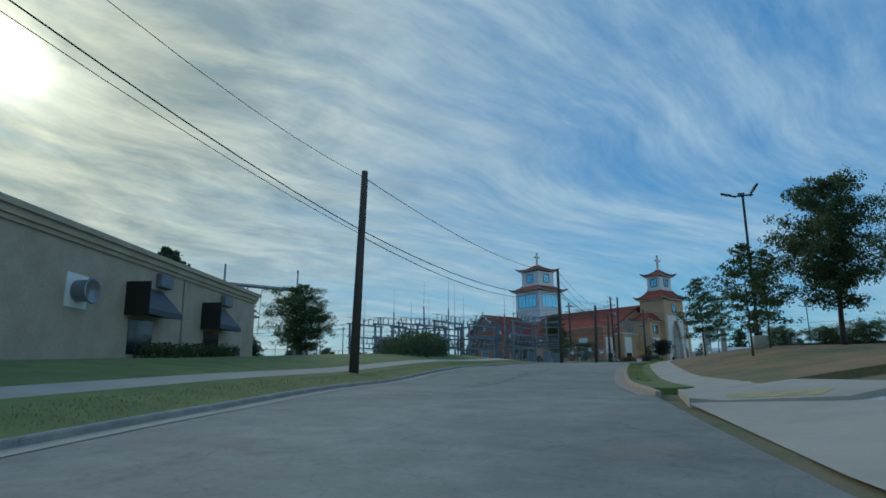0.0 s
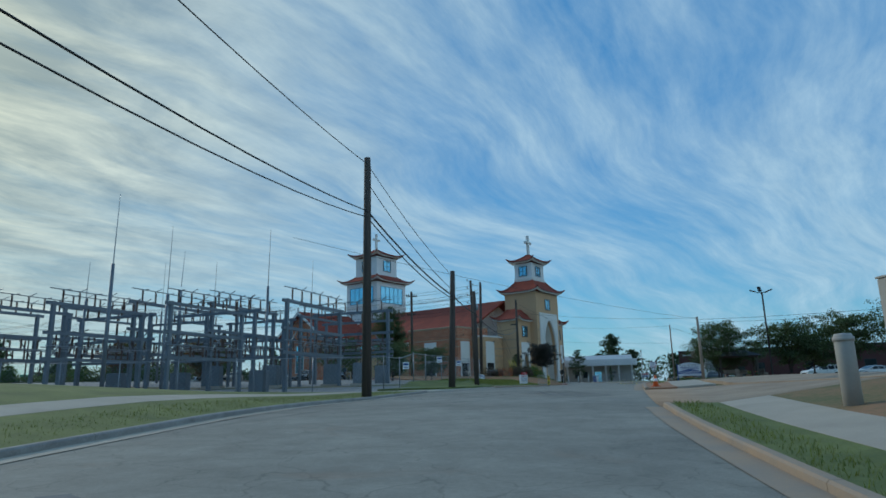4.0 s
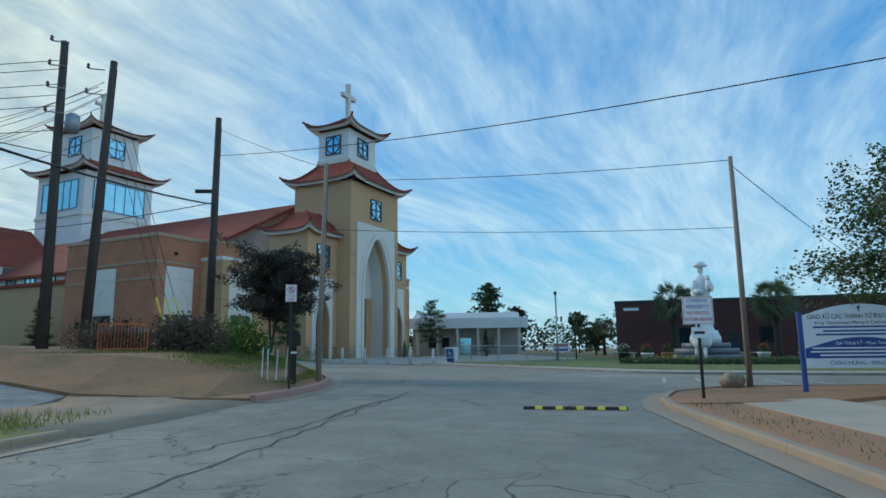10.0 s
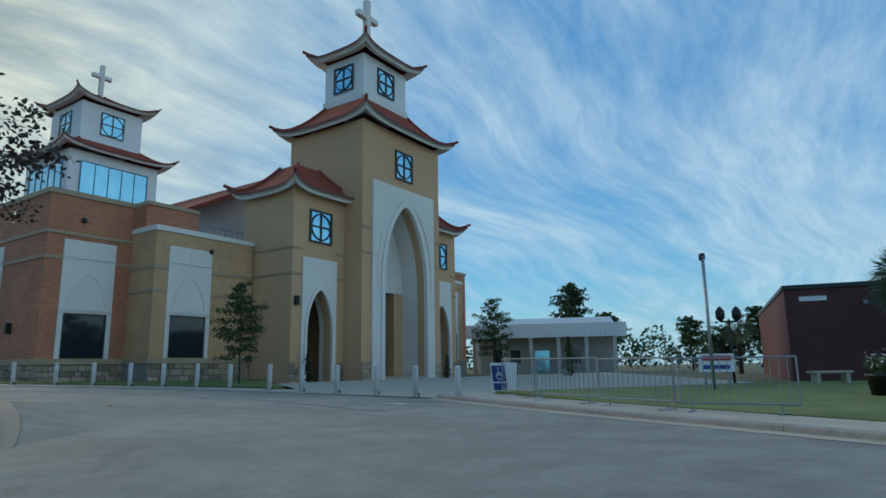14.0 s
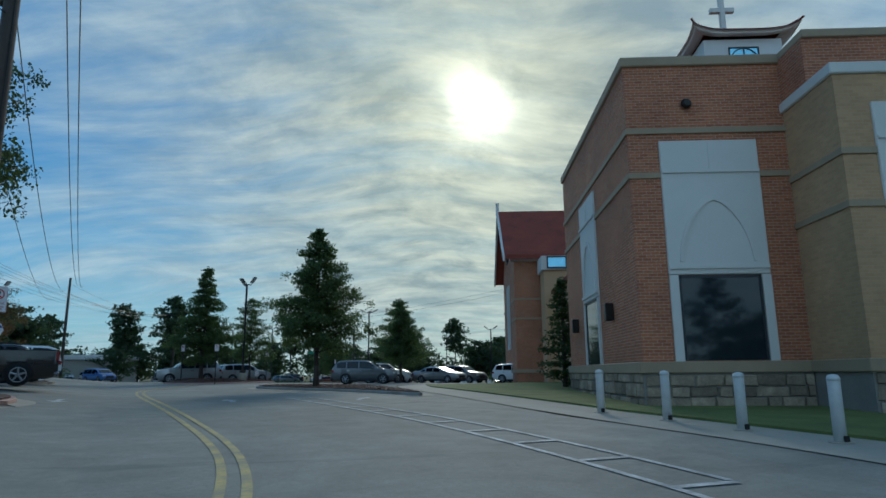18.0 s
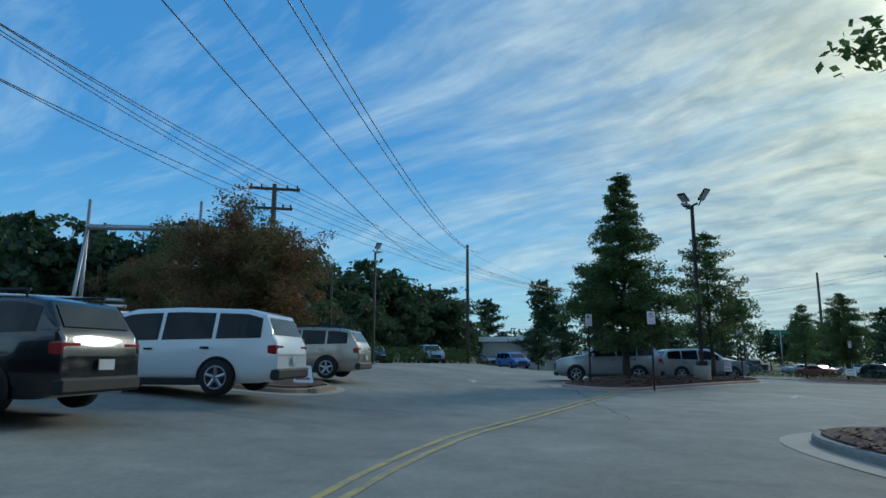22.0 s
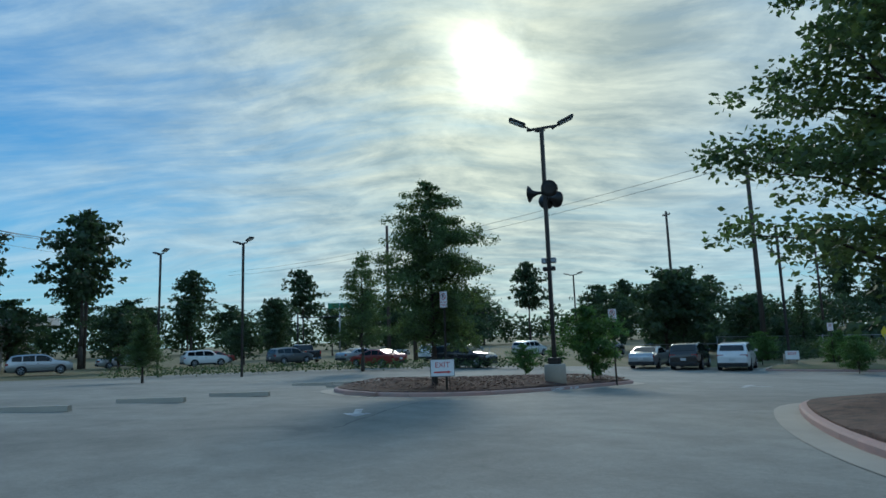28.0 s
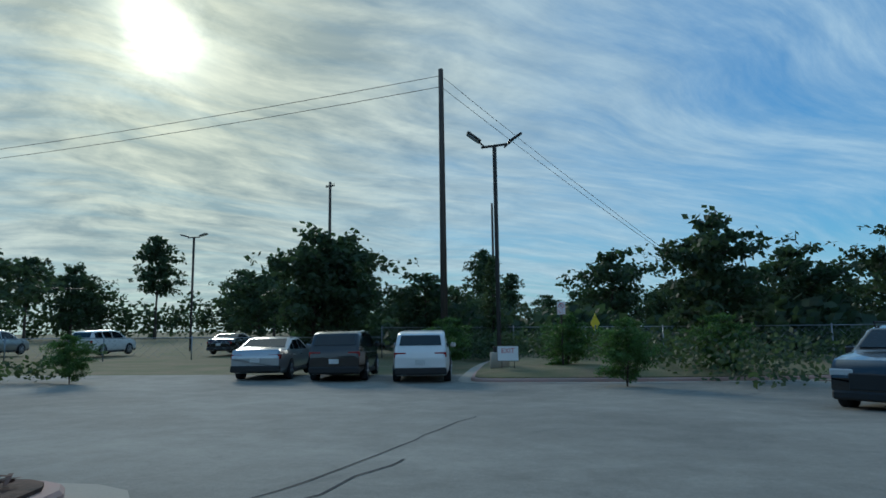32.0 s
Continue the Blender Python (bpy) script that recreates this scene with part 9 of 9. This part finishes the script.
# ---- other buildings ----
def hall():
    yaw = -18
    b = thing("brick_hall", 17.0, 49.5, gz(17, 49.5), yaw, "long low maroon brick hall with a flat roof", "building")
    part("wall", boxbm(0, 62, 0, 22, -0.3, 4.85), "brick_maroon", b)
    part("parapet", boxbm(-0.08, 62.08, -0.08, 22.08, 4.85, 5.1, bevel=0.02), "frame_dark", b, "dark metal parapet cap")
    for i, x in enumerate((6.0, 12.5, 20, 28, 36, 44, 52)):
        w = new("window")
        w.parent = b
        w.matrix_local = pose(x, 0, 1.2)
        part("window_frame", boxbm(-0.8, 0.8, -0.06, 0.02, -0.05, 1.45), "frame_dark", w)
        part("pane", boxbm(-0.72, 0.72, -0.075, -0.062, 0.03, 1.37), "glass_dark", w)
    part("number_bar", boxbm(0.7, 2.0, -0.03, -0.001, 4.2, 4.45), "sign_white", b)
    part("wall_lamp", boxbm(3.6, 3.85, -0.2, -0.001, 3.9, 4.1, bevel=0.02), "galvanised", b)
    part("door", boxbm(9.2, 10.3, -0.04, -0.001, -0.1, 2.1), "frame_dark", b)


def white_hall():
    b = thing("white_hall", -1.6, 82.2, gz(-0.5, 79), -6, "low white metal hall with a pale canopy and sloping columns", "building")
    b.matrix_world = b.matrix_world @ Matrix.Diagonal((0.74, 1, 1, 1))
    part("wall", boxbm(0, 20, 0, 16, -0.3, 4.2), "shed_wall", b)
    for i in range(33):
        x = -1.2 + i * 0.69
        part("fascia_panel", boxbm(x, x + 0.66, -2.4 + (0.02 if i % 2 else 0), -2.302, 3.5, 4.9), "white_wall", b)
    part("canopy", boxbm(-1.2, 21.6, -2.3, 0.2, 4.3, 4.6), "white_wall", b)
    part("roof", prism(bmesh.new(), [(0.2, 4.6), (8, 6.2), (16.2, 4.6)], "x", -0.5, 20.5), "metal_roof", b, "pale metal roof")
    for i in range(6):
        x = 1.0 + i * 3.8
        part("sloping_column", prism(bmesh.new(), [(-2.2, 3.6), (-1.9, 3.6), (-0.2, -0.1), (-0.6, -0.1)], "x", x - 0.25, x + 0.25), "white_wall", b)
    part("door", boxbm(9.0, 11.0, -0.05, -0.001, -0.1, 2.2), "glass_blue", b)
    for x in (3.0, 5.5, 14.0):
        part("window", boxbm(x, x + 1.4, -0.05, -0.001, 0.9, 2.3), "glass_dark", b)


def beige_shop():
    yaw = math.degrees(math.atan2(22.8, -7.8))
    b = thing("beige_shop", -22.2, -97.8, gz(-28, -88), yaw, "low beige stucco shop with dark awnings and vents", "building")
    L = 24.3
    part("wall", boxbm(-6, L, 0, 18, -1.2, 5.0), "stucco_beige", b)
    for z0, z1, o in ((4.55, 4.75, 0.10), (4.75, 5.05, 0.20), (5.05, 5.3, 0.32)):
        part("cornice", boxbm(-6 - o, L + o, -o, 18 + o, z0, z1), "stucco_beige", b, "stepped stucco cornice")
    for x in (9.0, 17.2):
        a = new("awning")
        a.parent = b
        a.matrix_local = pose(x, 0, 2.2)
        part("canvas", prism(bmesh.new(), [(0, 1.35), (-1.15, 0.12), (-1.15, -0.15), (0, -0.02)], "x", -1.7, 1.7), "awning", a, "dark blue-grey metal awning")
        part("bracket", boxbm(-1.75, -1.70, -1.2, 0, -0.2, 1.38), "black_metal", a)
        part("window_below", boxbm(-1.3, 0.9, -0.03, 0.0, -2.0, -0.3), "glass_dark", b).matrix_local = pose(x, 0, 2.2)
        part("wall_vent", boxbm(0.9, 2.1, -0.35, 0.0, 1.5, 2.2, bevel=0.04), "steel_grey", b).matrix_local = pose(x, 0, 2.2)
    fan = part("exhaust_fan", lathe(bmesh.new(), ((0.45, 0), (0.45, 0.6), (0.55, 0.7), (0.5, 0.75), (0.3, 0.4)), 18), "galvanised", b)
    fan.matrix_local = pose(3.6, 0, 2.6, 90, 0, 0)
    part("vent_plate", boxbm(2.9, 4.3, -0.05, 0.0, 1.9, 3.3), "white_plastic", b)
    part("door", boxbm(20.8, 21.8, -0.05, 0.0, -1.0, 1.2), "frame_dark", b)
    part("downpipe", tubebm((13.0, -0.08, -1.0), (13.0, -0.08, 4.5), 0.06, 0.06, 8), "stucco_beige", b)


def gazebo():
    z = gz(14.2, 6.8)
    b = thing("gazebo", 14.2, 6.8, z + 0.05, -10, "small dark-roofed timber gazebo on posts", "gazebo")
    for sx in (-1, 1):
        for sy in (-1, 1):
            part("post", boxbm(sx * 1.8 - 0.08, sx * 1.8 + 0.08, sy * 1.6 - 0.08, sy * 1.6 + 0.08, -0.2, 2.4), "wood_pole", b)
    bm = bmesh.new()
    lo = [bm.verts.new((sx * 2.3, sy * 2.1, 2.35)) for sx, sy in ((-1, -1), (1, -1), (1, 1), (-1, 1))]
    hi = [bm.verts.new((sx * 0.7, sy * 0.6, 3.0)) for sx, sy in ((-1, -1), (1, -1), (1, 1), (-1, 1))]
    for i in range(4):
        bm.faces.new((lo[i], lo[(i + 1) % 4], hi[(i + 1) % 4], hi[i]))
    bm.faces.new(hi)
    bm.faces.new(lo[::-1])
    part("roof", bm, "frame_dark", b, "dark hipped roof")
    for sy in (-1.6, 1.6):
        part("beam", boxbm(-1.9, 1.9, sy - 0.06, sy + 0.06, 2.15, 2.34), "wood_pole", b)
    for i, (x, y) in enumerate(((13.4, 6.6), (14.9, 7.2), (13.9, 5.4), (16.6, 6.0))):
        c = thing("garden_bench", x, y, gz(x, y) + 0.06, 30 * i, "weathered wooden bench under the gazebo", "bench", "gazebo benches")
        part("seat", boxbm(-0.7, 0.7, -0.2, 0.2, 0.42, 0.47), "wood_pale", c)
        part("backrest", boxbm(-0.7, 0.7, 0.18, 0.22, 0.5, 0.9), "wood_pale", c)
        for k in (-0.6, 0.6):
            part("leg", boxbm(k - 0.04, k + 0.04, -0.18, 0.2, -0.05, 0.42), "wood_pale", c)


hall()
white_hall()
beige_shop()
gazebo()


def far_shop(x, y, yaw, w, d, h, label, canopy=False):
    b = thing("roadside_shop", x, y, gz(x, y), yaw, label, "building")
    part("wall", boxbm(-w / 2, w / 2, 0, d, -0.3, h), "shed_wall", b)
    part("roof", boxbm(-w / 2 - 0.6, w / 2 + 0.6, -1.2, d + 0.4, h, h + 0.8, bevel=0.05), "white_wall" if canopy else "metal_roof", b)
    for i in range(int(w / 4)):
        x0 = -w / 2 + 1 + i * 4
        part("window", boxbm(x0, x0 + 3.2, -0.06, -0.001, 0.3, 3.1), "glass_dark", b)
    if canopy:
        part("canopy", boxbm(-w / 2, w / 2, -12, -4, 4.6, 5.4), "white_wall", b)
        for i in range(4):
            xx = -w / 2 + 2 + i * (w - 4) / 3
            part("canopy_column", boxbm(xx - 0.25, xx + 0.25, -8.2, -7.8, 0, 4.6), "white_wall", b)


far_shop(-146, 28, -108, 11, 8, 4.2, "far filling station with a white canopy", True)


# ---- substation ----
def insulator_stack(parent, x, y, z, h=0.9, r=0.09):
    bm = bmesh.new()
    prof = []
    n = 6
    for i in range(n):
        prof += [(r * 0.55, z + h * i / n), (r, z + h * (i + 0.35) / n), (r * 0.55, z + h * (i + 0.7) / n)]
    lathe(bm, prof + [(r * 0.4, z + h)], 8)
    o = part("insulator", bm, "insulator", parent)
    o.location = (x, y, 0)
    return o


def bay(x, y, yaw, w, h, label="galvanised steel gantry with switches and insulators"):
    b = thing("substation_gantry", x, y, gz(x, y), yaw, label, "substation", "substation gantries")
    for k in (-w / 2, w / 2):
        leg = bmesh.new()
        box(leg, k - 0.12, k + 0.12, -0.12, 0.12, -0.2, h)
        part("column", leg, "steel_grey", b)
    for z in (h - 0.15, h * 0.68, h * 0.42):
        part("beam", boxbm(-w / 2 - 0.5, w / 2 + 0.5, -0.10, 0.10, z - 0.11, z + 0.11), "steel_grey", b)
    for k in (-1, 1):
        part("brace", tubebm((k * w / 2, 0, h * 0.42), (k * (w / 2 - 1.4), 0, h * 0.68), 0.05, 0.05, 5), "steel_grey", b)
    for i in range(6):
        k = -w / 2 + w * (i + 0.5) / 6
        insulator_stack(b, k, 0, h - 0.02, 0.8)
        insulator_stack(b, k, 0.25, h * 0.68 - 0.9, 0.8)
        insulator_stack(b, k, -0.2, h * 0.42 + 0.1, 0.7)
        part("switch_arm", tubebm((k - 0.1, 0, h + 0.78), (k + 0.55, 0, h + 0.95 + 0.2 * (i % 2)), 0.035, 0.03, 5), "steel_grey", b)
    for z, o in ((h + 0.85, 0.0), (h * 0.68 - 0.95, 0.25), (h * 0.42 + 0.85, -0.2)):
        part("busbar", tubebm((-w / 2 - 0.4, o, z), (w / 2 + 0.4, o, z), 0.035, 0.035, 6), "galvanised", b)
    return b


g1 = bay(-24.0, -20.5, 78, 7.5, 6.6)
again(g1, -24.1, -10.8, -12, 1.0)
again(g1, -25.4, -4.6, -12, 0.95)
for i, (x, y, yaw, k) in enumerate(((-30, -20, 78, 1.0), (-36.5, -19.5, 78, 1.05), (-43, -19, 78, 1.0), (-26.5, -12.0, 78, 0.9), (-33, -10.5, 78, 0.95), (-40, -10, 78, 0.9), (-27.5, -30, 78, 0.85), (-35, -30, 78, 0.9), (-42, -29, 78, 0.95), (-49, -24, 78, 1.0), (-30, -24.5, -12, 0.9), (-38, -24.5, -12, 0.9), (-31, -15, -12, 0.85), (-39, -14.5, -12, 0.85), (-47, -14, 78, 0.9))):
    again(g1, x, y, yaw, k)
for i, (x, y) in enumerate(((-22.5, -12), (-25, -27), (-33, -26), (-41, -24), (-36, -14), (-29, -8), (-46, -30), (-52, -22), (-45, -8), (-38, -36), (-30, -36))):
    m = thing("lightning_mast", x, y, gz(x, y), 0, "thin steel lightning mast in the substation", "mast", "lightning masts")
    part("mast", tubebm((0, 0, -0.2), (0, 0, 7.2), 0.12, 0.09, 8), "steel_grey", m)
    part("rod", tubebm((0, 0, 7.2), (0.05, 0, 10.2 + (i % 3)), 0.035, 0.015, 5), "galvanised", m)
for i, (x, y) in enumerate(((-21.5, -16.5), (-24.5, -15.0), (-29, -17), (-34, -17), (-27, -23.5), (-34, -22), (-40, -21), (-22.2, -7), (-30.5, -12.5))):
    c = thing("transformer_cabinet", x, y, gz(x, y), 10, "grey switchgear cabinet on a slab", "cabinet", "switchgear cabinets")
    part("cabinet_body", boxbm(-0.6, 0.6, -0.5, 0.5, 0, 1.7, bevel=0.02), "steel_grey", c)
    part("cabinet_door", boxbm(-0.5, 0.5, -0.52, -0.5, 0.2, 1.5), "steel_grey", c)
    part("slab", boxbm(-0.8, 0.8, -0.7, 0.7, -0.2, 0.06), "concrete", c)
    for k in (-0.35, 0, 0.35):
        insulator_stack(c, k, 0, 1.7, 0.6, 0.07)
for (xa, ya), (xb, yb) in (((-75.5, -2.6), (-77.7, 5.6)), ((-62, -50), (-58, -42)), ((-48, -58), (-44, -50))):
    hh = 10.4 if xa < -70 else 8.5
    g = thing("line_gantry", 0, 0, 0, 0, "tall steel gantry with slack line drops", "gantry")
    for x, y in ((xa, ya), (xb, yb)):
        z = gz(x, y)
        part("leg", tubebm((x, y, z - 0.2), (x, y, z + hh + 2.2), 0.17, 0.12, 8), "galvanised", g)
        part("strut", tubebm((x + 1.4, y, z - 0.2), (x, y, z + hh), 0.15, 0.12, 8), "galvanised", g)
    z = gz(xa, ya)
    part("beam", tubebm((xa, ya, z + hh), (xb, yb, z + hh), 0.22, 0.22, 8), "galvanised", g)
    for k in (0.25, 0.5, 0.75):
        p = Vector((xa, ya, z + hh)).lerp(Vector((xb, yb, z + hh)), k)
        part("line_drop", tubebm(p, p - Vector((0.3, 0, 5.5)), 0.03, 0.03, 5), "black_metal", g)
yard_rail = thing("bus_structure", -57.0, 10.3, gz(-57, 10.3), 134, "white pipe busbars on insulators over steel columns", "substation")
for o, z in ((-0.9, 2.5), (0.0, 2.85), (0.9, 3.2)):
    part("busbar", tubebm((-8, o, z), (4.2, o, z), 0.07, 0.07, 8), "white_plastic", yard_rail)
for i in range(5):
    part("crossbeam", boxbm(-7.4 + 2.5 * i - 0.07, -7.4 + 2.5 * i + 0.07, -1.2, 1.2, 1.7, 1.84), "galvanised", yard_rail)
    for o, z in ((-0.9, 2.45), (0.0, 2.8), (0.9, 3.15)):
        insulator_stack(yard_rail, -7.4 + 2.5 * i, o, 1.84, z - 1.84, 0.10)
    part("column", boxbm(-7.4 + 2.5 * i - 0.12, -7.4 + 2.5 * i + 0.12, -0.12, 0.12, -0.2, 1.7), "galvanised", yard_rail)


# tyre marks and long cracks in the street
def wear_line(pts, w, mat, label, seed, jag=0.05):
    rnd = random.Random(seed)
    line = strip_points(smooth_line(pts), 0.5)
    line = [(x + rnd.uniform(-jag, jag), y + rnd.uniform(-jag, jag)) for x, y in line]
    band("street_wear", offset_line(line, -w / 2), offset_line(line, w / 2), 0.009, mat, label, "road marking", cols=1)


TYRE = [[(-6.8, -34.2), (-6.5, -36.9), (-6.0, -39.0), (-5.2, -40.3), (-4.3, -41.3)], [(-7.2, -34.4), (-7.0, -36.9), (-6.6, -39.0), (-5.8, -40.8), (-4.8, -41.7)], [(-7.8, -34.0), (-6.7, -35.7), (-5.5, -37.8), (-4.7, -39.1)], [(-8.2, -36.0), (-7.1, -36.9), (-6.1, -40.2), (-5.4, -41.6)], [(-6.0, -34.4), (-5.4, -37.0), (-4.7, -38.9), (-4.4, -40.2)]]
for i, line in enumerate(TYRE):
    wear_line(line, 0.10, "tyre_mark", "dark curved tyre mark on the asphalt", i, 0.0)
CRACKS = [[(-3.8, 1.6), (-3.5, 2.5), (-2.9, 4.2), (-2.4, 6.3), (-1.5, 9.9)], [(-1.0, 12.5), (-4.0, -3.7), (-5.3, -12.1), (-5.9, -15.3)], [(-5.4, -13.4), (-4.4, -14.0), (-3.3, -14.2), (-1.9, -14.4)], [(-0.8, -9.2), (-1.4, -13.2), (-1.5, -14.7)], [(-6.7, -9.3), (-7.5, -12.4), (-8.1, -14.4)], [(-8.4, -78.0), (-7.4, -87.6), (-6.9, -91.5), (-6.9, -92.6), (-6.8, -94.0)], [(-6.2, -92.8), (-5.0, -92.9), (-4.6, -92.8)], [(-57.4, 33.8), (-53.1, 34.0), (-49.8, 34.4), (-47.7, 34.7)], [(-0.9, 11.4), (0.2, 9.4), (0.7, 7.6)], [(-8.2, -73.1), (-7.9, -78.5), (-7.7, -81.3)], [(-86.6, 66.6), (-85.9, 64.0), (-86.8, 63.1)]]
for i, line in enumerate(CRACKS):
    wear_line(line, 0.028, "crack", "thin ragged crack in the asphalt", 40 + i, 0.085)
LOWER = [[(-8.69, -71.66), (-8.68, -70.7), (-9.03, -68.27), (-9.48, -63.94)], [(-8.4, -69.51), (-7.79, -69.83), (-7.22, -70.26), (-6.67, -70.43), (-5.56, -70.7), (-4.9, -70.87)], [(-7.63, -70.72), (-7.58, -70.53), (-7.32, -71.27)], [(-7.33, -88.31), (-7.58, -86.61), (-7.81, -84.63), (-8.11, -82.22), (-8.22, -78.42)]]
UPPER = [[(-1.05, -8.59), (-0.98, -10.44), (-1.22, -11.9)], [(-3.62, -6.23), (-4.14, -9.12), (-4.75, -10.93)], [(-0.87, -4.51), (-1.3, -7.79), (-1.01, -8.6)], [(-5.72, -26.21), (-5.43, -24.81), (-5.19, -23.05), (-4.85, -21.01)], [(-4.23, -9.12), (-2.92, -8.85), (-2.06, -9.36), (-1.24, -8.58)], [(-2.59, 5.57), (-2.23, 7.47), (-1.71, 9.44)]]
PARKED = [[(-86.9, 63.4), (-86.4, 64.1), (-86.8, 65.9), (-88.3, 70.75)], [(-77.9, 48.8), (-79.3, 49.7), (-81.7, 51.4), (-82.7, 52.3)]]
for i, line in enumerate(LOWER + UPPER + PARKED):
    wear_line(line, 0.022 if line in PARKED else 0.032, "crack", "thin ragged crack in the asphalt", 80 + i, 0.06)
wear_line([(-12.14, -60.35), (-10.76, -61.67), (-9.55, -62.66)], 0.34, "tyre_mark", "dark oily stain on the asphalt", 99, 0.08)

boulder_wall()
